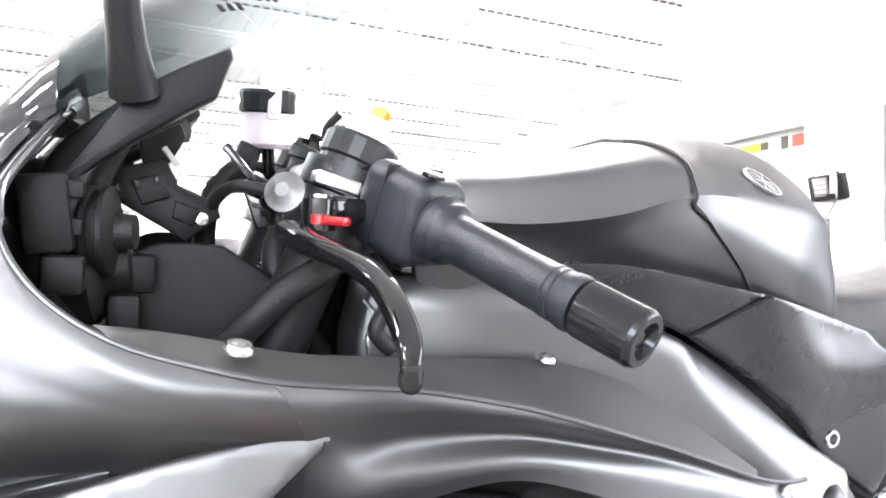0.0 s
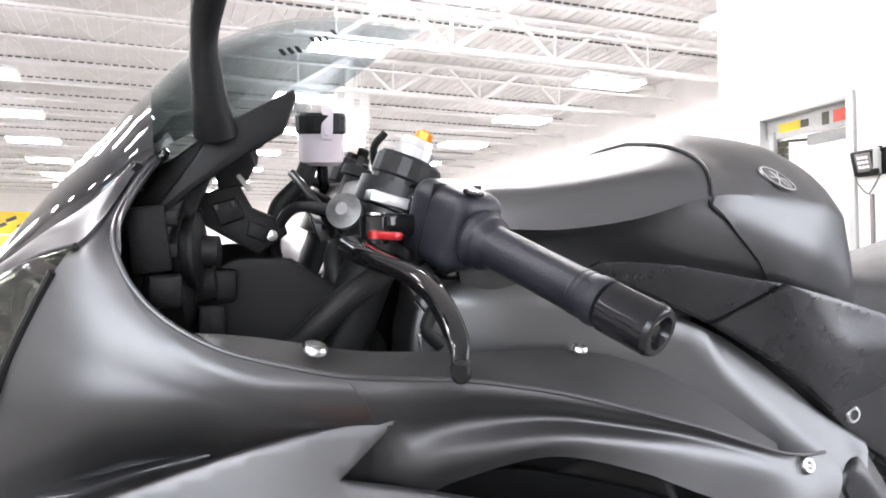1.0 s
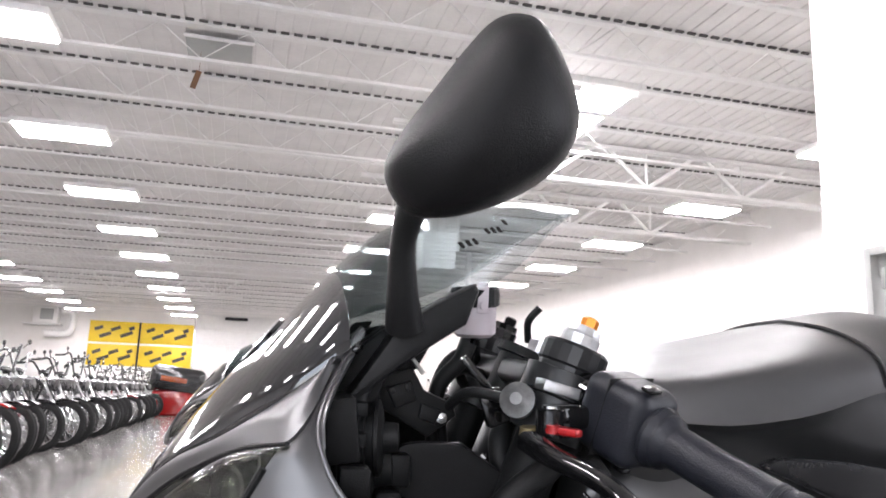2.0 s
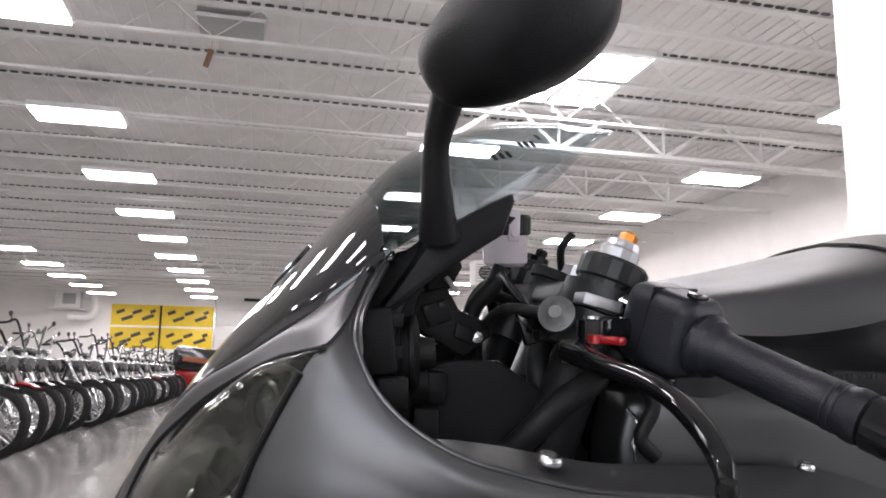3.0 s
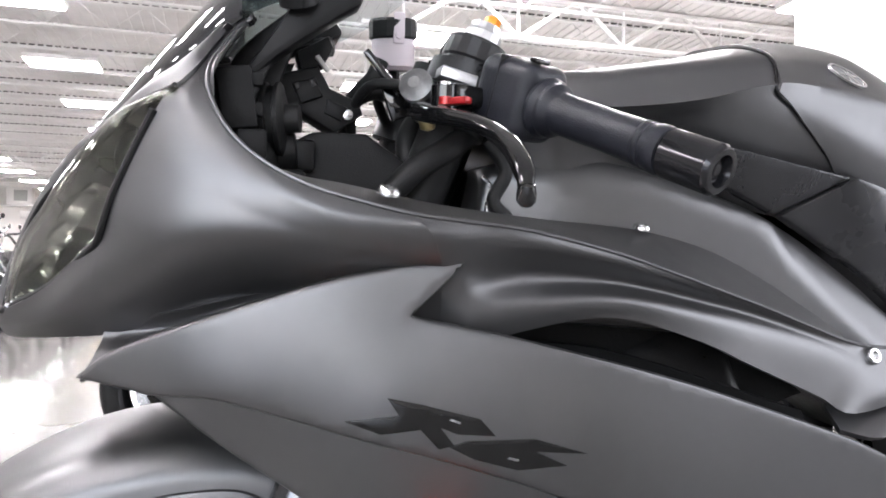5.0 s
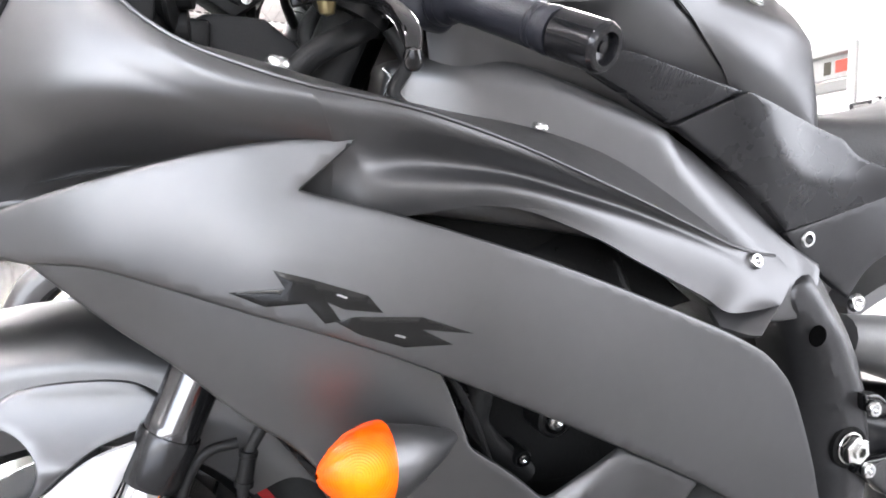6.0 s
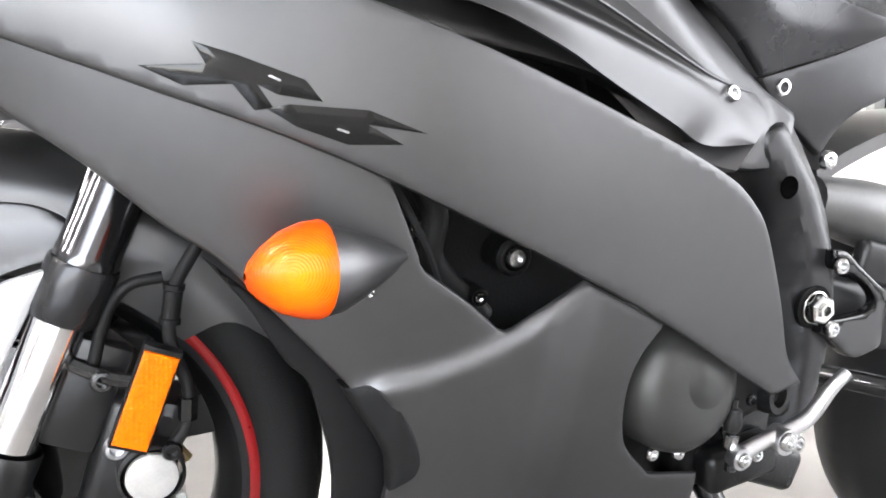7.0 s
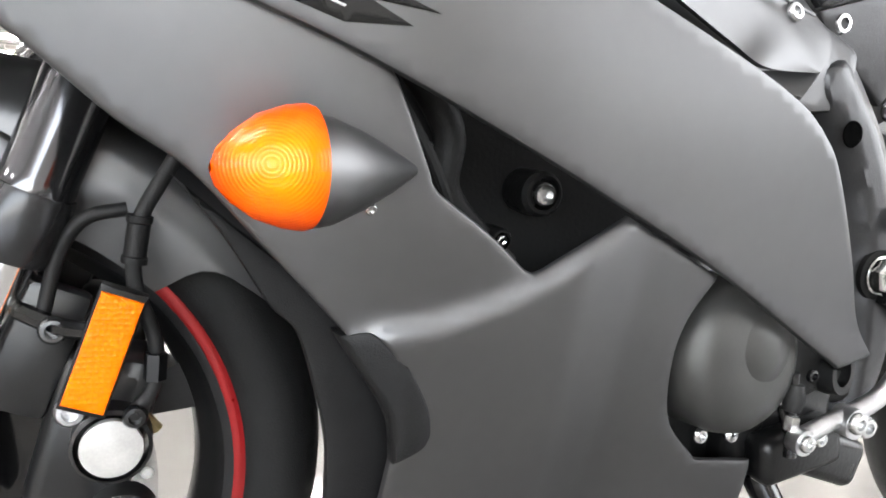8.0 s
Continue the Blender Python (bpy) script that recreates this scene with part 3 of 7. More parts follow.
# rolled edge along the cockpit, and the flange at the scoop's end
for s in (-1, 1):
    part("cowl_edge", tube([(q[0], -s * q[1], q[2]) for q in list(COWL_FULL[-1][12:60:6]) + list(COWL_REAR[0][::6])], 0.0017, 8), PAINT, bike)
    notch = [[(x, s * y, z) for x, y, z in c] for c in (
        [(0.140, 0.228, 0.718), (0.140, 0.214, 0.705), (0.140, 0.205, 0.690), (0.140, 0.200, 0.668)],
        [(0.170, 0.240, 0.724), (0.170, 0.230, 0.706), (0.168, 0.224, 0.690), (0.165, 0.216, 0.668)],
        [(0.2015, 0.2445, 0.7265), (0.2015, 0.2355, 0.712), (0.2015, 0.2295, 0.693), (0.2015, 0.223, 0.670)],
    )]
    part("cowl_filler", loft(notch, 14, 14, 0.003, (0, -s, 0)), PAINT, bike)
    part("scoop_flange", loft([[(0.571, s * 0.185, 0.606), (0.61, s * 0.190, 0.608), (0.645, s * 0.197, 0.611)], [(0.553, s * 0.226, 0.596), (0.58, s * 0.228, 0.589), (0.600, s * 0.226, 0.587)]], 12, 6, 0.004, (0, 0, -1)), PAINT, bike)

R6_PANEL = [
    (0.213, 0.736, 1), (0.174, 0.699, 1), (0.253, 0.683), (0.377, 0.651), (0.518, 0.605), (0.578, 0.581), (0.602, 0.566, 1), (0.627, 0.540), (0.667, 0.471), (0.694, 0.419), (0.726, 0.386, 1), (0.690, 0.376, 1),
    (0.640, 0.402), (0.532, 0.460), (0.419, 0.512), (0.286, 0.568), (0.207, 0.596), (0.143, 0.614), (0.094, 0.628), (0.045, 0.640), (0.000, 0.640, 1), (-0.050, 0.648, 1), (-0.022, 0.670), (0.045, 0.699), (0.111, 0.721), (0.168, 0.733),
]
LOWER = [
    (0.000, 0.640, 1), (0.055, 0.599), (0.099, 0.570), (0.145, 0.534), (0.179, 0.512), (0.215, 0.476), (0.239, 0.452), (0.270, 0.420, 1), (0.286, 0.420), (0.302, 0.400), (0.312, 0.370), (0.305, 0.343), (0.302, 0.300, 1), (0.33, 0.22), (0.40, 0.17), (0.50, 0.16),
    (0.64, 0.20, 1), (0.642, 0.262, 1), (0.640, 0.289, 1), (0.577, 0.297, 1), (0.538, 0.336), (0.523, 0.384), (0.525, 0.421), (0.544, 0.455, 1), (0.451, 0.497, 1), (0.420, 0.478), (0.392, 0.461, 1), (0.386, 0.4585), (0.379, 0.461, 1), (0.350, 0.484), (0.315, 0.507, 1), (0.311, 0.512), (0.309, 0.518, 1), (0.298, 0.541), (0.285, 0.567, 1), (0.26, 0.60, 1), (0.15, 0.64, 1), (0.05, 0.655, 1),
]
# the far side is cut back more at its lower front
LOWER_FAR = LOWER[:7] + [(0.270, 0.420, 1), (0.40, 0.33, 1), (0.46, 0.17, 1)] + LOWER[15:]
for s in (-1, 1):
    side_panel = part("side_panel", panel(R6_PANEL, SIDE, s), PAINT, bike)
    lower_panel = part("lower_fairing", panel(LOWER if s < 0 else LOWER_FAR, lower_width, s), PAINT, bike)

# windscreen: middle line and edge line, arched between
SCREEN_MID = [(-0.151, 0.662), (-0.126, 0.727), (-0.0875, 0.796), (-0.041, 0.860), (-0.003, 0.905), (0.044, 0.960), (0.092, 1.009), (0.160, 1.041), (0.230, 1.051), (0.298, 1.051)]
SCREEN_EDGE = [(-0.146, 0.014, 0.680), (-0.113, 0.042, 0.745), (-0.0722, 0.085, 0.806), (-0.0285, 0.125, 0.836), (0.012, 0.165, 0.868), (0.051, 0.175, 0.901), (0.090, 0.152, 0.928), (0.152, 0.130, 0.952), (0.205, 0.090, 0.978), (0.272, 0.026, 1.034)]


def screen(i0, i1, n):
    mid, edge = spline(SCREEN_MID, 91), spline(SCREEN_EDGE, 91)
    rows = []
    for k in np.linspace(i0, i1, n).astype(int):
        row = []
        for a in np.linspace(-90, 90, 33):
            c = math.cos(radians(a))
            row.append((edge[k][0] + (mid[k][0] - edge[k][0]) * c, edge[k][1] * math.sin(radians(a)), edge[k][2] + (mid[k][1] - edge[k][2]) * c))
        rows.append(row)
    return np.array(rows)


SMOKE = sheet("smoked windscreen", (0.85, 0.88, 0.89), 0.02, 1.5)
# the smoke is densest at the foot of the screen
k_, q_ = SMOKE.node_tree.nodes, SMOKE.node_tree.links
foot_co, foot_x, foot_ramp = k_.new("ShaderNodeTexCoord"), k_.new("ShaderNodeSeparateXYZ"), k_.new("ShaderNodeValToRGB")
foot_ramp.color_ramp.elements[0].position, foot_ramp.color_ramp.elements[0].color = 0.045, (0.42, 0.46, 0.46, 1)
foot_ramp.color_ramp.elements[1].position, foot_ramp.color_ramp.elements[1].color = 0.175, (0.87, 0.90, 0.91, 1)
q_.new(foot_co.outputs["Object"], foot_x.inputs[0])
q_.new(foot_x.outputs["X"], foot_ramp.inputs[0])
q_.new(foot_ramp.outputs[0], [n for n in k_ if n.type == "BSDF_TRANSPARENT"][0].inputs["Color"])
part("nose_bridge", shell(screen(0, 20, 18), 0.004, (1, 0, -1)), PAINT, bike)
nose_trim = part("nose_trim", shell(screen(20, 52, 32), 0.004, (1, 0, -1)), BLACK_PAINT, bike, "gloss black painted nose panel")
# round badge on the ridge of the nose, and the screws at the foot of the screen
badge_at, badge_axis = Vector((-0.004, 0.0, 0.9045)), Vector((-0.78, 0.0, 0.62))
badge = part("nose_badge", turned([(0.0265, -0.004), (0.0265, 0.0015), (0.0225, 0.0015), (0.0215, 0.0005), (0.012, 0.0016), (0.0, 0.002)], badge_at, badge_axis, 40), BLACK_PAINT, nose_trim)
part("badge_rim", turned([(0.0262, 0.0005), (0.0258, 0.0024), (0.0240, 0.0026), (0.0228, 0.0014)], badge_at, badge_axis, 40), CHROME, badge, "thin chrome rim")
for s in (-1, 1):
    part("screen_screw", turned([(0.0052, -0.004), (0.0052, 0.001), (0.0042, 0.0020), (0.0024, 0.0022), (0.0020, 0.001), (0.0, 0.001)], (0.062, s * 0.1665, 0.9085), (-0.45, s * 0.8, 0.4), 20), BLACK_METAL, nose_trim, "black screw")
windscreen = part("windscreen", shell(screen(52, 90, 40), 0.003, (1, 0, -1)), SMOKE, bike, "smoked clear plastic windscreen")

# small dark print near the top edge of the screen: unreadable, so plain bars
SCREEN_PTS = screen(46, 90, 40)
for k in range(7):
    a = 5 + k // 3
    q = Vector(SCREEN_PTS[21 + k][a])
    w = (Vector(SCREEN_PTS[22 + k][a]) - q).normalized()
    n = w.cross(Vector(SCREEN_PTS[21 + k][a + 1]) - q).normalized()
    m = Matrix.Translation(q + n * (0.0022 if n.z > 0 else -0.0022)) @ Matrix((w, n.cross(w), n)).transposed().to_4x4()
    part("print_bar", moved(block((0.0036, 0.0070, 0.0006)), m), TEXT_BLACK, windscreen)

# lamp
LENS = sheet("headlight lens", (0.78, 0.79, 0.74), 0.015, 1.5)
LENS_CURVES = [
    [(-0.1255, -0.078, 0.681), (-0.1184, -0.070, 0.7204), (-0.0987, -0.085, 0.7622), (-0.075, -0.105, 0.789), (-0.054, -0.128, 0.8086), (-0.0305, -0.158, 0.8256), (-0.0085, -0.192, 0.8389), (0.0172, -0.228, 0.8480)],
    [(-0.1240, -0.084, 0.681), (-0.111, -0.109, 0.716), (-0.088, -0.134, 0.751), (-0.059, -0.166, 0.792), (-0.022, -0.199, 0.830), (0.0172, -0.2285, 0.8475)],
    [(-0.121, -0.090, 0.682), (-0.078, -0.140, 0.706), (-0.042, -0.190, 0.736), (-0.034, -0.201, 0.744), (-0.0305, -0.206, 0.753), (-0.020, -0.213, 0.782), (0.004, -0.222, 0.832), (0.017, -0.229, 0.847)],
]
LAMP_BOWL = material("smoked reflector", (0.15, 0.153, 0.137), 0.26, 0.9, 0.0, 0.12, 30.0, 0.06, 160.0)
FORK_DARK = material("dark chrome", (0.10, 0.10, 0.10), 0.2, 0.9, 0.0, 0.1, 40.0)
LAMP_DARK = material("black lamp surround", (0.012, 0.012, 0.012), 0.25, 0.0, 0.0, 0.3, 80.0, 0.4, 200.0)
BULB_GLASS = sheet("projector glass", (0.75, 0.78, 0.80), 0.01, 1.6)
for flip in (False, True):
    f = mirrored if flip else (lambda b: b)
    lens = part("headlight_lens", f(loft(LENS_CURVES, 30, 16, 0.003)), LENS, bike, "dark glossy headlight lens")
    # bowl and black lower surround behind the lens, with two projector rings
    depth = ((0.006, 0.006, 0.0), (0.046, 0.050, -0.004), (0.006, 0.006, 0.004))
    upper = [[tuple(np.array(q) + np.array(d) * (1 - (k / 6) ** 2)) for k, q in enumerate(spline(c, 10)[3:-1])] for c, d in zip(LENS_CURVES, depth)]
    lower = [[tuple(np.array(q) + np.array(d) * 0.7) for q in spline(c, 10)[:4]] for c, d in zip(LENS_CURVES, depth)]
    part("lamp_bowl", f(loft(upper, 24, 16, 0.002)), LAMP_BOWL, lens, "smoked mirror bowl")
    part("lamp_surround", f(loft(lower, 16, 16, 0.002)), LAMP_DARK, lens, "black lamp surround")
    for k in range(4):
        q = spline(LENS_CURVES[1], 12)[2 + k] + np.array((0.018, 0.020, 0.002))
        part("lamp_fin", f(block((0.003, 0.042, 0.024), tuple(q), Matrix.Rotation(radians(35), 4, "Z") @ Matrix.Rotation(radians(28), 4, "Y"), bevel=0.001)), FORK_DARK, lens)
        for d in (0.35, 0.7):
            g = spline(LENS_CURVES[2], 24)[2 + 2 * k] * d + spline(LENS_CURVES[1], 24)[2 + 2 * k] * (1 - d) + np.array((0.010, 0.011, 0.0))
            part("lamp_facet", f(block((0.007, 0.002, 0.003), tuple(g), Matrix.Rotation(0.6 * k + d, 4, "Y"), bevel=0.0006)), CHROME, lens)
    for at, r in (((-0.045, -0.112, 0.757), 0.026), ((-0.010, -0.160, 0.803), 0.019)):
        ring = part("projector_ring", f(turned([(r * 0.86, 0.0), (r, 0.002), (r, 0.012), (r * 0.84, 0.013), (r * 0.82, 0.004)], at, (-0.75, -0.62, 0.12), 32)), FORK_DARK, lens, "dark chrome projector ring")
        part("projector_glass", f(turned([(r * 0.84, 0.006), (r * 0.7, 0.012), (r * 0.4, 0.016), (0.0, 0.0175)], at, (-0.75, -0.62, 0.12), 32)), BULB_GLASS, ring)
    edge = [LENS_CURVES[0][0], LENS_CURVES[1][0]] + LENS_CURVES[2][:-1]
    part("lens_gasket", f(tube(edge, 0.0028, 8)), BLACK_PLASTIC, bike, "black rubber lens edge")
    part("lens_brow_gasket", f(tube(LENS_CURVES[0], 0.0018, 8)), BLACK_PLASTIC, bike, "black rubber lens edge")
    # painted brow between the lens and the black nose panel
    brow_top = [(x, -y, z) for x, y, z in SCREEN_EDGE[:6]]
    brow_low = [LENS_CURVES[0][0]] + [(x + 0.002, y - 0.002, z + 0.003) for x, y, z in LENS_CURVES[0][1:-1]] + [(0.022, -0.226, 0.852), (0.047, -0.182, 0.894)]
    a, b = spline(brow_top, 40), spline(brow_low, 40)
    mid = (a + b) / 2 + np.array((-0.004, -0.004, 0.003))
    part("lamp_brow", f(loft([[tuple(q) for q in c[::3]] for c in (a, mid, b)], 40, 10, 0.003, (0.6, 0.6, -0.4))), PAINT, bike)

# tank: half sections from the middle line, over the shoulder and under it to the lower edge
TANK = [
    [(0.270, 0.0, 0.866), (0.268, -0.055, 0.866), (0.266, -0.110, 0.862), (0.262, -0.130, 0.846), (0.264, -0.120, 0.835), (0.275, -0.112, 0.79)],
    [(0.318, 0.0, 0.892), (0.316, -0.070, 0.892), (0.312, -0.138, 0.8875), (0.308, -0.162, 0.859), (0.312, -0.148, 0.846), (0.325, -0.135, 0.80)],
    [(0.372, 0.0, 0.908), (0.370, -0.080, 0.905), (0.366, -0.151, 0.8955), (0.364, -0.180, 0.8608), (0.368, -0.154, 0.845), (0.380, -0.128, 0.80)],
    [(0.440, 0.0, 0.922), (0.439, -0.080, 0.919), (0.436, -0.152, 0.9075), (0.434, -0.181, 0.871), (0.436, -0.159, 0.850), (0.440, -0.122, 0.79)],
    [(0.510, 0.0, 0.942), (0.510, -0.078, 0.936), (0.507, -0.142, 0.920), (0.504, -0.170, 0.889), (0.505, -0.157, 0.855), (0.505, -0.116, 0.78)],
    [(0.560, 0.0, 0.955), (0.560, -0.068, 0.946), (0.558, -0.122, 0.924), (0.556, -0.157, 0.893), (0.558, -0.153, 0.852), (0.560, -0.108, 0.775)],
    [(0.610, 0.0, 0.962), (0.610, -0.060, 0.951), (0.609, -0.110, 0.926), (0.609, -0.147, 0.889), (0.611, -0.150, 0.840), (0.612, -0.105, 0.76)],
    [(0.650, 0.0, 0.961), (0.650, -0.057, 0.949), (0.651, -0.101, 0.923), (0.652, -0.138, 0.886), (0.654, -0.142, 0.832), (0.656, -0.100, 0.755)],
    [(0.685, 0.0, 0.956), (0.685, -0.054, 0.943), (0.687, -0.092, 0.918), (0.690, -0.127, 0.883), (0.694, -0.126, 0.822), (0.698, -0.092, 0.75)],
    [(0.730, 0.0, 0.938), (0.730, -0.048, 0.925), (0.731, -0.080, 0.904), (0.733, -0.104, 0.876), (0.746, -0.106, 0.805), (0.756, -0.09, 0.74)],
    [(0.750, 0.0, 0.912), (0.751, -0.042, 0.898), (0.752, -0.066, 0.872), (0.756, -0.082, 0.846), (0.770, -0.088, 0.795), (0.780, -0.07, 0.74)],
]
# a crease along the shoulder parts the top from the flank
half = [np.concatenate([spline(c[:4], 18)[:-1], spline(c[3:], 13)]) for c in TANK]
half = np.stack([spline([r[i] for r in half], 73)[4:] for i in range(30)], 1)
whole = np.concatenate([half[:, ::-1], half[:, 1:] * (1, -1, 1)], 1)
tank = part("fuel_tank", skin(list(whole)), PAINT, bike)
for ring in (whole[0], whole[-1]):
    ends = bmesh.new()
    ends.faces.new([ends.verts.new(q) for q in ring])
    part("tank_end", ends, BLACK_PLASTIC, bike)

# rear tank cover: lies 3 mm proud of the tank behind a slanting seam
grid = []
for j in range(30):
    col = half[:, j]
    z = np.interp(0.58, col[:, 0], col[:, 2])
    start = np.interp(z, [0.775, 0.812, 0.829, 0.855, 0.885, 0.924, 0.955], [0.763, 0.617, 0.603, 0.555, 0.517, 0.530, 0.536])
    if z < 0.803:
        continue
    t = np.interp(np.linspace(start, col[-1, 0] + 0.001, 36), col[:, 0], np.arange(69))
    grid.append([[np.interp(u, np.arange(69), col[:, k]) for k in range(3)] for u in t])
grid = np.array(grid)
both = np.concatenate([grid[::-1], grid[1:] * (1, -1, 1)])
du, dv = np.gradient(both, axis=0), np.gradient(both, axis=1)
nrm = np.cross(du, dv)
nrm /= np.linalg.norm(nrm, axis=-1, keepdims=True) + 1e-12
if nrm[len(both) // 2, 10, 2] < 0:
    nrm = -nrm
cover = part("tank_cover", shell(both + nrm * 0.0035, 0.006, (0, 0, -1)), PAINT, bike)
# seam gasket just in front of the cover
for s in (1, -1):
    line = [g[0] + (-0.0008, -0.0010, 0.0005) for g in grid[3:]]
    part("seam_gasket", tube([tuple(np.array(q) * (1, s, 1)) for q in line[::3]], 0.0014, 6), BLACK_PLASTIC, cover, "black rubber seam")
EMBLEM_DARK = material("dark enamel", (0.03, 0.03, 0.032), 0.3, 0.0, 0.4)
for s in (-1, 1):
    e = moved(turned([(0.0126, 0.0005), (0.0128, 0.0022), (0.0142, 0.0022), (0.0146, 0.0)], (0, 0, 0), (0, 0, 1), 32), Matrix.Diagonal((1.55, 0.85, 1, 1)))
    # the emblem lies on the slope of the cover
    skin_at = both + nrm * 0.0035
    spot = np.unravel_index(np.argmin(np.linalg.norm(skin_at - np.array((0.622, -0.132, 0.909)), axis=-1)), skin_at.shape[:2])
    n = Vector(nrm[spot])
    u = Vector((0.86, 0.0, -0.50))
    u = (u - n * u.dot(n)).normalized()
    at = Vector(skin_at[spot]) + n * 0.0008
    m = Matrix.Translation(at) @ Matrix((u, n.cross(u), n)).transposed().to_4x4()
    bars = [block((0.025, 0.0014, 0.0016), (0, 0, 0.0016), Matrix.Rotation(a, 4, "Z")) for a in (0.5, 1.57, 2.64)]
    field = moved(moved(turned([(0.0, 0.0013), (0.0122, 0.0011), (0.0122, 0.0)], (0, 0, 0), (0, 0, 1), 32), Matrix.Diagonal((1.55, 0.85, 1, 1))), m)
    e2 = moved(e, m)
    b2 = moved(join(*bars), m)
    if s == 1:
        mirrored(e2)
        mirrored(b2)
        mirrored(field)
    ring = part("tank_emblem", e2, STEEL, cover, "oval steel emblem")
    part("emblem_field", field, EMBLEM_DARK, ring, "dark enamel field")
    part("emblem_bar", b2, STEEL, ring)

# side trim between tank and frame, dimpled at its front
def dimpled():
    """Black moulded plastic; rows of dimples that fade out towards the rear."""
    m = material("dimpled plastic", (0.028, 0.028, 0.030), 0.27, 0.5, 0.0, 0.02, 20.0)
    n, l = m.node_tree.nodes, m.node_tree.links
    co, sep, fade, scaled = n.new("ShaderNodeTexCoord"), n.new("ShaderNodeSeparateXYZ"), n.new("ShaderNodeMapRange"), n.new("ShaderNodeMath")
    vor = n.new("ShaderNodeTexVoronoi")
    vor.inputs["Scale"].default_value, vor.inputs["Randomness"].default_value = 230, 0.0
    l.new(co.outputs["Object"], vor.inputs["Vector"])
    l.new(co.outputs["Object"], sep.inputs[0])
    fade.inputs["From Min"].default_value, fade.inputs["From Max"].default_value = 0.60, 0.66
    fade.inputs["To Min"].default_value, fade.inputs["To Max"].default_value = 1.0, 0.0
    l.new(sep.outputs["X"], fade.inputs["Value"])
    scaled.operation = "MULTIPLY"
    l.new(vor.outputs["Distance"], scaled.inputs[0])
    l.new(fade.outputs[0], scaled.inputs[1])
    bp = n.new("ShaderNodeBump")
    bp.inputs["Strength"].default_value, bp.inputs["Distance"].default_value = 0.22, 0.0008
    l.new(scaled.outputs[0], bp.inputs["Height"])
    l.new(bp.outputs[0], n["Principled BSDF"].inputs["Normal"])
    return m


DIMPLED = dimpled()
TRIM_SMOOTH = material("black moulded plastic", (0.032, 0.032, 0.034), 0.27, 0.5, 0.0, 0.02, 20.0)
TRIM_WIDTH = plate_spline([(0.394, 0.828, 0.168), (0.484, 0.831, 0.168), (0.609, 0.813, 0.149), (0.762, 0.779, 0.114), (0.883, 0.741, 0.130), (0.713, 0.675, 0.118), (0.609, 0.741, 0.131), (0.541, 0.775, 0.137), (0.481, 0.796, 0.150), (0.70, 0.745, 0.130), (0.80, 0.74, 0.128), (0.78, 0.705, 0.118)])


RIDGE = spline([(0.610, 0.830), (0.623, 0.8127), (0.6485, 0.7786), (0.6896, 0.7455), (0.735, 0.7335), (0.83, 0.738), (0.92, 0.752)], 160)


def smooth_trim(x, z):
    return sum(TRIM_WIDTH(x + 0.045 * math.cos(a), z + 0.045 * math.sin(a)) for a in np.linspace(0, 2 * math.pi, 12, endpoint=False)) / 12


def trim_width(x, z):
    """The knee trim: a rounded ridge runs down it and turns to the rear."""
    gap = np.sqrt(((RIDGE - (x, z)) ** 2).sum(1).min())
    return smooth_trim(x, z) + 0.010 + 0.007 * math.exp(-((gap / 0.034) ** 2))


TRIM_FRONT = [(0.390, 0.828, 1), (0.410, 0.835), (0.484, 0.831), (0.612, 0.813, 1), (0.540, 0.775, 1), (0.484, 0.795)]
TRIM_REAR = [(0.613, 0.8125, 1), (0.69, 0.797), (0.766, 0.779, 1), (0.80, 0.758), (0.883, 0.741, 1), (0.80, 0.706), (0.712, 0.676, 1), (0.66, 0.712), (0.609, 0.741), (0.541, 0.7745, 1)]
SEAT_SIDE_WIDTH = plate_spline([(0.712, 0.672, 0.118), (0.88, 0.735, 0.118), (1.1, 0.83, 0.115), (0.80, 0.60, 0.105), (1.0, 0.66, 0.105), (1.15, 0.78, 0.10), (0.9, 0.66, 0.116)])
SEAT_SIDE = [(0.716, 0.674, 1), (0.80, 0.702), (0.885, 0.737), (1.15, 0.86, 1), (1.15, 0.80, 1), (0.95, 0.69), (0.86, 0.645), (0.83, 0.60, 1), (0.755, 0.645)]
for s in (-1, 1):
    part("tank_trim_front", panel(TRIM_FRONT, lambda x, z: TRIM_WIDTH(x, z) + 0.009, s, 0.008, 0.009), DIMPLED, bike, "dimpled black plastic trim")
    part("tank_trim", panel(TRIM_REAR, trim_width, s, 0.008, 0.0045), TRIM_SMOOTH, bike, "black moulded plastic knee trim")
    part("seat_side_panel", panel(SEAT_SIDE, SEAT_SIDE_WIDTH, s, 0.008, 0.012), FRAME_PAINT, bike, "satin dark grey panel under the seat")

# frame: a spar with a dark front face and a rear face that tips upward, then the plate at the swingarm pivot
def spar_width(x, z):
    crease = np.interp(x, [0.40, 0.534, 0.554, 0.602, 0.676, 0.72], [0.80, 0.760, 0.733, 0.694, 0.640, 0.612])
    return 0.150 - 0.50 * max(0.0, z - crease) - 0.9 * max(0.0, 0.42 - x) ** 2


SPAR = [(0.255, 0.770, 1), (0.262, 0.808, 1), (0.311, 0.821), (0.364, 0.820), (0.420, 0.808), (0.480, 0.792), (0.530, 0.774), (0.583, 0.752), (0.651, 0.712), (0.700, 0.677), (0.757, 0.642, 1), (0.728, 0.585, 1), (0.66, 0.586), (0.55, 0.64), (0.45, 0.665), (0.255, 0.68, 1)]
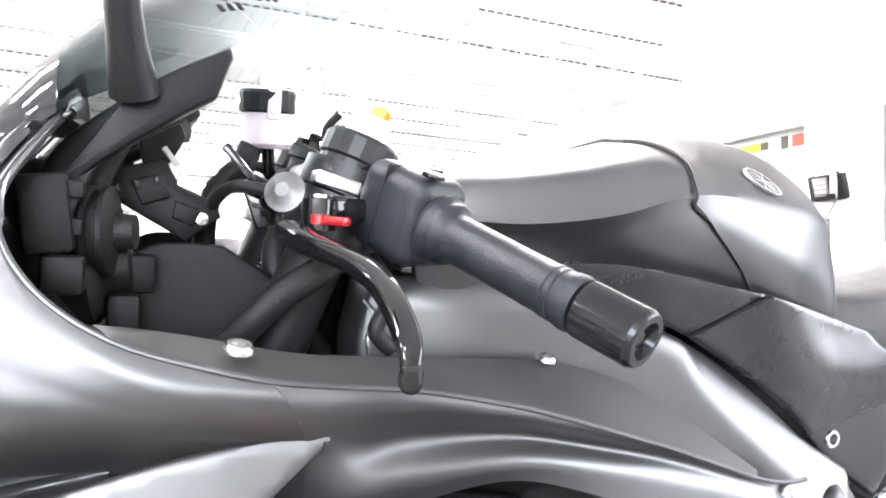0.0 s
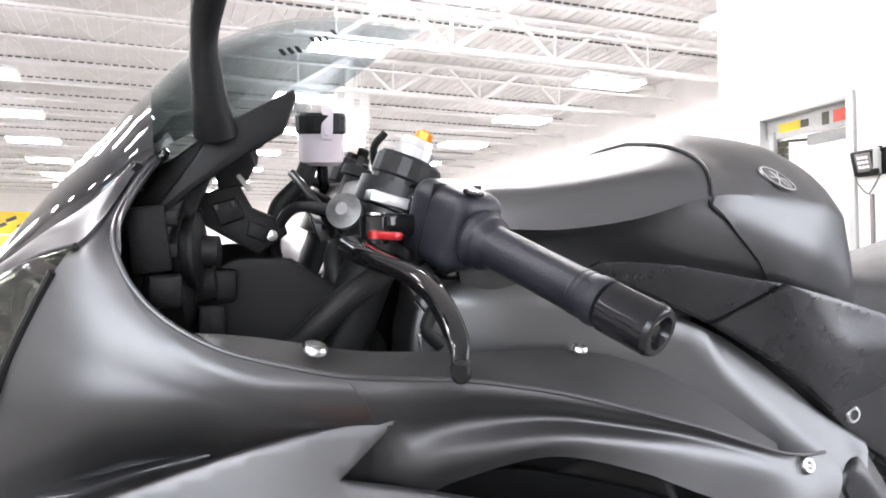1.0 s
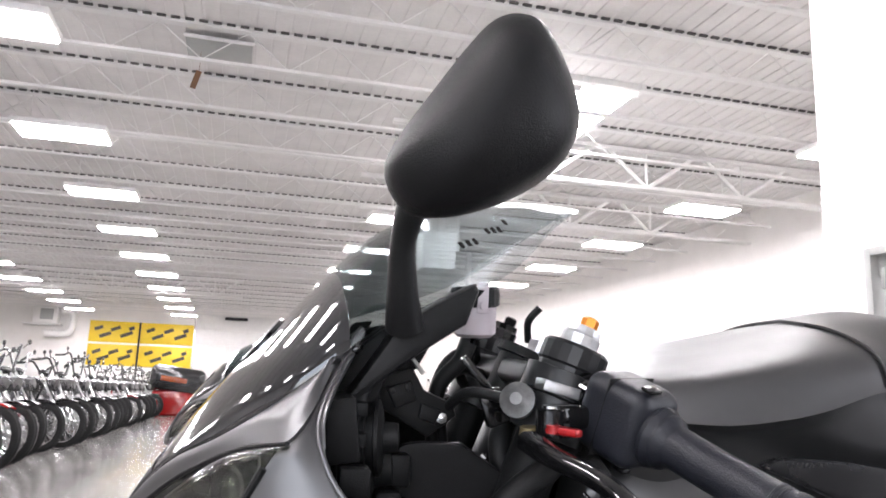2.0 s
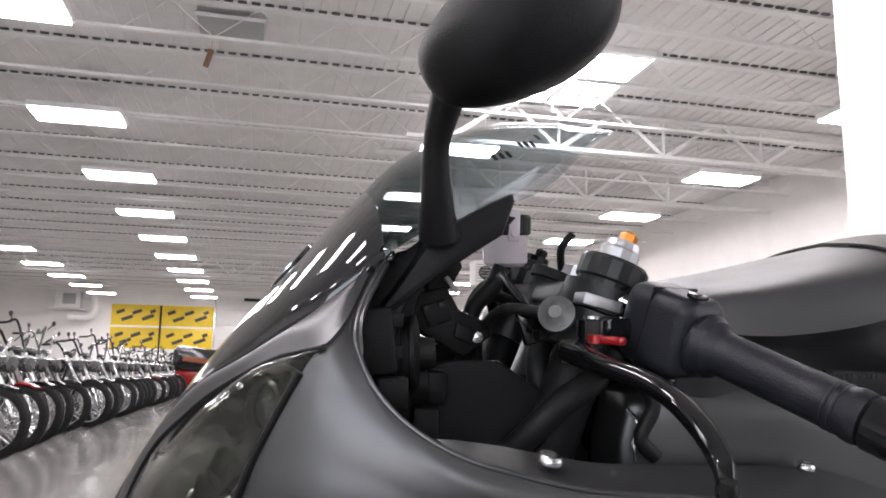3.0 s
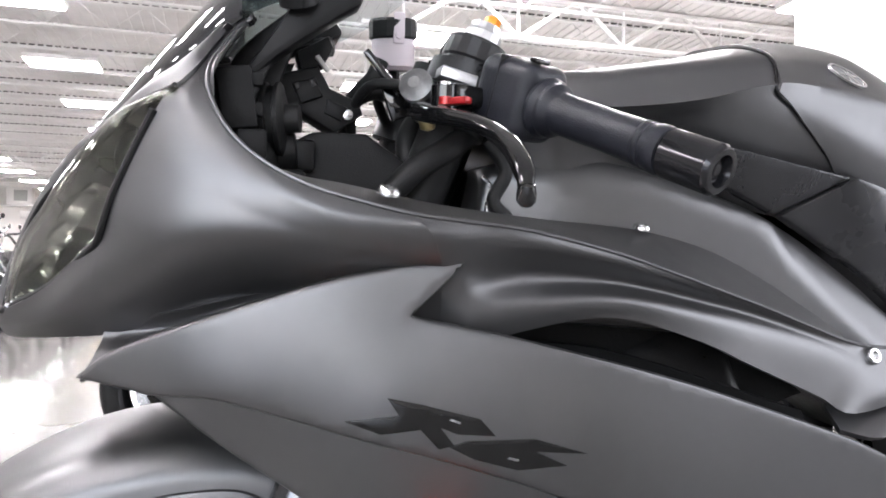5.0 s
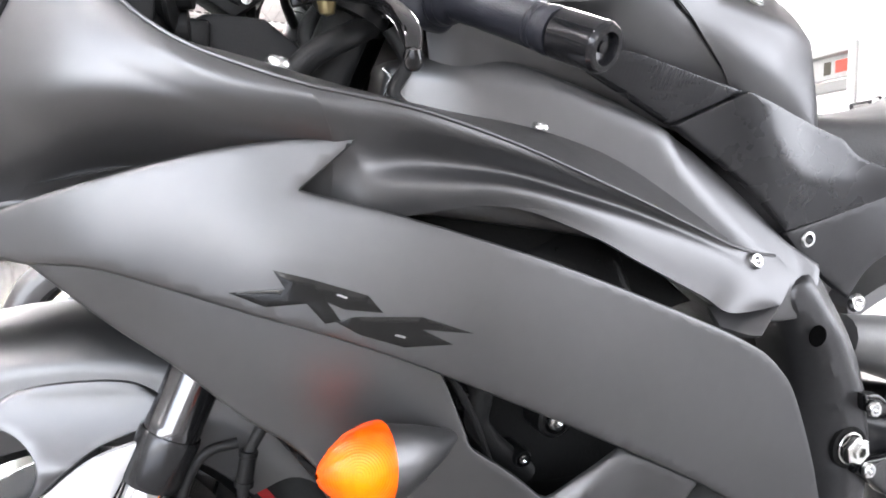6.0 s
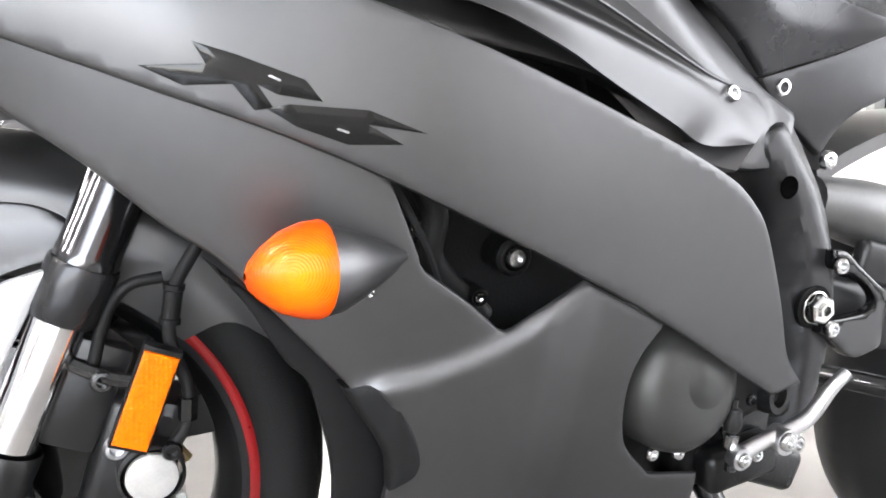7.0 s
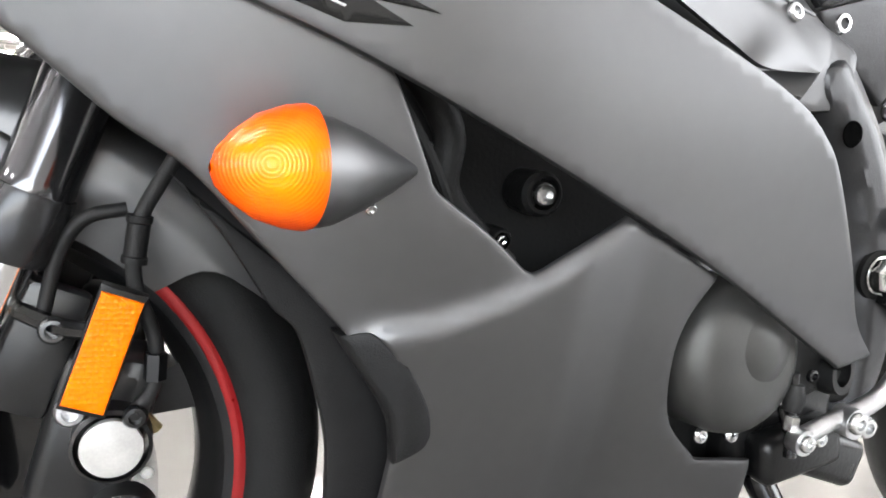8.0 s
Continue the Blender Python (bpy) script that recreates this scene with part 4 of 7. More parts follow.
PIVOT = [(0.690, 0.618, 1), (0.755, 0.643, 1), (0.797, 0.575), (0.821, 0.538), (0.832, 0.500), (0.840, 0.450), (0.841, 0.400), (0.834, 0.335), (0.800, 0.282, 1), (0.757, 0.318, 1), (0.780, 0.388), (0.766, 0.437), (0.744, 0.519), (0.712, 0.572), (0.662, 0.590, 1)]
# flat black that paints shade into openings and recesses
SHADE_BLACK = material("flat black for painted shade", (0.004, 0.004, 0.004), 0.7, 0.0, 0.0, 0.3, 40.0, 0.2, 300.0, spec=0.15)
HOLE_STEEL = material("raw steel nut", (0.62, 0.62, 0.60), 0.2, 1.0, 0.0, 0.1, 80.0)
DARK = material("flat shade black", (0.002, 0.002, 0.002), 0.9, spec=0.0)


def bolt(at, r, axis=(0, -1, 0), parent=None, mat=None, name="bolt"):
    """A button-head screw with a hex socket."""
    n = 24
    b = turned([(r, 0.0), (r, r * 0.35), (r * 0.8, r * 0.6), (r * 0.52, r * 0.62), (r * 0.5, r * 0.2), (0.0, r * 0.2)], at, axis, n)
    return part(name, b, mat or STEEL, parent or bike)


def pivot_width(x, z):
    """Flat in the middle, with a facet that falls off to the rear and a hollow strip along the front."""
    rear = np.interp(z, [0.40, 0.50, 0.57, 0.62, 0.65], [0.850, 0.815, 0.775, 0.728, 0.690])
    front = np.interp(z, [0.38, 0.46, 0.52, 0.57, 0.60], [0.806, 0.793, 0.772, 0.738, 0.705])
    return 0.153 - 0.55 * max(0.0, x - rear) - 1.1 * max(0.0, front - x)


for s in (-1, 1):
    spar = part("frame_spar", panel(SPAR, spar_width, s, 0.05, 0.010, 0.006), PAINT, bike, "grey painted frame spar")
    plate = part("pivot_plate", panel(PIVOT, pivot_width, s, 0.05, 0.009, 0.007), FRAME_PAINT, bike, "satin black frame plate at the swingarm pivot")
    # flat disc painted black for the shade in the plate's bore
    part("hole", turned([(0.0, 0.0005), (0.0105, 0.0005), (0.0112, 0.001), (0.012, 0.0)], (0.7415, s * 0.1535, 0.568), (0, s, 0), 28), DARK, plate)
    # ring painted dark for the shade in the recess round the nut
    part("washer", turned([(0.024, -0.004), (0.024, 0.0012), (0.021, 0.0012), (0.0205, 0.0004), (0.012, 0.0004)], (0.805, s * 0.153, 0.441), (0, s, 0), 28), SHADE_BLACK, plate, "ring painted dark as the shade of a recess")
    nut = turned([(0.0185, 0.0), (0.0185, 0.0035), (0.0165, 0.004)], (0.805, s * 0.153, 0.441), (0, s, 0), 28)
    nut = join(nut, turned([(0.0165, 0.003), (0.0165, 0.013), (0.0145, 0.015), (0.009, 0.015), (0.009, 0.018), (0.006, 0.018), (0.005, 0.010), (0.0, 0.010)], (0.805, s * 0.153, 0.441), (0, s, 0), 6))
    part("pivot_nut", nut, HOLE_STEEL, plate, "bright steel pivot nut", angle=20)
    bolt((0.751, s * 0.112, 0.668), 0.0105, (0, s, 0))
    bolt((0.612, s * 0.193, 0.651), 0.008, (0.1, s, 0.35), mat=STEEL)
    bolt((0.157, s * 0.241, 0.7815), 0.0085, (0.1, s * 0.25, 1))
    bolt((0.391, s * 0.166, 0.7595), 0.0075, (0.1, s * 0.2, 1))
    bolt((0.839, s * 0.108, 0.596), 0.011, (0, s, 0), mat=CHROME)

# seat
SEAT = [
    [(0.788, 0.0, 0.812), (0.790, -0.050, 0.806), (0.793, -0.068, 0.785), (0.800, -0.075, 0.760)],
    [(0.860, 0.0, 0.818), (0.862, -0.080, 0.808), (0.872, -0.106, 0.780), (0.88, -0.108, 0.745)],
    [(0.960, 0.0, 0.838), (0.962, -0.105, 0.826), (0.972, -0.140, 0.798), (0.98, -0.142, 0.765)],
    [(1.060, 0.0, 0.866), (1.060, -0.100, 0.856), (1.070, -0.132, 0.830), (1.08, -0.135, 0.80)],
    [(1.100, 0.0, 0.900), (1.105, -0.090, 0.888), (1.110, -0.115, 0.850), (1.11, -0.12, 0.81)],
]
rows = []
for c in SEAT:
    h = spline(c, 14)
    rows.append(np.concatenate([h[::-1], h[1:] * (1, -1, 1)]))
rows = np.stack([spline([r[i] for r in rows], 30) for i in range(len(rows[0]))], 1)
seat = part("seat", skin(list(rows)), SEAT_VINYL, bike, "black grained vinyl rider seat")
TAIL_ROWS = [
    [(1.075, 0.0, 0.915), (1.08, -0.07, 0.905), (1.09, -0.10, 0.86), (1.10, -0.10, 0.80)],
    [(1.20, 0.0, 0.965), (1.20, -0.075, 0.950), (1.21, -0.10, 0.90), (1.22, -0.09, 0.83)],
    [(1.38, 0.0, 1.005), (1.38, -0.055, 0.990), (1.39, -0.07, 0.95), (1.40, -0.06, 0.91)],
    [(1.50, 0.0, 1.005), (1.50, -0.02, 0.995), (1.50, -0.03, 0.98), (1.50, -0.02, 0.96)],
]
rows = []
for c in TAIL_ROWS:
    h = spline(c, 12)
    rows.append(np.concatenate([h[::-1], h[1:] * (1, -1, 1)]))
rows = np.stack([spline([r[i] for r in rows], 24) for i in range(len(rows[0]))], 1)
part("tail_cowl", skin(list(rows)), PAINT, bike)


# ---- engine and dark parts behind the fairing ----
ENGINE_BLACK = material("black engine paint", (0.005, 0.005, 0.0052), 0.3, 0.0, 0.0, 0.3, 40.0, 0.15, 300.0, spec=0.3)
CASE = material("grey case paint", (0.050, 0.050, 0.048), 0.45, 0.6, 0.0, 0.08, 30.0, 0.1, 900.0)
engine = part("engine_block", join(
    block((0.34, 0.30, 0.24), (0.53, 0, 0.34), bevel=0.03, seg=3),
    block((0.22, 0.26, 0.22), (0.44, 0, 0.55), Matrix.Rotation(radians(-25), 4, "Y"), bevel=0.02, seg=3),
    block((0.26, 0.24, 0.08), (0.42, 0, 0.665), bevel=0.02, seg=3),
), ENGINE_BLACK, bike, "black engine block")
part("radiator", block((0.04, 0.34, 0.34), (0.285, 0, 0.47), Matrix.Rotation(radians(-18), 4, "Y"), bevel=0.008), ENGINE_BLACK, bike, "black radiator")
part("airbox", block((0.22, 0.22, 0.12), (0.45, 0, 0.76), bevel=0.03, seg=3), BLACK_PLASTIC, bike, "black plastic airbox")
part("oil_pan", block((0.32, 0.20, 0.12), (0.54, 0, 0.20), bevel=0.04, seg=3), ENGINE_BLACK, bike, "black oil pan")
for s in (-1, 1):
    # black sheets added inside the fairing openings to stand for their shade
    part("inner_liner", panel([(0.20, 0.66, 1), (0.36, 0.655), (0.58, 0.59, 1), (0.60, 0.50, 1), (0.50, 0.44), (0.30, 0.42, 1), (0.22, 0.55)], lambda x, z: 0.150, s, 0.004, 0.03), SHADE_BLACK, bike)
    part("intake_liner", panel([(0.20, 0.665, 1), (0.22, 0.705), (0.36, 0.71), (0.50, 0.665), (0.60, 0.60, 1), (0.52, 0.585), (0.36, 0.63)], lambda x, z: 0.125, s, 0.004, 0.03), SHADE_BLACK, bike)
    for x, z, r, m in ((0.416, 0.504, 0.0085, STEEL), (0.328, 0.526, 0.0045, CHROME), (0.387, 0.471, 0.0045, CHROME)):
        boss = part("engine_mount_boss", turned([(r * 1.9, -0.03), (r * 1.9, 0.0), (r * 1.6, 0.003), (r * 1.3, 0.003)], (x, s * 0.188, z), (0, s, 0), 24), ENGINE_BLACK, bike)
        bolt((x, s * 0.190, z), r, (0, s, 0), boss, m)
    part("coolant_hose", tube([(0.30, s * 0.185, 0.60), (0.34, s * 0.19, 0.545), (0.345, s * 0.185, 0.50), (0.40, s * 0.17, 0.45)], 0.011, 12), RUBBER, bike)
    part("wiring", tube([(0.30, s * 0.19, 0.57), (0.33, s * 0.20, 0.52), (0.36, s * 0.19, 0.46)], 0.0035, 8), RUBBER, bike)
    # things behind the upper slot
    # round crankcase cover behind the notch of the lower fairing
    tilt = Vector((0.10, s, 0.10)).normalized()
    cc = turned([(0.064, -0.06), (0.064, -0.010), (0.0615, 0.001), (0.055, 0.009), (0.044, 0.014), (0.020, 0.016), (0.0, 0.016)], (0.598, s * 0.207, 0.386), tilt, 48)
    case = part("crankcase_cover", cc, CASE, bike, "grey domed crankcase cover")
    part("boss", turned([(0.027, -0.0022), (0.022, -0.0004), (0.017, 0.0010), (0.011, 0.0022), (0.005, 0.0027), (0.0, 0.0028)], (0.610, s * 0.2225, 0.395), tilt, 32), CASE, case)
    bolt((0.574, s * 0.200, 0.3195), 0.0065, (0, s, 0))
    # black lip at the front edge of the lower fairing
    lip = [(0.264, 0.420, 1), (0.293, 0.422), (0.309, 0.401), (0.325, 0.368), (0.323, 0.349), (0.303, 0.338, 1), (0.298, 0.368), (0.277, 0.400)]
    if s < 0:
        part("fairing_lip", panel(lip, lambda x, z: 0.243 - 0.3 * max(0, 0.305 - x), s, 0.012, 0.006, 0.005), BLACK_PLASTIC, bike, "matte black fairing lip")
    inner = [(0.172, 0.506, 1), (0.245, 0.450), (0.300, 0.425, 1), (0.330, 0.340), (0.330, 0.20, 1), (0.272, 0.20, 1), (0.272, 0.301), (0.270, 0.340), (0.260, 0.379), (0.248, 0.412), (0.230, 0.430), (0.202, 0.471)]
    if s < 0:
        part("inner_lower", panel(inner, lambda x, z: 0.200, s, 0.006, 0.012), BLACK_PLASTIC, bike, "black inner fairing")
# hollow fillets where the cowl turns out to the side panel under the nose
for s in (-1, 1):
    fillet = [
        [(-0.037, s * 0.170, 0.688), (0.010, s * 0.188, 0.693), (0.052, s * 0.200, 0.704), (0.095, s * 0.208, 0.713)],
        [(-0.036, s * 0.164, 0.674), (0.008, s * 0.178, 0.680), (0.050, s * 0.192, 0.695), (0.095, s * 0.208, 0.708)],
        [(-0.040, s * 0.174, 0.662), (0.000, s * 0.192, 0.674), (0.047, s * 0.212, 0.692), (0.095, s * 0.222, 0.706)],
        [(-0.047, s * 0.190, 0.646), (-0.018, s * 0.202, 0.664), (0.045, s * 0.228, 0.690), (0.095, s * 0.236, 0.702)],
    ]
    part("cowl_corner", loft(fillet, 30, 20, 0.003, (0, -s, 0)), PAINT, bike)
part("belly_pan", loft([[(0.38, -0.20, 0.20), (0.40, -0.1, 0.16), (0.42, 0.1, 0.16), (0.46, 0.20, 0.20)], [(0.45, -0.19, 0.175), (0.45, -0.1, 0.14), (0.45, 0.1, 0.14), (0.45, 0.19, 0.175)], [(0.64, -0.19, 0.20), (0.64, -0.1, 0.15), (0.64, 0.1, 0.15), (0.64, 0.19, 0.20)]], 16, 16, 0.004, (0, 0, 1)), PAINT, bike)

# turn signal: amber lens on a tapered grey stalk
AMBER = material("amber plastic", (0.95, 0.115, 0.0), 0.12, 0.0, 0.0, 0.10, 60.0, spec=0.22)
n_, l_ = AMBER.node_tree.nodes, AMBER.node_tree.links
co_, wave_, bump_ = n_.new("ShaderNodeTexCoord"), n_.new("ShaderNodeTexWave"), n_.new("ShaderNodeBump")
wave_.wave_type, wave_.rings_direction = "RINGS", "SPHERICAL"
wave_.inputs["Scale"].default_value = 170
mp_ = n_.new("ShaderNodeMapping")
mp_.inputs["Location"].default_value = (-0.209, 0.315, -0.522)
l_.new(co_.outputs["Object"], mp_.inputs["Vector"])
l_.new(mp_.outputs[0], wave_.inputs["Vector"])
bump_.inputs["Strength"].default_value, bump_.inputs["Distance"].default_value = 0.18, 0.001
l_.new(wave_.outputs["Fac"], bump_.inputs["Height"])
l_.new(bump_.outputs[0], n_["Principled BSDF"].inputs["Normal"])
# the reflector shows through as a yellow heart, the thick rim stays red-orange
grad_, mp2_, ramp_ = n_.new("ShaderNodeTexNoise"), n_.new("ShaderNodeVectorMath"), n_.new("ShaderNodeValToRGB")
mp2_.operation = "DISTANCE"
mp2_.inputs[1].default_value = (0.212, -0.318, 0.520)
grad_.inputs["Scale"].default_value = 55
wob_ = n_.new("ShaderNodeMath")
wob_.operation, wob_.inputs[1].default_value = "MULTIPLY_ADD", 0.016
l_.new(co_.outputs["Object"], mp2_.inputs[0])
l_.new(co_.outputs["Object"], grad_.inputs["Vector"])
l_.new(grad_.outputs["Fac"], wob_.inputs[0])
l_.new(mp2_.outputs["Value"], wob_.inputs[2])
ramp_.color_ramp.elements[0].position, ramp_.color_ramp.elements[0].color = 0.014, (0.95, 0.23, 0.0, 1)
ramp_.color_ramp.elements[1].position, ramp_.color_ramp.elements[1].color = 0.038, (0.72, 0.055, 0.0, 1)
l_.new(wob_.outputs[0], ramp_.inputs[0])
l_.new(ramp_.outputs[0], n_["Principled BSDF"].inputs["Base Color"])


def signal(s):
    """Rows run from the pointed lens, through its rim, to the end of the stalk in the fairing."""
    base, tip = np.array((0.229, 0.292, 0.518)), np.array((0.184, 0.303, 0.518))
    ax = (tip - base) / np.linalg.norm(tip - base)
    up = np.array((0.18, 0.0, 1.0))
    up -= ax * (up @ ax)
    up /= np.linalg.norm(up)
    out = np.cross(ax, up)
    if out[1] < 0:
        out = -out
    rows = []
    for d, ru, ro in ((0.046, 0.002, 0.002), (0.0435, 0.008, 0.006), (0.036, 0.0155, 0.013), (0.025, 0.0228, 0.020), (0.012, 0.0272, 0.0245), (0.003, 0.0285, 0.0262), (0.0, 0.0280, 0.0256)):
        row = []
        for a in np.linspace(0, 2 * math.pi, 40, endpoint=False):
            c, sn = math.cos(a), math.sin(a)
            stretch = 1.0 + 0.12 * max(0, c)
            row.append(base + ax * d + up * ru * c * stretch + out * ro * sn)
        rows.append(row)
    lens = skin([[tuple(q * (1, s, 1)) for q in r] for r in rows], closed_v=True)
    body = []
    for d, ru, ro, sink in ((0.001, 0.0280, 0.0256, 0), (-0.012, 0.0262, 0.0245, 0.001), (-0.032, 0.0205, 0.021, 0.008), (-0.054, 0.0125, 0.016, 0.017), (-0.076, 0.004, 0.008, 0.027)):
        body.append([tuple((base + ax * d + up * (ru * math.cos(a) - 0.25 * (0 - d) * 0.0) + out * (ro * math.sin(a) - sink)) * (1, s, 1)) for a in np.linspace(0, 2 * math.pi, 40, endpoint=False)])
    body = skin(body, closed_v=True, cap=True)
    ob = part("turn_signal", body, PAINT, lower_panel, "grey turn signal stalk")
    part("signal_lens", lens, AMBER, ob, "bright amber ribbed signal lens")
    bolt((0.268, s * 0.272, 0.499), 0.0032, (0, s, -0.4), ob)


signal(-1)
signal(1)

# decal on the side panel: plain angular strokes
DECAL = [
    [(0.129, 0.629, 1), (0.165, 0.633, 1), (0.157, 0.645, 1), (0.181, 0.640, 1), (0.222, 0.629, 1), (0.233, 0.617, 1), (0.206, 0.619, 1), (0.194, 0.624, 1), (0.204, 0.611, 1), (0.193, 0.609, 1), (0.180, 0.623, 1), (0.153, 0.620, 1)],
    [(0.200, 0.6105, 1), (0.213, 0.614, 1), (0.262, 0.614, 1), (0.301, 0.602, 1), (0.262, 0.605, 1), (0.286, 0.594, 1), (0.250, 0.592, 1), (0.218, 0.601, 1)],
]
for s in (-1, 1):
    for shape in DECAL:
        part("decal", panel(shape, lambda x, z: SIDE(x, z) + 0.0012, s, 0.001, 0.006, 0.0004), TEXT_BLACK, side_panel, "angular gloss black decal")

for s in (-1, 1):
    for at, ang in (((0.2035, 0.6285), 17), ((0.246, 0.6005), 12)):
        slit = prism([(-0.0042, -0.0004, 1), (0.0034, -0.0008, 1), (0.0042, 0.0004, 1), (-0.0028, 0.0008, 1)], -0.0008, 0.0008)
        y = SIDE(*at) + 0.0016
        part("decal_slit", moved(slit, Matrix.Translation((at[0], s * y, at[1])) @ Matrix.Rotation(radians(ang), 4, "Y")), ALLOY, side_panel, "bright slit in the decal")

# ---- front end ----
TOPF, LOWF = Vector((0.259, -0.111, 0.919)), Vector((0.043, -0.111, 0.344))
DF = (LOWF - TOPF).normalized()
TOPC = TOPF + DF * 0.017
FORK = material("dark polished fork", (0.09, 0.09, 0.094), 0.13, 0.9, 0.0, 0.08, 30.0)
SEAL = material("satin seal", (0.035, 0.035, 0.037), 0.24, 0.6, 0.0, 0.1, 30.0)
YELLOW = material("yellow anodised", (0.70, 0.22, 0.005), 0.3, 0.3, 0.0, 0.1, 60.0)
CALIPER = material("black caliper paint", (0.009, 0.009, 0.0095), 0.32, 0.0, 0.0, 0.2, 50.0)
WHITE_CAP = material("white cap", (0.38, 0.375, 0.36), 0.35, 0.0, 0.2, 0.15, 60.0)
REFLECTOR = material("amber reflector", (0.95, 0.16, 0.0), 0.3, 0.0, 0.0, 0.05, 60.0, spec=0.15)
rn, rl = REFLECTOR.node_tree.nodes, REFLECTOR.node_tree.links
rc, rv, rb = rn.new("ShaderNodeTexCoord"), rn.new("ShaderNodeTexVoronoi"), rn.new("ShaderNodeBump")
rv.inputs["Scale"].default_value, rv.inputs["Randomness"].default_value = 300, 0.25
rl.new(rc.outputs["Object"], rv.inputs["Vector"])
rb.inputs["Strength"].default_value, rb.inputs["Distance"].default_value = 0.9, 0.001
rl.new(rv.outputs["Distance"], rb.inputs["Height"])
rl.new(rb.outputs[0], rn["Principled BSDF"].inputs["Normal"])


LEVER = [(0.192, -0.182, 0.846), (0.199, -0.213, 0.840), (0.216, -0.2486, 0.8325), (0.2250, -0.2735, 0.8225), (0.2272, -0.299, 0.8095), (0.2275, -0.316, 0.7965), (0.2265, -0.322, 0.7865)]


BAR_END = material("turned black bar end", (0.014, 0.014, 0.016), 0.16, 0.4, 0.0, 0.1, 40.0)


def lever_shape():
    """A flat, curved hand lever with a ball-shaped tip."""
    line = spline(LEVER, 34)
    rows = []
    for i, p in enumerate(line):
        t = line[min(i + 1, 33)] - line[max(i - 1, 0)]
        t /= np.linalg.norm(t)
        up = np.array((0, 0, 1.0)) - t * t[2]
        up /= np.linalg.norm(up)
        side = np.cross(t, up)
        w = np.interp(i / 33, [0, 0.3, 0.8, 0.9, 1], [0.0095, 0.0085, 0.0068, 0.0055, 0.005])
        h = np.interp(i / 33, [0, 0.3, 0.8, 0.9, 1], [0.0075, 0.0062, 0.005, 0.0045, 0.0045])
        rows.append([p + side * w * np.sign(math.cos(a)) * abs(math.cos(a)) ** 0.6 + up * h * np.sign(math.sin(a)) * abs(math.sin(a)) ** 0.6 for a in np.linspace(0, 2 * math.pi, 16, endpoint=False)])
    return skin(rows, closed_v=True, cap=True)


B0, B1 = np.array((0.289, -0.200, 0.8515)), np.array((0.3535, -0.3345, 0.8013))
AXIS = (B1 - B0) / np.linalg.norm(B1 - B0)
BARM = Vector(AXIS).to_track_quat("Y", "Z").to_matrix().to_4x4()


def at_bar(d):
    return B0 + AXIS * d


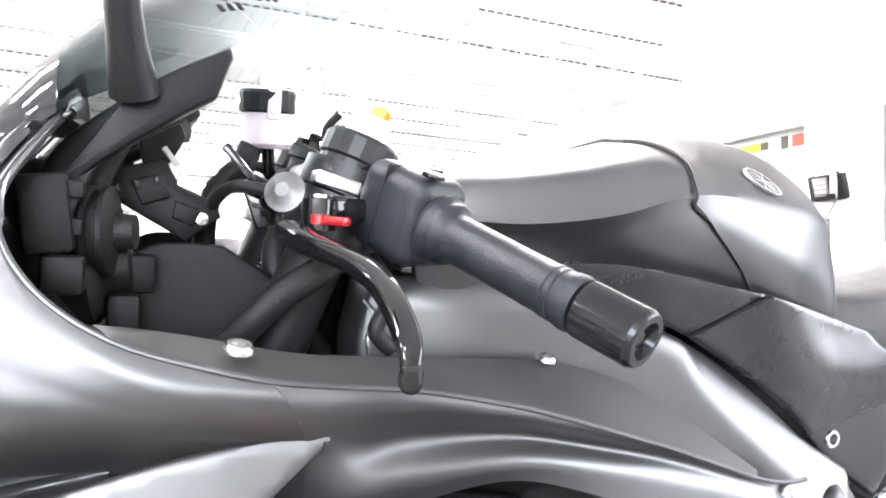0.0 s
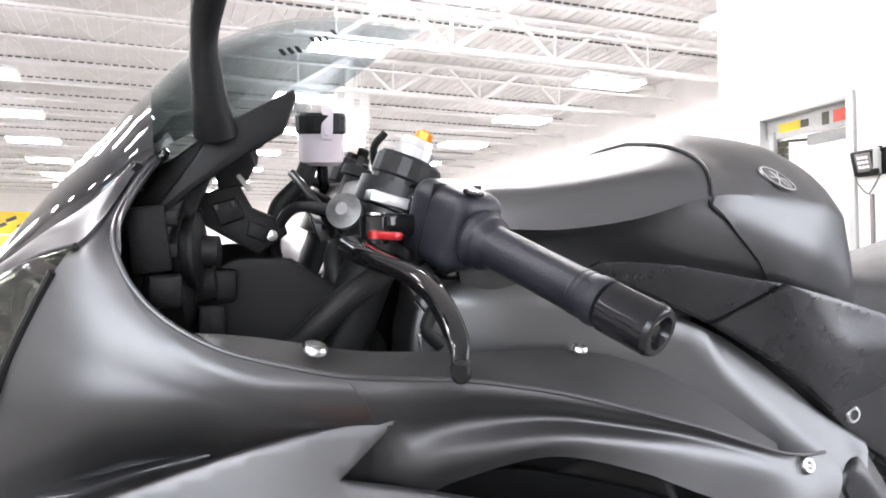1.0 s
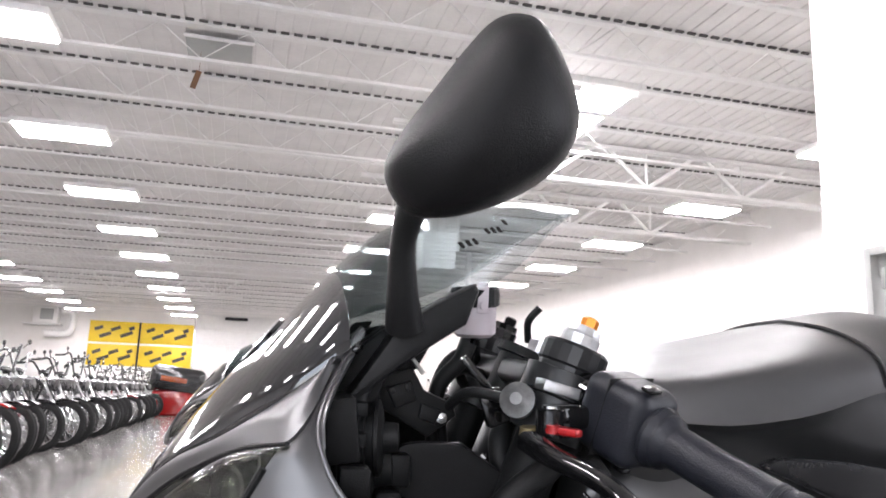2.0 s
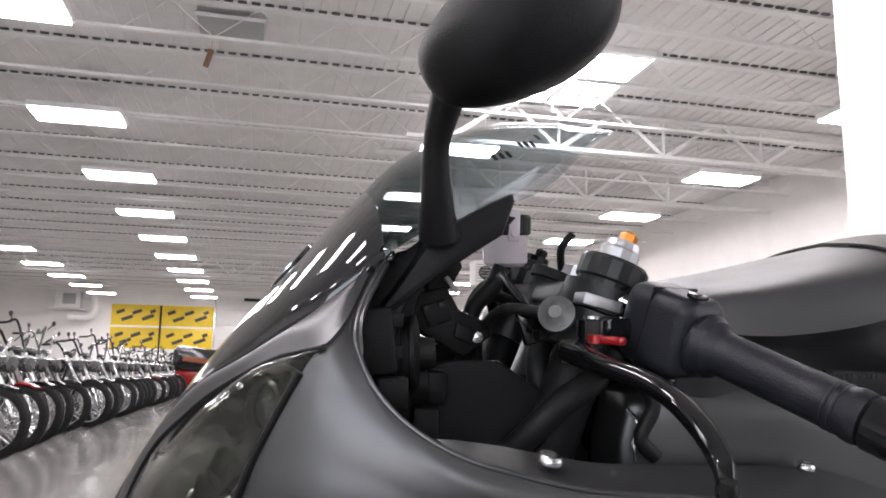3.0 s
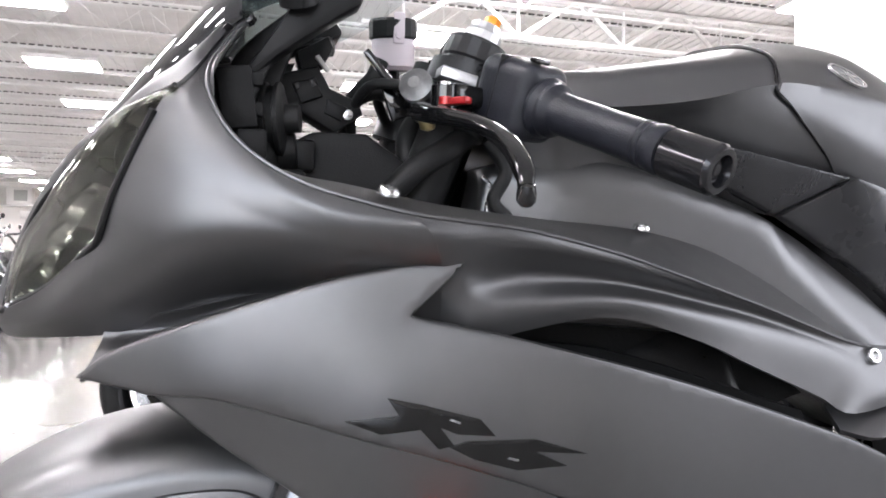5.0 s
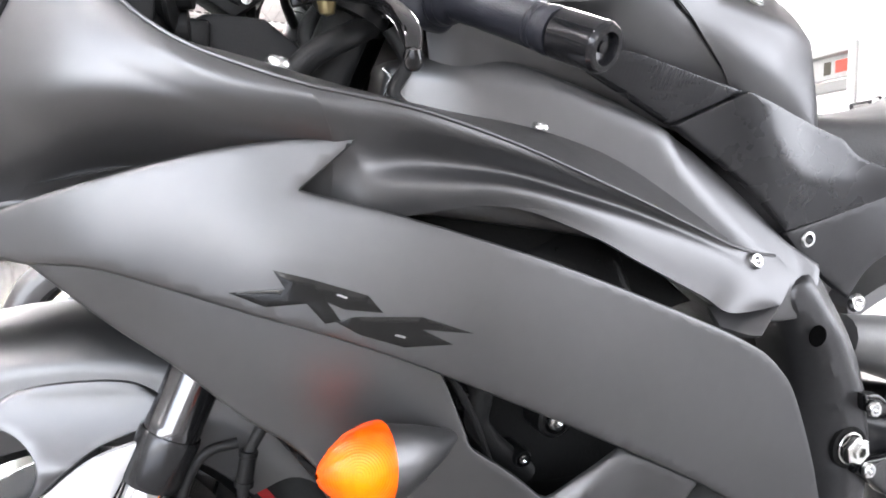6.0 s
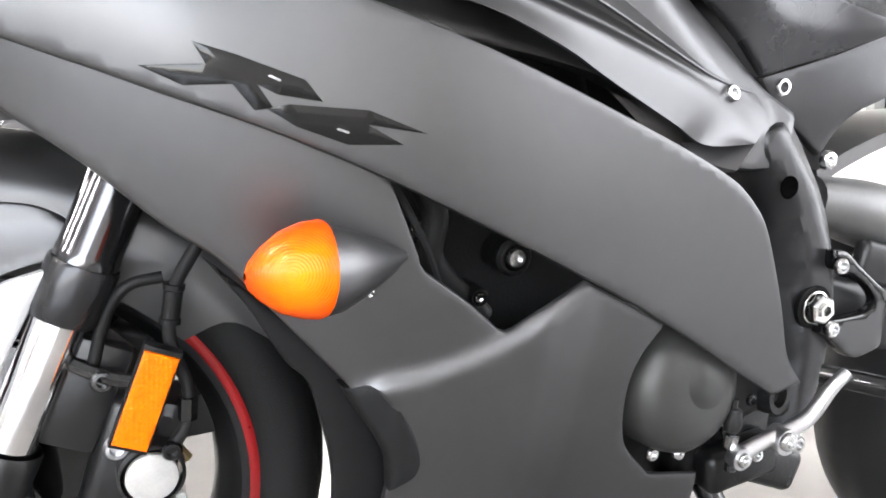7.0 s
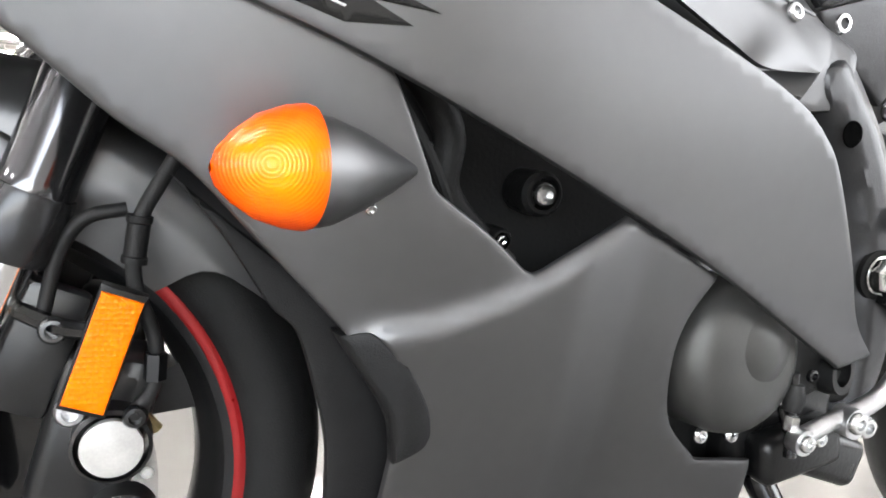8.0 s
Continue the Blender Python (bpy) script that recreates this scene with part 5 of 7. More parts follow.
for s in (-1, 1):
    f = (lambda b: b) if s < 0 else mirrored
    # fork leg
    leg = part("fork_tube", f(turned([(0.0235, 0.30), (0.0235, 0.455), (0.024, 0.456), (0.024, 0.468)], TOPF, DF, 32)), FORK, bike, "dark polished outer fork tube")
    part("fork_upper", f(turned([(0.0, 0.017), (0.0222, 0.017), (0.0222, 0.305)], TOPF, DF, 32)), BLACK_PLASTIC, leg, "satin black upper fork tube")
    part("dust_seal", f(turned([(0.0255, 0.464), (0.0265, 0.467), (0.0265, 0.504), (0.0245, 0.510), (0.021, 0.511)], TOPF, DF, 32)), SEAL, leg, "black dust seal")
    part("fork_slider", f(turned([(0.0205, 0.508), (0.0205, 0.64)], TOPF, DF, 32)), CHROME, leg, "polished chrome fork tube")
    foot = part("fork_foot", f(join(turned([(0.0245, 0.615), (0.026, 0.618), (0.026, 0.680), (0.020, 0.69), (0.0, 0.69)], TOPF, DF, 28), block((0.06, 0.030, 0.09), (0.028, -0.108, 0.275), bevel=0.014, seg=3))), CALIPER, bike, "black fork foot")
    cap = part("fork_cap", f(turned([(0.0, 0.012), (0.026, 0.012), (0.0285, 0.009), (0.0285, -0.006), (0.0265, -0.008), (0.0265, -0.016), (0.024, -0.018)], TOPC, -DF, 20)), BLACK_SATIN, bike, "toothed black fork cap", angle=12)
    part("preload_nut", f(turned([(0.0165, 0.010), (0.0165, 0.022), (0.0150, 0.024), (0.0140, 0.030), (0.008, 0.031)], TOPC, -DF, 12)), ALLOY if s < 0 else BLACK_METAL, cap, "fluted silver adjuster" if s < 0 else "", angle=12)
    part("adjuster", f(turned([(0.0075, 0.030), (0.0075, 0.037), (0.005, 0.039), (0.0, 0.039)], TOPC + Vector((0.003, 0, 0)), -DF, 6)), YELLOW if s < 0 else BLACK_METAL, cap, "yellow adjuster screw" if s < 0 else "", angle=15)
    # clip-on clamp below the top bridge
    part("bar_clamp", f(join(turned([(0.0245, 0.052), (0.033, 0.053), (0.033, 0.084), (0.0245, 0.085)], TOPF, DF, 32), tube([tuple(TOPF + DF * 0.068 + Vector((0.008, -0.022, 0.0))), tuple(at_bar(-0.045)), tuple(at_bar(-0.01))], 0.0135, 16))), BLACK_SATIN, bike)
    part("handlebar", f(tube([tuple(at_bar(-0.05)), tuple(at_bar(0.05)), tuple(at_bar(0.12))], 0.011, 16)), BLACK_METAL, bike)
    grip = part("grip", f(turned([(0.011, 0.000), (0.0205, 0.000), (0.0215, 0.003), (0.0205, 0.007), (0.0168, 0.010), (0.0160, 0.014), (0.0158, 0.060), (0.0160, 0.101), (0.0172, 0.104), (0.0175, 0.109), (0.0165, 0.113), (0.011, 0.1135)], B0, AXIS, 36)), GRIP, bike, "dark rubber handlebar grip")
    rings = [turned([(0.0158, d), (0.0166, d + 0.0006), (0.0166, d + 0.0022), (0.0158, d + 0.0028)], B0, AXIS, 36) for d in (0.091, 0.096)]
    part("grip_ring", f(join(*rings)), GRIP, grip)
    end = part("bar_end", f(turned([(0.011, 0.1145), (0.0163, 0.1145), (0.0173, 0.116), (0.0173, 0.1515), (0.0160, 0.1545), (0.0150, 0.1555), (0.0110, 0.1555), (0.0092, 0.150), (0.0040, 0.149), (0.0038, 0.152), (0.0, 0.152)], B0, AXIS, 36)), BAR_END, bike, "polished black bar end weight", angle=18)
    # switch housing: two half shells with buttons
    sw = part("switch_housing", f(moved(block((0.052, 0.060, 0.062), (0.0, -0.002, 0.0), bevel=0.013, seg=5), Matrix.Translation(at_bar(-0.034)) @ BARM)), GRIP, bike, "blue-black switch housing")
    part("housing_seam", f(moved(block((0.0526, 0.0016, 0.0626), (0.0, -0.006, 0.0), bevel=0.0007), Matrix.Translation(at_bar(-0.034)) @ BARM)), BLACK_PLASTIC, sw)
    part("housing_collar", f(turned([(0.012, -0.006), (0.023, -0.006), (0.024, -0.002), (0.021, 0.004), (0.012, 0.005)], B0, AXIS, 28)), GRIP, sw)
    part("switch_button", f(moved(block((0.014, 0.010, 0.004), (0.010, 0.020, 0.033), bevel=0.0015), Matrix.Translation(at_bar(-0.034)) @ BARM)), BLACK_METAL, sw)
    part("switch_button", f(moved(block((0.010, 0.012, 0.005), (0.006, 0.012, -0.034), bevel=0.0015), Matrix.Translation(at_bar(-0.034)) @ BARM)), BLACK_METAL, sw)

WORN = material("worn grey metal", (0.20, 0.20, 0.20), 0.45, 0.7, 0.0, 0.35, 120.0)
# clutch lever, perch and cable on the left side
perch = part("clutch_perch", join(
    turned([(0.012, -0.009), (0.0185, -0.008), (0.0185, 0.008), (0.012, 0.009)], tuple(at_bar(-0.075)), tuple(AXIS), 28),
    block((0.060, 0.022, 0.018), (0.240, -0.158, 0.862), Matrix.Rotation(0.5, 4, "Z"), bevel=0.005),
    turned([(0.0, -0.010), (0.011, -0.010), (0.011, 0.010), (0.0, 0.010)], (0.212, -0.172, 0.858), (0, 0, 1), 24),
), BLACK_METAL, bike, "black clutch lever perch")
part("clutch_lever", lever_shape(), BLACK_METAL, perch, "polished black curved clutch lever")
part("lever_tip", turned([(0.0, -0.006), (0.005, -0.005), (0.0062, 0.0), (0.0062, 0.005), (0.004, 0.008), (0.0, 0.008)], (0.2262, -0.3240, 0.7845), (0.1, 0.35, -1), 24), BLACK_METAL, perch)
part("lever_adjuster", join(block((0.036, 0.009, 0.006), (0.214, -0.186, 0.8545), Matrix.Rotation(-1.0, 4, "Z"), bevel=0.002), turned([(0.0, 0), (0.0055, 0), (0.0055, 0.006), (0.0, 0.006)], (0.210, -0.184, 0.852), (0, 0, 1), 12)), RED, perch, "red anodised lever adjuster")
part("cable_wheel", turned([(0.0, -0.004), (0.011, -0.004), (0.0142, -0.002), (0.0142, 0.004), (0.009, 0.006), (0.005, 0.009), (0.0, 0.009)], (0.196, -0.142, 0.871), (-0.45, -0.75, 0.25), 20), WORN, perch, "worn grey cable adjuster wheel", angle=20)
part("lever_bolt", turned([(0.0, 0.011), (0.0065, 0.011), (0.0065, 0.013), (0.0, 0.013)], (0.212, -0.172, 0.858), (0, 0, 1), 16), STEEL, perch)
BRASS = material("tarnished brass", (0.30, 0.24, 0.12), 0.4, 0.8, 0.0, 0.3, 80.0)
part("cable_end", join(turned([(0.0, 0.0), (0.007, 0.0), (0.008, 0.006), (0.006, 0.016), (0.0, 0.018)], (0.203, -0.150, 0.852), (0.1, 0.1, -1), 14)), BRASS, perch, "tarnished brass cable end")
part("clutch_cable", tube([(0.190, -0.138, 0.872), (0.160, -0.110, 0.872), (0.152, -0.07, 0.84), (0.175, -0.06, 0.79), (0.24, -0.07, 0.75)], 0.0045, 10), RUBBER, bike, "black clutch cable")
part("cable_loop", tube([(0.255, -0.150, 0.83), (0.272, -0.150, 0.805), (0.262, -0.150, 0.78), (0.275, -0.15, 0.765)], 0.006, 10), RUBBER, bike, "black looping cable")
part("sleeve_hose", tube([(0.160, -0.140, 0.765), (0.1803, -0.150, 0.7888), (0.1976, -0.152, 0.8055), (0.2216, -0.148, 0.8205), (0.245, -0.125, 0.835)], 0.0105, 14), RUBBER, bike, "black sleeved hose")
part("ground_wire", tube([(0.255, -0.14, 0.80), (0.262, -0.145, 0.79), (0.256, -0.15, 0.775), (0.258, -0.15, 0.762)], 0.0016, 6), STEEL, bike, "bare wire")
# top bridge and steering stem
part("top_bridge", join(
    block((0.07, 0.17, 0.022), (0.253, 0, 0.878), Matrix.Rotation(radians(21), 4, "Y"), bevel=0.006, seg=3),
    turned([(0.0255, 0.012), (0.034, 0.013), (0.034, 0.034), (0.0255, 0.035)], TOPC, DF, 32),
    turned([(0.0255, 0.012), (0.034, 0.013), (0.034, 0.034), (0.0255, 0.035)], (TOPC.x, -TOPC.y, TOPC.z), DF, 32),
), BLACK_SATIN, bike, "black top fork bridge")
part("stem_nut", turned([(0.0, 0.0), (0.016, 0.0), (0.016, 0.012), (0.010, 0.014), (0.010, 0.004), (0.0, 0.004)], (0.266, 0, 0.902), (0.37, 0, 0.93), 6), ALLOY, bike, "silver stem nut", angle=20)
part("lower_bridge", join(block((0.08, 0.20, 0.035), (0.178, 0, 0.71), Matrix.Rotation(radians(21), 4, "Y"), bevel=0.01, seg=3)), BLACK_SATIN, bike)
part("head_tube", tube([(0.270, 0, 0.89), (0.20, 0, 0.71)], 0.035, 20), FRAME_PAINT, bike)
part("ignition_switch", turned([(0.0, 0.0), (0.02, 0.0), (0.02, 0.04), (0.024, 0.041), (0.024, 0.05), (0.0, 0.05)], (0.228, 0, 0.862), (0.37, 0, 0.93), 24), BLACK_PLASTIC, bike)
# light plate and cable stop between the bridge and the clamp
part("bridge_plate", block((0.052, 0.034, 0.009), (0.240, -0.132, 0.8785), Matrix.Rotation(radians(14), 4, "Y"), bevel=0.001), ALLOY, bike, "bright alloy plate under the top bridge")
part("key_tag", tube([(0.262, 0.03, 0.915), (0.258, 0.02, 0.935), (0.268, 0.015, 0.95)], 0.004, 8), BLACK_PLASTIC, bike)
part("cable_a", tube([(0.235, 0.05, 0.87), (0.19, 0.02, 0.885), (0.155, -0.02, 0.86), (0.15, -0.05, 0.80)], 0.006, 10), RUBBER, bike, "black cable")
part("cable_b", tube([(0.25, 0.09, 0.88), (0.20, 0.06, 0.90), (0.165, 0.02, 0.87), (0.16, 0.0, 0.80)], 0.005, 10), RUBBER, bike, "black cable")
part("harness", tube([(0.22, -0.06, 0.86), (0.20, -0.085, 0.83), (0.21, -0.09, 0.79), (0.24, -0.08, 0.75)], 0.010, 10), RUBBER, bike, "black wiring harness")
part("stay_bolt", join(turned([(0.0, 0.0), (0.006, 0.0), (0.006, 0.008), (0.0, 0.01)], (0.195, -0.062, 0.811), (-0.2, -1, 0.2), 12), turned([(0.0, 0.0), (0.004, 0.0), (0.004, 0.008), (0.0, 0.01)], (0.202, -0.068, 0.806), (-0.2, -1, 0.2), 12)), CHROME, bike, "bright small bolts")

# brake fluid reservoir on the right bar
RES = clear("milky reservoir", (0.78, 0.70, 0.74), 0.12, 0.25)
FLUID = material("brake fluid", (0.55, 0.36, 0.16), 0.2, 0.0, 0.2, 0.05, 30.0)
RAX, RAT = Vector((-0.05, -0.08, 1)), (0.213, 0.062, 0.917)
cup = part("brake_reservoir", turned([(0.0, 0.0), (0.018, 0.0), (0.0225, 0.004), (0.0232, 0.035), (0.0215, 0.036), (0.0205, 0.006), (0.0, 0.004)], RAT, RAX, 36), RES, bike, "milky plastic brake fluid reservoir")
part("brake_fluid", turned([(0.0, 0.005), (0.0200, 0.005), (0.0203, 0.012), (0.0, 0.012)], RAT, RAX, 30), FLUID, cup)
part("reservoir_cap", turned([(0.0235, 0.032), (0.0262, 0.034), (0.0262, 0.050), (0.0245, 0.053), (0.0, 0.053)], RAT, RAX, 18), BLACK_PLASTIC, cup, "ribbed black cap", angle=12)
part("cap_clip", moved(join(block((0.012, 0.004, 0.032), (0.0, -0.0275, 0.040), bevel=0.0015), turned([(0.0, 0.0), (0.004, 0.0), (0.004, 0.004), (0.0, 0.004)], (0.0, -0.029, 0.032), (0, -1, 0), 16)), Matrix.Translation(RAT)), RES, cup, "clear cap clip")
part("reservoir_bracket", tube([(0.213, 0.062, 0.919), (0.218, 0.07, 0.892), (0.235, 0.10, 0.885)], 0.006, 10), BLACK_METAL, bike)
part("reservoir_hose", tube([(0.205, 0.060, 0.919), (0.195, 0.055, 0.89), (0.205, 0.075, 0.87), (0.225, 0.13, 0.86)], 0.0055, 10), RUBBER, bike)

# mirror: shell on a stalk, left one only
stay = prism([(0.060, 0.872, 1), (0.080, 0.901), (0.0945, 0.9241, 1), (0.1225, 0.9428), (0.1536, 0.9600, 1), (0.1560, 0.9537, 1), (0.1471, 0.928, 1), (0.1361, 0.921), (0.1217, 0.911), (0.0869, 0.886), (0.068, 0.868, 1)], -0.160, -0.128, 0.004)
stay_part = part("mirror_stay", stay, BLACK_PLASTIC, bike, "black mirror stay")
mirror = part("mirror", tube([(0.099, -0.160, 0.924), (0.0935, -0.174, 0.950), (0.0895, -0.188, 0.985), (0.094, -0.204, 1.018)], [0.0150, 0.0115, 0.0092, 0.0120], 18), BLACK_PLASTIC, bike, "black mirror on a tapered stalk")
MCEN = Vector((0.124, -0.262, 1.048))
MROT = Matrix.Rotation(radians(4), 4, "Z")
# rounded wedge: narrow at its tip, broad over the stalk
rim_line = spline([(-0.061, -0.036), (-0.058, -0.014), (-0.0285, 0.033), (-0.011, 0.059), (0.003, 0.0755), (0.018, 0.081), (0.0325, 0.077), (0.047, 0.058), (0.058, 0.034), (0.0625, 0.014), (0.056, -0.009), (0.036, -0.030), (0.005, -0.047), (-0.024, -0.0555), (-0.047, -0.054)], 56, closed=True)
heart = np.array((0.004, 0.008))
rows = []
for k in np.linspace(0, 1, 18):
    ang = k * math.pi / 2
    r, d = math.sin(ang) ** 0.9, -0.050 * math.cos(ang)
    rows.append([(heart[0] + (x - heart[0]) * r, d, heart[1] + (z - heart[1]) * r) for x, z in rim_line])
for inset, d in ((0.96, 0.006), (0.92, 0.004), (0.0, 0.004)):
    rows.append([(heart[0] + (x - heart[0]) * inset, d, heart[1] + (z - heart[1]) * inset) for x, z in rim_line])
part("mirror_shell", moved(skin(rows, closed_v=True), Matrix.Translation(MCEN) @ MROT), BLACK_PLASTIC, mirror, "matte black rounded mirror shell")

# things inside the nose: lamp housing, gauges and brackets
part("headlight_housing", join(
    block((0.075, 0.34, 0.13), (0.035, 0, 0.775), Matrix.Rotation(radians(-30), 4, "Y"), bevel=0.03, seg=3),
    block((0.05, 0.26, 0.08), (0.055, 0, 0.845), Matrix.Rotation(radians(-30), 4, "Y"), bevel=0.02, seg=3),
), BLACK_PLASTIC, bike, "black headlight housing")
for s in (-1, 1):
    part("bulb_cover", turned([(0.036, 0.0), (0.036, 0.018), (0.030, 0.024), (0.018, 0.026), (0.016, 0.040), (0.0, 0.042)], (0.062, s * 0.115, 0.812), (0.85, s * 0.1, 0.1), 30), RUBBER, bike, "black bulb cover")
    part("plug", block((0.022, 0.020, 0.026), (0.106, s * 0.115, 0.812), bevel=0.004), BLACK_PLASTIC, bike)
    part("plug", block((0.020, 0.022, 0.034), (0.098, s * 0.13, 0.783), bevel=0.004), BLACK_PLASTIC, bike)
    part("cowl_bracket", tube([(0.055, s * 0.16, 0.79), (0.060, s * 0.165, 0.84), (0.080, s * 0.14, 0.89), (0.11, s * 0.11, 0.91)], 0.006, 10), BLACK_PLASTIC, bike)
    part("relay", block((0.022, 0.020, 0.022), (0.066, s * 0.178, 0.815), bevel=0.003), BLACK_PLASTIC, bike)
    inner_panel = [(0.085, 0.790, 1), (0.108, 0.829), (0.160, 0.833, 1), (0.215, 0.795), (0.225, 0.765, 1), (0.15, 0.760), (0.09, 0.770, 1)]
    part("inner_cowl", panel(inner_panel, lambda x, z: 0.112, s, 0.004, 0.012), BLACK_PLASTIC, bike, "matte black inner cowl")
    part("inner_floor", loft([[(0.07, s * 0.235, 0.79), (0.13, s * 0.24, 0.775), (0.25, s * 0.20, 0.758), (0.36, s * 0.165, 0.745)], [(0.07, s * 0.10, 0.775), (0.13, s * 0.10, 0.765), (0.25, s * 0.10, 0.745), (0.36, s * 0.10, 0.735)]], 20, 8, 0.004, (0, 0, -1)), BLACK_PLASTIC, bike)
gauge = part("gauge_housing", join(
    prism([(0.0863, 0.861, 1), (0.0691, 0.8764, 1), (0.1201, 0.8908, 1), (0.1307, 0.8723, 1), (0.1560, 0.8620, 1), (0.1595, 0.8515, 1), (0.136, 0.8337, 1)], -0.092, -0.045, 0.003),
    prism([(0.1022, 0.9019, 1), (0.1292, 0.9172, 1), (0.1335, 0.9069, 1), (0.1241, 0.889, 1), (0.1067, 0.8834, 1)], -0.088, -0.055, 0.002),
    prism([(0.098, 0.874, 1), (0.118, 0.880, 1), (0.124, 0.864, 1), (0.106, 0.857, 1)], -0.098, -0.092, 0.002),
    prism([(0.128, 0.862, 1), (0.146, 0.856, 1), (0.140, 0.844, 1), (0.126, 0.850, 1)], -0.097, -0.092, 0.002),
), BLACK_PLASTIC, bike, "black gauge cluster seen from the side")
part("gauge_clip", block((0.016, 0.004, 0.004), (0.1235, -0.094, 0.892), Matrix.Rotation(radians(50), 4, "Y"), bevel=0.001), WHITE_CAP, gauge, "white plastic clip")
for s in (-1, 1):
    part("cowl_liner", panel([(0.036, 0.790, 1), (0.034, 0.830), (0.040, 0.862), (0.058, 0.895), (0.092, 0.925, 1), (0.112, 0.928, 1), (0.100, 0.900), (0.088, 0.870), (0.078, 0.830), (0.080, 0.785, 1)], lambda x, z: 0.128, s, 0.004, 0.012), BLACK_PLASTIC, bike, "matte black cowl liner")
for dz in (0.0, 0.014, 0.028):
    part("gauge_rib", block((0.004, 0.012, 0.006), (0.090 + dz * 0.9, -0.093, 0.868 + dz * 0.25), Matrix.Rotation(radians(-20), 4, "Y"), bevel=0.001), BLACK_SATIN, gauge)
part("cluster_screw", turned([(0.0, 0.0), (0.004, 0.0), (0.0045, 0.003), (0.0, 0.004)], (0.146, -0.0925, 0.850), (0, -1, 0), 14), STEEL, gauge)
lamp_box = part("lamp_back", block((0.026, 0.055, 0.046), (0.055, -0.150, 0.849), Matrix.Rotation(radians(-8), 4, "Y"), bevel=0.003), BLACK_PLASTIC, bike, "black lamp back")
for z in (0.864, 0.842):
    part("clip", block((0.010, 0.040, 0.010), (0.069, -0.152, z), bevel=0.0015), BLACK_PLASTIC, lamp_box)
part("bulb_boot", turned([(0.026, 0.0), (0.026, 0.006), (0.029, 0.007), (0.029, 0.010), (0.026, 0.011), (0.026, 0.016), (0.029, 0.017), (0.029, 0.020), (0.022, 0.022), (0.012, 0.023), (0.011, 0.034), (0.0, 0.035)], (0.070, -0.130, 0.838), (0.9, -0.2, 0.05), 28), RUBBER, bike, "ribbed black bulb boot")
part("loom_tube", tube([(0.186, -0.02, 0.912), (0.178, -0.02, 0.894), (0.160, -0.02, 0.873), (0.155, -0.02, 0.846), (0.152, -0.02, 0.825)], 0.008, 12), RUBBER, bike, "black wiring tube")
part("stay_arm", join(block((0.006, 0.008, 0.045), (0.172, -0.115, 0.885), Matrix.Rotation(radians(-42), 4, "Y"), bevel=0.0015), block((0.020, 0.010, 0.030), (0.186, -0.11, 0.862), Matrix.Rotation(radians(-20), 4, "Y"), bevel=0.002)), BLACK_METAL, bike)
part("gauge_bracket", tube([(0.06, 0.0, 0.90), (0.10, -0.03, 0.915), (0.135, -0.05, 0.915)], 0.009, 10), BLACK_PLASTIC, bike)
part("screen_bracket", block((0.028, 0.10, 0.020), (0.130, 0.0, 0.928), Matrix.Rotation(radians(-38), 4, "Y"), bevel=0.005), BLACK_PLASTIC, bike)

# front wheel
AXLE = (0.020, 0.0, 0.252)
TYRE = [(0.216, -0.048), (0.228, -0.057), (0.248, -0.061), (0.266, -0.057), (0.281, -0.043), (0.290, -0.022), (0.293, 0.0), (0.290, 0.022), (0.281, 0.043), (0.266, 0.057), (0.248, 0.061), (0.228, 0.057), (0.216, 0.048)]
wheel = part("front_wheel", turned([(0.222, -0.052), (0.214, -0.053), (0.206, -0.050), (0.200, -0.034), (0.190, -0.02), (0.186, 0.0), (0.190, 0.02), (0.200, 0.034), (0.206, 0.050), (0.214, 0.053), (0.222, 0.052)], AXLE, (0, 1, 0), 96), BLACK_SATIN, bike, "black cast front wheel")
part("tyre", turned([tuple(q) for q in spline(TYRE, 40)], AXLE, (0, 1, 0), 96), RUBBER, wheel, "black sport tyre")
for s in (-1, 1):
    part("rim_stripe", turned([(0.2225, s * 0.0535), (0.2195, s * 0.0545), (0.2145, s * 0.0545), (0.2130, s * 0.0535)], AXLE, (0, 1, 0), 120), RED, wheel, "thin red rim stripe")
    disc = part("brake_disc", turned([(0.155, s * 0.062), (0.155, s * 0.067), (0.120, s * 0.067), (0.120, s * 0.062), (0.155, s * 0.062)], AXLE, (0, 1, 0), 96), STEEL, wheel, "ground steel brake disc")
    part("disc_carrier", turned([(0.120, s * 0.062), (0.120, s * 0.066), (0.06, s * 0.060), (0.04, s * 0.055), (0.04, s * 0.05), (0.06, s * 0.055)], AXLE, (0, 1, 0), 10), BLACK_METAL, disc)
for k in range(5):
    a = radians(72 * k + 20)
    d = Vector((math.cos(a), 0, math.sin(a)))
    e = Vector((-math.sin(a), 0, math.cos(a)))
    rows = []
    for r, w, t in ((0.03, 0.020, 0.022), (0.09, 0.014, 0.018), (0.15, 0.013, 0.016), (0.195, 0.022, 0.018)):
        c = Vector(AXLE) + d * r
        rows.append([c + e * w + Vector((0, t, 0)), c - e * w + Vector((0, t, 0)), c - e * w - Vector((0, t, 0)), c + e * w - Vector((0, t, 0))])
    part("spoke", skin(rows, closed_v=True, cap=True), BLACK_SATIN, wheel)
part("hub", turned([(0.0, -0.075), (0.022, -0.075), (0.035, -0.05), (0.035, 0.05), (0.022, 0.075), (0.0, 0.075)], AXLE, (0, 1, 0), 32), BLACK_SATIN, wheel)

# fender, brake calipers, reflectors and hoses
FENDER = []
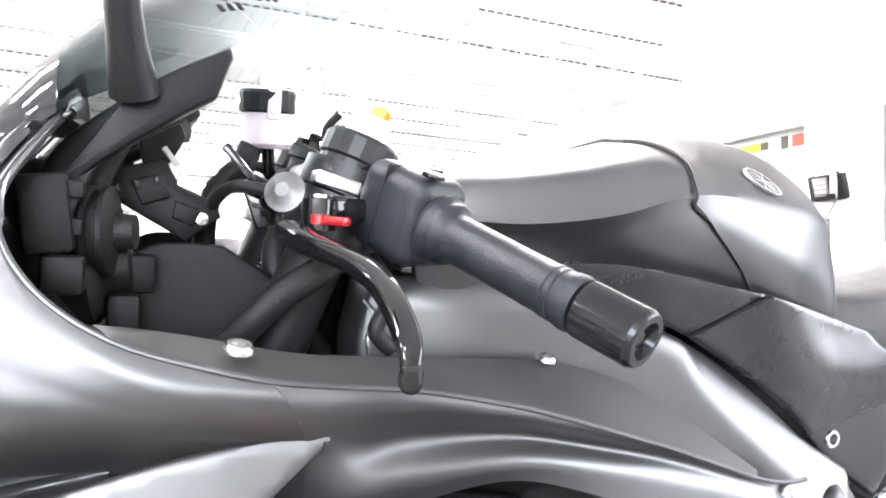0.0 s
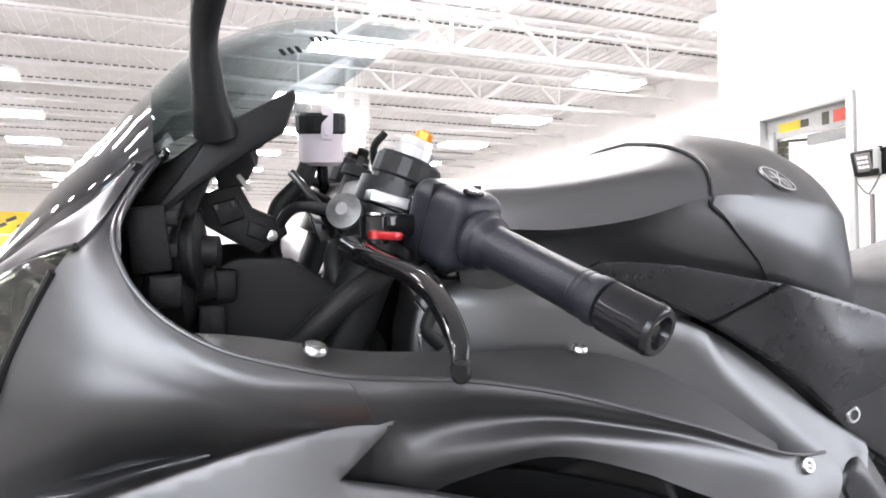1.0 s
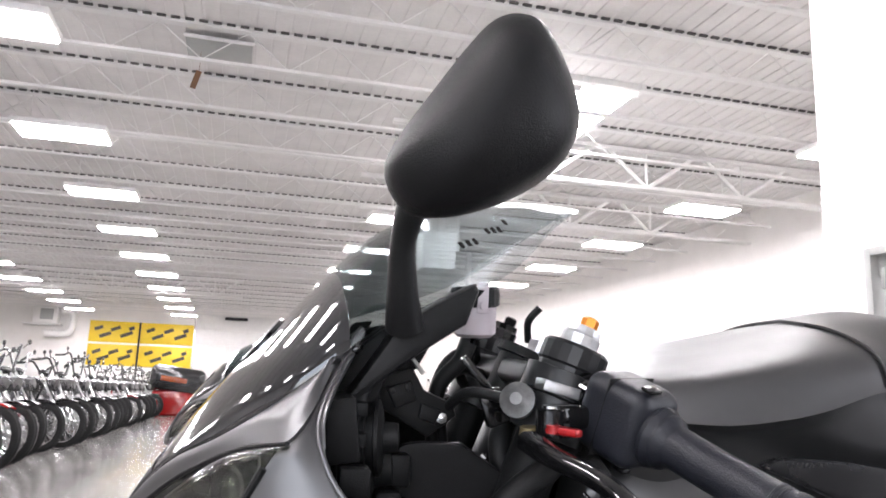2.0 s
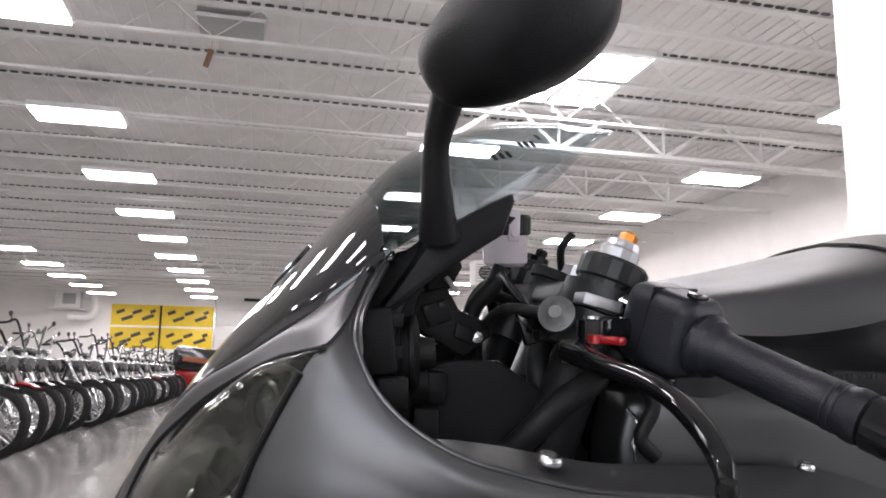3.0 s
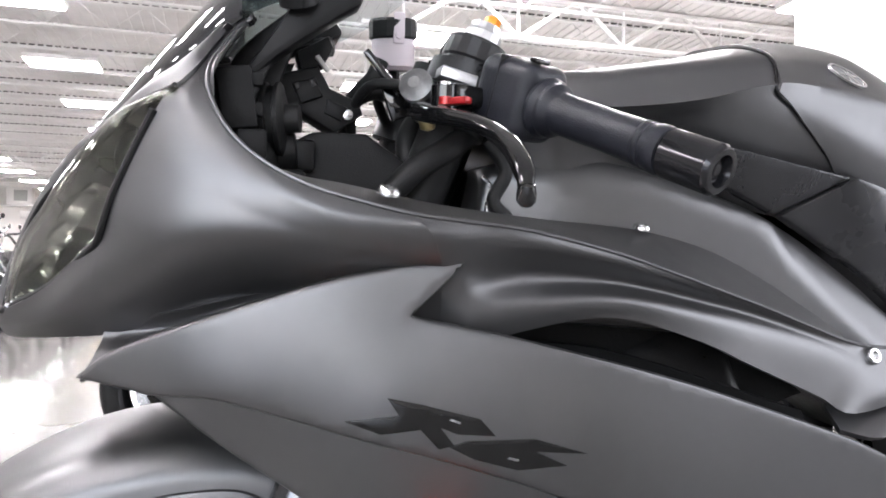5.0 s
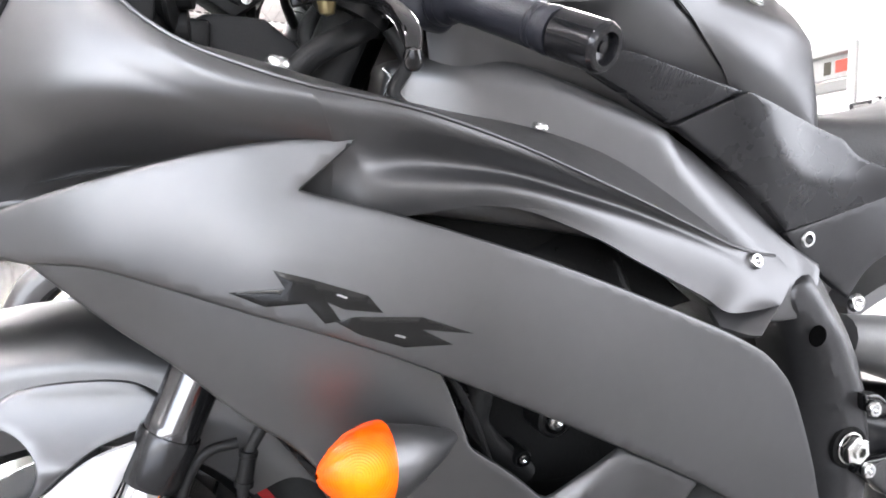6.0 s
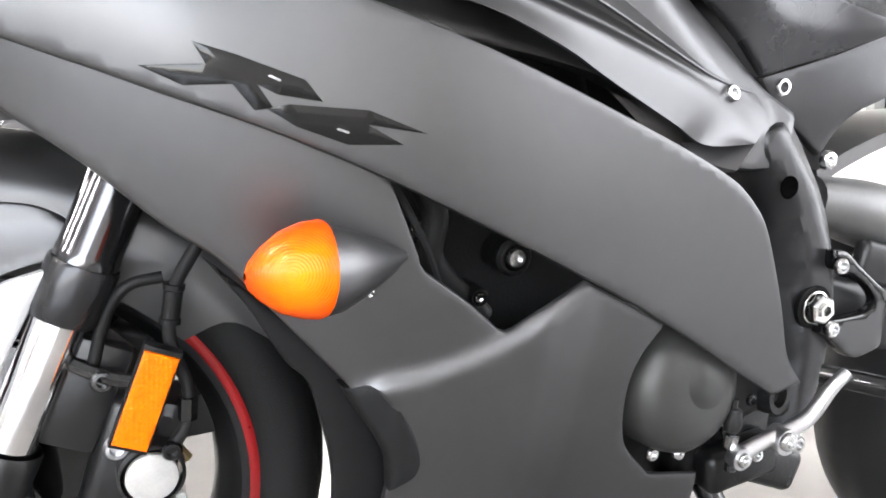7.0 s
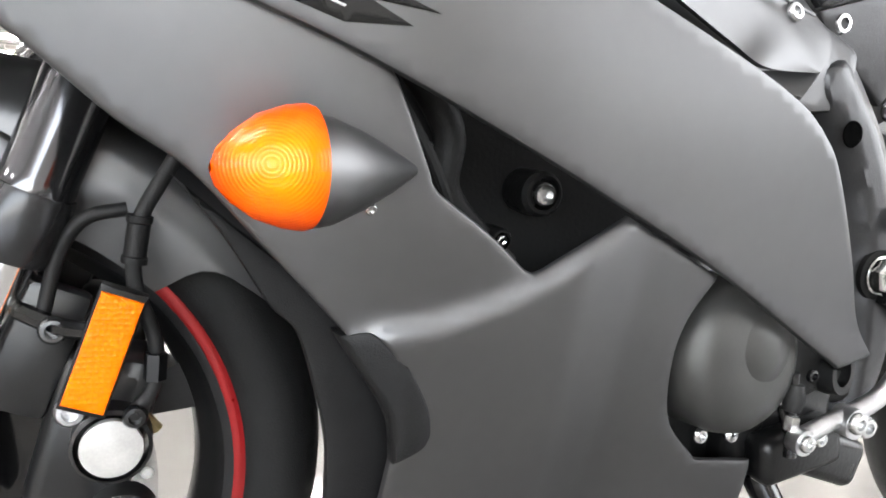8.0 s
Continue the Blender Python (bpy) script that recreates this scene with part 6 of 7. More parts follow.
# rings across the tyre: half-width, radius and the angle at which the rear edge ends, a tongue in the middle
for y, r, end in ((-0.086, 0.218, 47), (-0.092, 0.254, 44), (-0.091, 0.270, 36.5), (-0.086, 0.292, 25), (-0.060, 0.314, 19), (0.0, 0.322, 17), (0.060, 0.314, 19), (0.086, 0.292, 25), (0.091, 0.270, 36.5), (0.092, 0.254, 44), (0.086, 0.218, 47)):
    FENDER.append([(AXLE[0] + r * math.cos(radians(a)), y, AXLE[2] + r * math.sin(radians(a))) for a in (166, 145, 125, 105, 85, 66, 0.5 * (66 + end), end)])
fender = part("front_fender", loft(FENDER, 44, 34, 0.003, (0, 0, -1)), PAINT, bike, "matte grey front fender")
SILVER = material("silver paint", (0.62, 0.62, 0.63), 0.35, 0.5, 0.0, 0.05, 20.0)
for s in (-1, 1):
    flank = [(-0.052, 0.496, 1), (-0.020, 0.520), (0.055, 0.525), (0.098, 0.505, 1), (0.078, 0.487), (0.035, 0.470), (0.000, 0.440), (-0.026, 0.410, 1), (-0.012, 0.435), (-0.006, 0.460), (-0.022, 0.482)]
    part("fender_side", panel(flank, lambda x, z: 0.094 + 0.024 * min(1, max(0, (0.52 - z) / 0.06)) ** 1.5, s, 0.004, 0.006, 0.004), PAINT, fender)
    guard = [(0.076, 0.484, 1), (0.035, 0.468), (0.000, 0.438), (-0.030, 0.404, 1), (-0.022, 0.350, 1), (0.025, 0.360, 1), (0.046, 0.420)]
    part("fork_guard", panel(guard, lambda x, z: 0.124 + 0.10 * max(0, 0.44 - z), s, 0.004, 0.006, 0.004), SILVER, fender, "silver fork guard")
    caliper = part("brake_caliper", join(
        block((0.060, 0.045, 0.115), (0.128, s * 0.098, 0.318), Matrix.Rotation(radians(14), 4, "Y"), bevel=0.012, seg=3),
        block((0.030, 0.060, 0.10), (0.150, s * 0.090, 0.322), Matrix.Rotation(radians(14), 4, "Y"), bevel=0.008, seg=2),
        turned([(0.0255, 0.0), (0.0255, 0.022), (0.023, 0.024)], (0.143, s * 0.118, 0.320), (0, s, 0), 32),
        turned([(0.0235, 0.0), (0.0235, 0.022), (0.021, 0.024)], (0.150, s * 0.118, 0.262), (0, s, 0), 32),
        block((0.045, 0.020, 0.09), (0.095, s * 0.108, 0.38), Matrix.Rotation(radians(20), 4, "Y"), bevel=0.006),
    ), CALIPER, bike, "black brake caliper with white piston covers")
    for x, z, r in ((0.143, 0.320, 0.0195), (0.150, 0.262, 0.0185)):
        part("piston_cover", turned([(r, 0.020), (r, 0.0255), (r * 0.85, 0.027), (0.0, 0.027)], (x, s * 0.118, z), (0, s, 0), 32), WHITE_CAP, caliper, "white round piston cover")
    bolt((0.108, s * 0.131, 0.398), 0.009, (0, s, 0), caliper, FORK_DARK)
    bolt((0.157, s * 0.145, 0.343), 0.008, (0, s, 0), caliper, BLACK_METAL)
    bolt((0.118, s * 0.130, 0.343), 0.010, (0, s, 0), caliper, ALLOY)
    bolt((0.165, s * 0.135, 0.298), 0.004, (0, s, 0), caliper, WHITE_CAP)
    part("pad_pin", tube([(0.160, s * 0.115, 0.335), (0.172, s * 0.115, 0.32)], 0.004, 8), BRASS, caliper)
    # reflector on its bracket
    corners = [(0.1365, 0.4335), (0.1635, 0.4245), (0.1385, 0.3455), (0.1115, 0.3545)]
    rim = part("reflector", panel([(x, z, 1) for x, z in corners], lambda x, z: 0.157, s, 0.010, 0.01, 0.002), BLACK_PLASTIC, bike, "amber reflector on a black bracket")
    c0 = np.mean(corners, 0)
    face = [(*(c0 + (np.array(c) - c0) * 0.90), 1) for c in corners]
    part("reflector_face", panel(face, lambda x, z: 0.1605, s, 0.003, 0.006, 0.0015), REFLECTOR, rim, "bright amber ribbed reflector")
    part("reflector_bracket", tube([(0.135, s * 0.148, 0.40), (0.11, s * 0.13, 0.40), (0.08, s * 0.115, 0.41)], 0.006, 8), BLACK_METAL, bike)
    hose = part("brake_hose", tube([(0.200, s * 0.135, 0.55), (0.173, s * 0.135, 0.502), (0.157, s * 0.135, 0.468), (0.155, s * 0.135, 0.43), (0.168, s * 0.137, 0.392), (0.168, s * 0.140, 0.362), (0.157, s * 0.142, 0.345)], 0.0052, 12), RUBBER, bike, "black brake hose")
    part("hose_clamp", turned([(0.0052, -0.020), (0.0082, -0.020), (0.0082, -0.016), (0.0072, -0.015), (0.0072, 0.006), (0.0082, 0.007), (0.0082, 0.011), (0.0052, 0.011)], (0.1565, s * 0.135, 0.462), (0.1, 0, 1), 18), BLACK_PLASTIC, hose)
    part("hose_fitting", turned([(0.0055, 0.0), (0.0075, 0.0), (0.0075, 0.018), (0.0055, 0.019)], (0.1685, s * 0.1385, 0.365), (0.02, 0, 1), 6), BLACK_METAL, hose)
    part("brake_line", tube([(0.150, s * 0.12, 0.475), (0.125, s * 0.12, 0.468), (0.110, s * 0.118, 0.445), (0.10, s * 0.118, 0.40)], 0.0048, 10), RUBBER, bike)

# shift lever, foot peg, heel plate and rear parts on the left side
shift = part("shift_lever", join(
    tube([(0.660, -0.218, 0.316), (0.690, -0.220, 0.330), (0.715, -0.222, 0.338), (0.740, -0.224, 0.352), (0.760, -0.226, 0.380), (0.776, -0.228, 0.396)], [0.0085, 0.0075, 0.0085, 0.0080, 0.0070, 0.0065], 14),
    turned([(0.0, -0.006), (0.011, -0.006), (0.011, 0.006), (0.0, 0.006)], (0.661, -0.220, 0.316), (0, -1, 0), 20),
    turned([(0.0, -0.010), (0.013, -0.010), (0.013, 0.008), (0.0, 0.008)], (0.708, -0.224, 0.331), (0, -1, 0), 20),
), ALLOY, bike, "bright alloy shift lever")
bolt((0.661, -0.226, 0.316), 0.0075, (0, -1, 0), shift)
bolt((0.706, -0.232, 0.333), 0.0095, (0, -1, 0), shift)
bolt((0.722, -0.228, 0.327), 0.0095, (0, -1, 0), shift)
bolt((0.689, -0.214, 0.313), 0.0070, (0, -1, 0), shift)
part("shift_rod", tube([(0.664, -0.205, 0.318), (0.655, -0.20, 0.345), (0.642, -0.195, 0.40)], 0.005, 10), BLACK_METAL, bike, "black shift rod")
part("shift_joint", turned([(0.0, -0.008), (0.008, -0.008), (0.009, 0.0), (0.008, 0.008), (0.0, 0.008)], (0.650, -0.203, 0.352), (0, 0, 1), 14), ALLOY, bike)
for s in (-1, 1):
    heel = part("peg_bracket", panel([(0.806, 0.505, 1), (0.826, 0.504), (0.850, 0.488), (0.900, 0.458, 1), (0.905, 0.395, 1), (0.862, 0.384), (0.826, 0.405), (0.806, 0.415, 1), (0.812, 0.428), (0.838, 0.431), (0.872, 0.437), (0.880, 0.452), (0.845, 0.478), (0.812, 0.485)], lambda x, z: 0.166, s, 0.010, 0.008, 0.003), BLACK_METAL, bike, "black foot peg bracket")
    bolt((0.815, s * 0.168, 0.4895), 0.009, (0, s, 0), heel)
    bolt((0.818, s * 0.168, 0.4205), 0.009, (0, s, 0), heel)
    peg = part("foot_peg", tube([(0.775, s * 0.20, 0.385), (0.800, s * 0.24, 0.386), (0.822, s * 0.285, 0.388)], [0.010, 0.011, 0.011], 14), BLACK_METAL, bike, "black knurled foot peg")
# filler block added so the gap between trim and spar looks dark
part("frame_filler", block((0.30, 0.16, 0.16), (0.70, 0, 0.66), Matrix.Rotation(radians(35), 4, "Y"), bevel=0.02), BLACK_PLASTIC, bike, "black block added to keep the gap under the seat dark")
part("swingarm", join(block((0.56, 0.045, 0.075), (1.07, -0.12, 0.40), Matrix.Rotation(radians(8), 4, "Y"), bevel=0.015, seg=3), block((0.56, 0.045, 0.075), (1.07, 0.12, 0.40), Matrix.Rotation(radians(8), 4, "Y"), bevel=0.015, seg=3), block((0.10, 0.24, 0.10), (0.84, 0, 0.44), bevel=0.02, seg=3)), BLACK_SATIN, bike, "black swingarm")
part("lower_guard", join(block((0.16, 0.05, 0.05), (0.74, -0.14, 0.275), Matrix.Rotation(radians(18), 4, "Y"), bevel=0.012, seg=3), block((0.12, 0.05, 0.10), (0.69, -0.15, 0.31), bevel=0.012, seg=3)), ENGINE_BLACK, bike)
part("sprocket_cover", join(block((0.11, 0.05, 0.13), (0.69, -0.155, 0.385), Matrix.Rotation(radians(-20), 4, "Y"), bevel=0.025, seg=4)), BLACK_PLASTIC, bike, "black sprocket cover")
rear = part("rear_wheel", turned([(0.222, -0.075), (0.20, -0.06), (0.19, 0), (0.20, 0.06), (0.222, 0.075)], (1.395, 0, 0.265), (0, 1, 0), 72), BLACK_SATIN, bike, "black cast rear wheel")
part("tyre", turned([tuple(q) for q in spline([(0.216, -0.07), (0.235, -0.088), (0.262, -0.09), (0.29, -0.07), (0.308, -0.03), (0.31, 0.0), (0.308, 0.03), (0.29, 0.07), (0.262, 0.09), (0.235, 0.088), (0.216, 0.07)], 30)], (1.395, 0, 0.265), (0, 1, 0), 80), RUBBER, rear, "black sport tyre")
for k in range(5):
    a = radians(72 * k)
    part("spoke", tube([(1.395, 0, 0.265), (1.395 + 0.2 * math.cos(a), 0, 0.265 + 0.2 * math.sin(a))], [0.03, 0.014], 8), BLACK_SATIN, rear)
part("shock", tube([(0.86, 0, 0.40), (0.80, 0, 0.62)], 0.035, 16), BLACK_METAL, bike)
part("exhaust", loft([[(0.76, 0.06, 0.20), (0.76, 0.14, 0.17), (0.76, 0.20, 0.22)], [(0.90, 0.06, 0.24), (0.90, 0.14, 0.20), (0.90, 0.20, 0.26)], [(1.05, 0.08, 0.30), (1.05, 0.14, 0.27), (1.05, 0.19, 0.32)]], 12, 12, 0.05, (0, 0, 1)), ALLOY, bike, "alloy exhaust silencer")
part("side_stand", tube([(0.68, -0.16, 0.26), (0.74, -0.22, 0.12), (0.775, -0.275, -0.010)], [0.014, 0.011, 0.010], 12), BLACK_METAL, bike, "black side stand")
part("side_stand_foot", block((0.05, 0.04, 0.008), (0.778, -0.278, -0.0155), Matrix.Rotation(radians(-5.3), 4, "X"), bevel=0.002), BLACK_METAL, bike)
part("breather_hose", join(turned([(0.013, -0.012), (0.020, -0.012), (0.0215, 0.0), (0.020, 0.012), (0.013, 0.012)], (0.736, -0.176, 0.358), (0.25, -1, 0.1), 24), tube([(0.736, -0.165, 0.358), (0.752, -0.14, 0.335), (0.80, -0.13, 0.325)], 0.018, 14)), RUBBER, bike, "black rubber breather hose")
link = part("shift_link", tube([(0.652, -0.212, 0.372), (0.656, -0.212, 0.335), (0.659, -0.214, 0.300)], [0.0045, 0.004, 0.0055], 10), BLACK_METAL, bike, "black shift linkage")
part("link_nut", turned([(0.0, -0.006), (0.0065, -0.006), (0.0065, 0.006), (0.0, 0.006)], (0.6565, -0.213, 0.329), (0.05, 0, 1), 6), STEEL, link, angle=15)
part("link_boot", turned([(0.0, -0.014), (0.008, -0.012), (0.010, 0.0), (0.007, 0.010), (0.0, 0.012)], (0.6545, -0.212, 0.352), (0.05, 0, 1), 14), RUBBER, link)
part("stand_bracket", block((0.09, 0.03, 0.045), (0.695, -0.185, 0.292), Matrix.Rotation(radians(-12), 4, "Y"), bevel=0.010, seg=3), ENGINE_BLACK, bike, "black side stand bracket")
for x, z in ((0.677, 0.345), (0.69, 0.362), (0.716, 0.372)):
    bolt((x, -0.196, z), 0.006, (0, -1, 0), mat=BLACK_METAL)
part("clamp_ring", turned([(0.0020, 0.0), (0.0065, 0.0), (0.0065, 0.004), (0.0020, 0.006)], (0.600, -0.204, 0.3205), (0, -1, 0.2), 18), STEEL, bike)
LIGHT_GREY = material("satin grey swingarm paint", (0.16, 0.16, 0.16), 0.38, 0.7, 0.0, 0.08, 25.0, 0.1, 800.0)
for s in (-1, 1):
    part("swingarm_brace", tube([(0.845, s * 0.085, 0.548), (0.93, s * 0.09, 0.535), (1.06, s * 0.10, 0.505), (1.25, s * 0.11, 0.44)], [0.030, 0.040, 0.042, 0.034], 16), LIGHT_GREY, bike, "satin grey swingarm brace")
part("rear_hugger", loft([[(0.865, -0.075, 0.582), (0.92, -0.075, 0.612), (1.00, -0.07, 0.640), (1.10, -0.07, 0.655)], [(0.865, 0.0, 0.592), (0.92, 0.0, 0.625), (1.00, 0.0, 0.655), (1.10, 0.0, 0.67)], [(0.865, 0.075, 0.582), (0.92, 0.075, 0.612), (1.00, 0.07, 0.640), (1.10, 0.07, 0.655)]], 18, 12, 0.02, (0, 0, -1)), LIGHT_GREY, bike, "satin grey rear hugger")
part("chain_guard", block((0.20, 0.02, 0.05), (0.99, -0.125, 0.470), Matrix.Rotation(radians(10), 4, "Y"), bevel=0.008, seg=3), BLACK_SATIN, bike, "black chain guard")

part("swingarm_cover", block((0.16, 0.05, 0.20), (0.815, -0.075, 0.36), bevel=0.02, seg=3), ENGINE_BLACK, bike, "black cover behind the foot peg")
# small bright studs inside the lower edge of the lamp
for x, z in ((-0.117, 0.686), (-0.113, 0.689), (-0.110, 0.692), (-0.107, 0.6945)):
    for s in (-1, 1):
        part("lamp_stud", turned([(0.0, -0.0022), (0.0016, -0.0016), (0.0022, 0.0), (0.0016, 0.0016), (0.0, 0.0022)], (x, s * 0.0975, z), (0, s, 0.3), 10), CHROME, bike)
# a small scratch in the lower fairing's paint
part("scratch", tube([(0.3765, -0.2385, 0.4365), (0.3785, -0.2385, 0.4345), (0.3795, -0.2385, 0.4310)], 0.0007, 6), WHITE_CAP, lower_panel, "small pale scratch")

# a second machine of the same kind stands beyond the first one
neighbour = copy_thing(bike, TURN @ pose(-0.2, 2.3, 0) @ pose(0, 0, 0, LEAN))
for extra in [o for o in neighbour.children_recursive if o.name.startswith(("rim_stripe", "mirror"))]:
    bpy.data.objects.remove(extra)
tagged(neighbour, "second grey sport motorcycle parked beyond the first one", "motorcycle")


# ---- things in the hall ----
CRUISER_BLACK = material("cruiser black", (0.015, 0.015, 0.016), 0.12, 0.0, 0.6, 0.2, 10.0)
CRUISER_RED = material("cruiser red", (0.25, 0.01, 0.01), 0.15, 0.0, 0.6, 0.1, 10.0)
CRUISER_ORANGE = material("cruiser orange", (0.22, 0.045, 0.012), 0.2, 0.0, 0.5, 0.1, 10.0)
CRUISER_SILVER = material("cruiser silver", (0.22, 0.22, 0.235), 0.25, 0.7, 0.4, 0.1, 10.0)


DULL_CHROME = material("weathered chrome", (0.72, 0.72, 0.73), 0.12, 1.0, 0.0, 0.1, 20.0)


def road_wheel(parent, x, r, width, spokes, cast):
    w = part("front_wheel" if x > 0.5 else "rear_wheel", turned([(r * 0.72, -width * 0.36), (r * 0.78, -width * 0.40), (r * 0.74, 0), (r * 0.78, width * 0.40), (r * 0.72, width * 0.36)], (x, 0, r), (0, 1, 0), 36), DULL_CHROME, parent, "chrome rim")
    prof = [(r * 0.74, -width * 0.42), (r * 0.84, -width * 0.5), (r * 0.95, -width * 0.36), (r, 0), (r * 0.95, width * 0.36), (r * 0.84, width * 0.5), (r * 0.74, width * 0.42)]
    part("tyre", turned(prof, (x, 0, r), (0, 1, 0), 40), RUBBER, w, "black tyre")
    part("hub", turned([(0, -0.07), (0.035, -0.07), (0.045, -0.03), (0.045, 0.03), (0.035, 0.07), (0, 0.07)], (x, 0, r), (0, 1, 0), 16), DULL_CHROME, w)
    rods = []
    for k in range(spokes):
        a = 2 * math.pi * k / spokes
        s = 0.03 if k % 2 else -0.03
        if cast:
            s = 0
        rods.append(tube([(x, s, r), (x + r * 0.75 * math.cos(a), 0, r + r * 0.75 * math.sin(a))], 0.014 if cast else 0.0035, 5, 2))
    part("spoke", join(*rods), DULL_CHROME, w, smooth=False)
    part("brake_disc", turned([(0.13, -0.055), (0.13, -0.05), (0.07, -0.05), (0.07, -0.055), (0.13, -0.055)], (x, 0, r), (0, 1, 0), 28), STEEL, w)


def cruiser(paint, colour, bars, cast, fender_paint=None, bar_finish=None):
    """A chrome-laden cruiser; x runs to its front wheel, the ground is z = 0."""
    ob = thing("cruiser_motorcycle", pose(0, 0, 0), f"parked {colour} cruiser motorcycle with chrome fork and wheels", "motorcycle", "parked cruisers in a row")
    bar_finish = bar_finish or CRUISER_BLACK
    part("instrument", block((0.10, 0.16, 0.08), (1.20, 0, 1.05), Matrix.Rotation(radians(-30), 4, "Y"), bevel=0.03, seg=3), CRUISER_BLACK, ob)
    road_wheel(ob, 1.62, 0.335, 0.09, 5 if cast else 28, cast)
    road_wheel(ob, 0.0, 0.32, 0.17, 5 if cast else 28, cast)
    for s in (-1, 1):
        part("fork_tube", tube([(1.62, s * 0.09, 0.335), (1.22, s * 0.09, 1.02)], [0.026, 0.024], 12, 4), DULL_CHROME, ob)
        part("mirror", join(tube([(1.14, s * 0.32, 1.02 + bars), (1.16, s * 0.38, 1.09 + bars)], 0.008, 6), moved(turned([(0, -0.012), (0.032, -0.01), (0.035, 0.0), (0, 0.004)], (0, 0, 0), (-1, 0, 0), 16), Matrix.Translation((1.16, s * 0.39, 1.11 + bars)))), CRUISER_BLACK, ob)
        part("grip", tube([(1.08, s * 0.32, 1.01 + bars), (0.98, s * 0.42, 0.99 + bars)], 0.017, 10), RUBBER, ob)
        part("turn_signal", turned([(0, -0.03), (0.03, -0.02), (0.035, 0.01), (0, 0.015)], (1.30, s * 0.17, 0.93), (-1, 0, 0), 14), DULL_CHROME, ob)
        part("exhaust", tube([(0.70, s * 0.12, 0.42), (0.85, s * 0.17, 0.30), (0.5, s * 0.19, 0.24), (-0.25, s * 0.20, 0.27)], [0.022, 0.024, 0.03, 0.042], 12), DULL_CHROME, ob)
    part("fork_bridge", block((0.06, 0.26, 0.03), (1.26, 0, 0.96), Matrix.Rotation(radians(-30), 4, "Y"), bevel=0.008), DULL_CHROME, ob)
    part("handlebar", tube([(1.08, -0.33, 1.01 + bars), (1.16, -0.25, 1.03 + bars), (1.22, -0.09, 1.02), (1.22, 0.09, 1.02), (1.16, 0.25, 1.03 + bars), (1.08, 0.33, 1.01 + bars)], 0.016, 10), bar_finish, ob)
    part("headlight", turned([(0, -0.12), (0.05, -0.11), (0.085, -0.06), (0.092, 0.0), (0.092, 0.02), (0.085, 0.03), (0, 0.035)], (1.40, 0, 0.88), (1, 0, 0), 24), CRUISER_BLACK, ob)
    arc = [[(1.62 + 0.365 * math.cos(radians(a)) * k, y, 0.335 + 0.365 * math.sin(radians(a)) * k) for a in (62, 80, 100, 120, 140, 160)] for y, k in ((-0.06, 0.93), (-0.055, 0.985), (0, 1.0), (0.055, 0.985), (0.06, 0.93))]
    part("front_fender", loft(arc, 20, 12, 0.004, (0, 0, -1)), fender_paint or paint, ob)
    arc = [[(0.36 * math.cos(radians(a)) * k, y, 0.32 + 0.36 * math.sin(radians(a)) * k) for a in (15, 50, 90, 130, 165, 185)] for y, k in ((-0.12, 0.86), (-0.10, 0.98), (0, 1.02), (0.10, 0.98), (0.12, 0.86))]
    part("rear_fender", loft(arc, 20, 12, 0.004, (0, 0, -1)), paint, ob)
    rows = []
    for x, r, h in ((0.52, 0.02, 0.80), (0.60, 0.11, 0.82), (0.78, 0.15, 0.86), (0.98, 0.14, 0.90), (1.12, 0.08, 0.93), (1.17, 0.02, 0.94)):
        rows.append([(x, r * math.cos(a), h + r * 0.75 * math.sin(a)) for a in np.linspace(0, 2 * math.pi, 20, endpoint=False)])
    part("fuel_tank", skin(rows, closed_v=True, cap=True), paint, ob)
    part("seat", loft([[(-0.28, 0, 0.80), (-0.05, 0, 0.74), (0.25, 0, 0.70), (0.52, 0, 0.80)], [(-0.28, -0.12, 0.77), (-0.05, -0.15, 0.70), (0.25, -0.16, 0.66), (0.52, -0.08, 0.77)]], 16, 8, 0.05, (0, 0, -1)), SEAT_VINYL, ob)
    part("seat_half", loft([[(-0.28, 0, 0.80), (-0.05, 0, 0.74), (0.25, 0, 0.70), (0.52, 0, 0.80)], [(-0.28, 0.12, 0.77), (-0.05, 0.15, 0.70), (0.25, 0.16, 0.66), (0.52, 0.08, 0.77)]], 16, 8, 0.05, (0, 0, -1)), SEAT_VINYL, ob)
    for a in (-0.35, 0.35):
        part("cylinder", moved(turned([(0.075, 0.0), (0.075, 0.03), (0.088, 0.035), (0.075, 0.05), (0.088, 0.065), (0.075, 0.08), (0.088, 0.095), (0.075, 0.11), (0.088, 0.125), (0.08, 0.18), (0.05, 0.21), (0, 0.21)], (0, 0, 0), (0, 0, 1), 18), Matrix.Translation((0.68 + a * 0.15, 0, 0.42)) @ Matrix.Rotation(a, 4, "Y")), DULL_CHROME, ob)
    part("crankcase", block((0.55, 0.26, 0.22), (0.62, 0, 0.34), bevel=0.05, seg=3), DULL_CHROME, ob)
    part("frame_tube", tube([(1.24, 0, 0.95), (1.12, 0.0, 0.55), (0.95, 0, 0.24), (0.3, 0, 0.22), (0.0, 0.0, 0.32)], 0.022, 10), paint, ob)
    part("air_filter", turned([(0, 0.17), (0.07, 0.17), (0.085, 0.155), (0.085, 0.12), (0, 0.12)], (0.70, 0, 0.60), (0, -1, 0), 24), DULL_CHROME, ob)
    return ob


GZ = FLOOR_Z
HEAD = -20
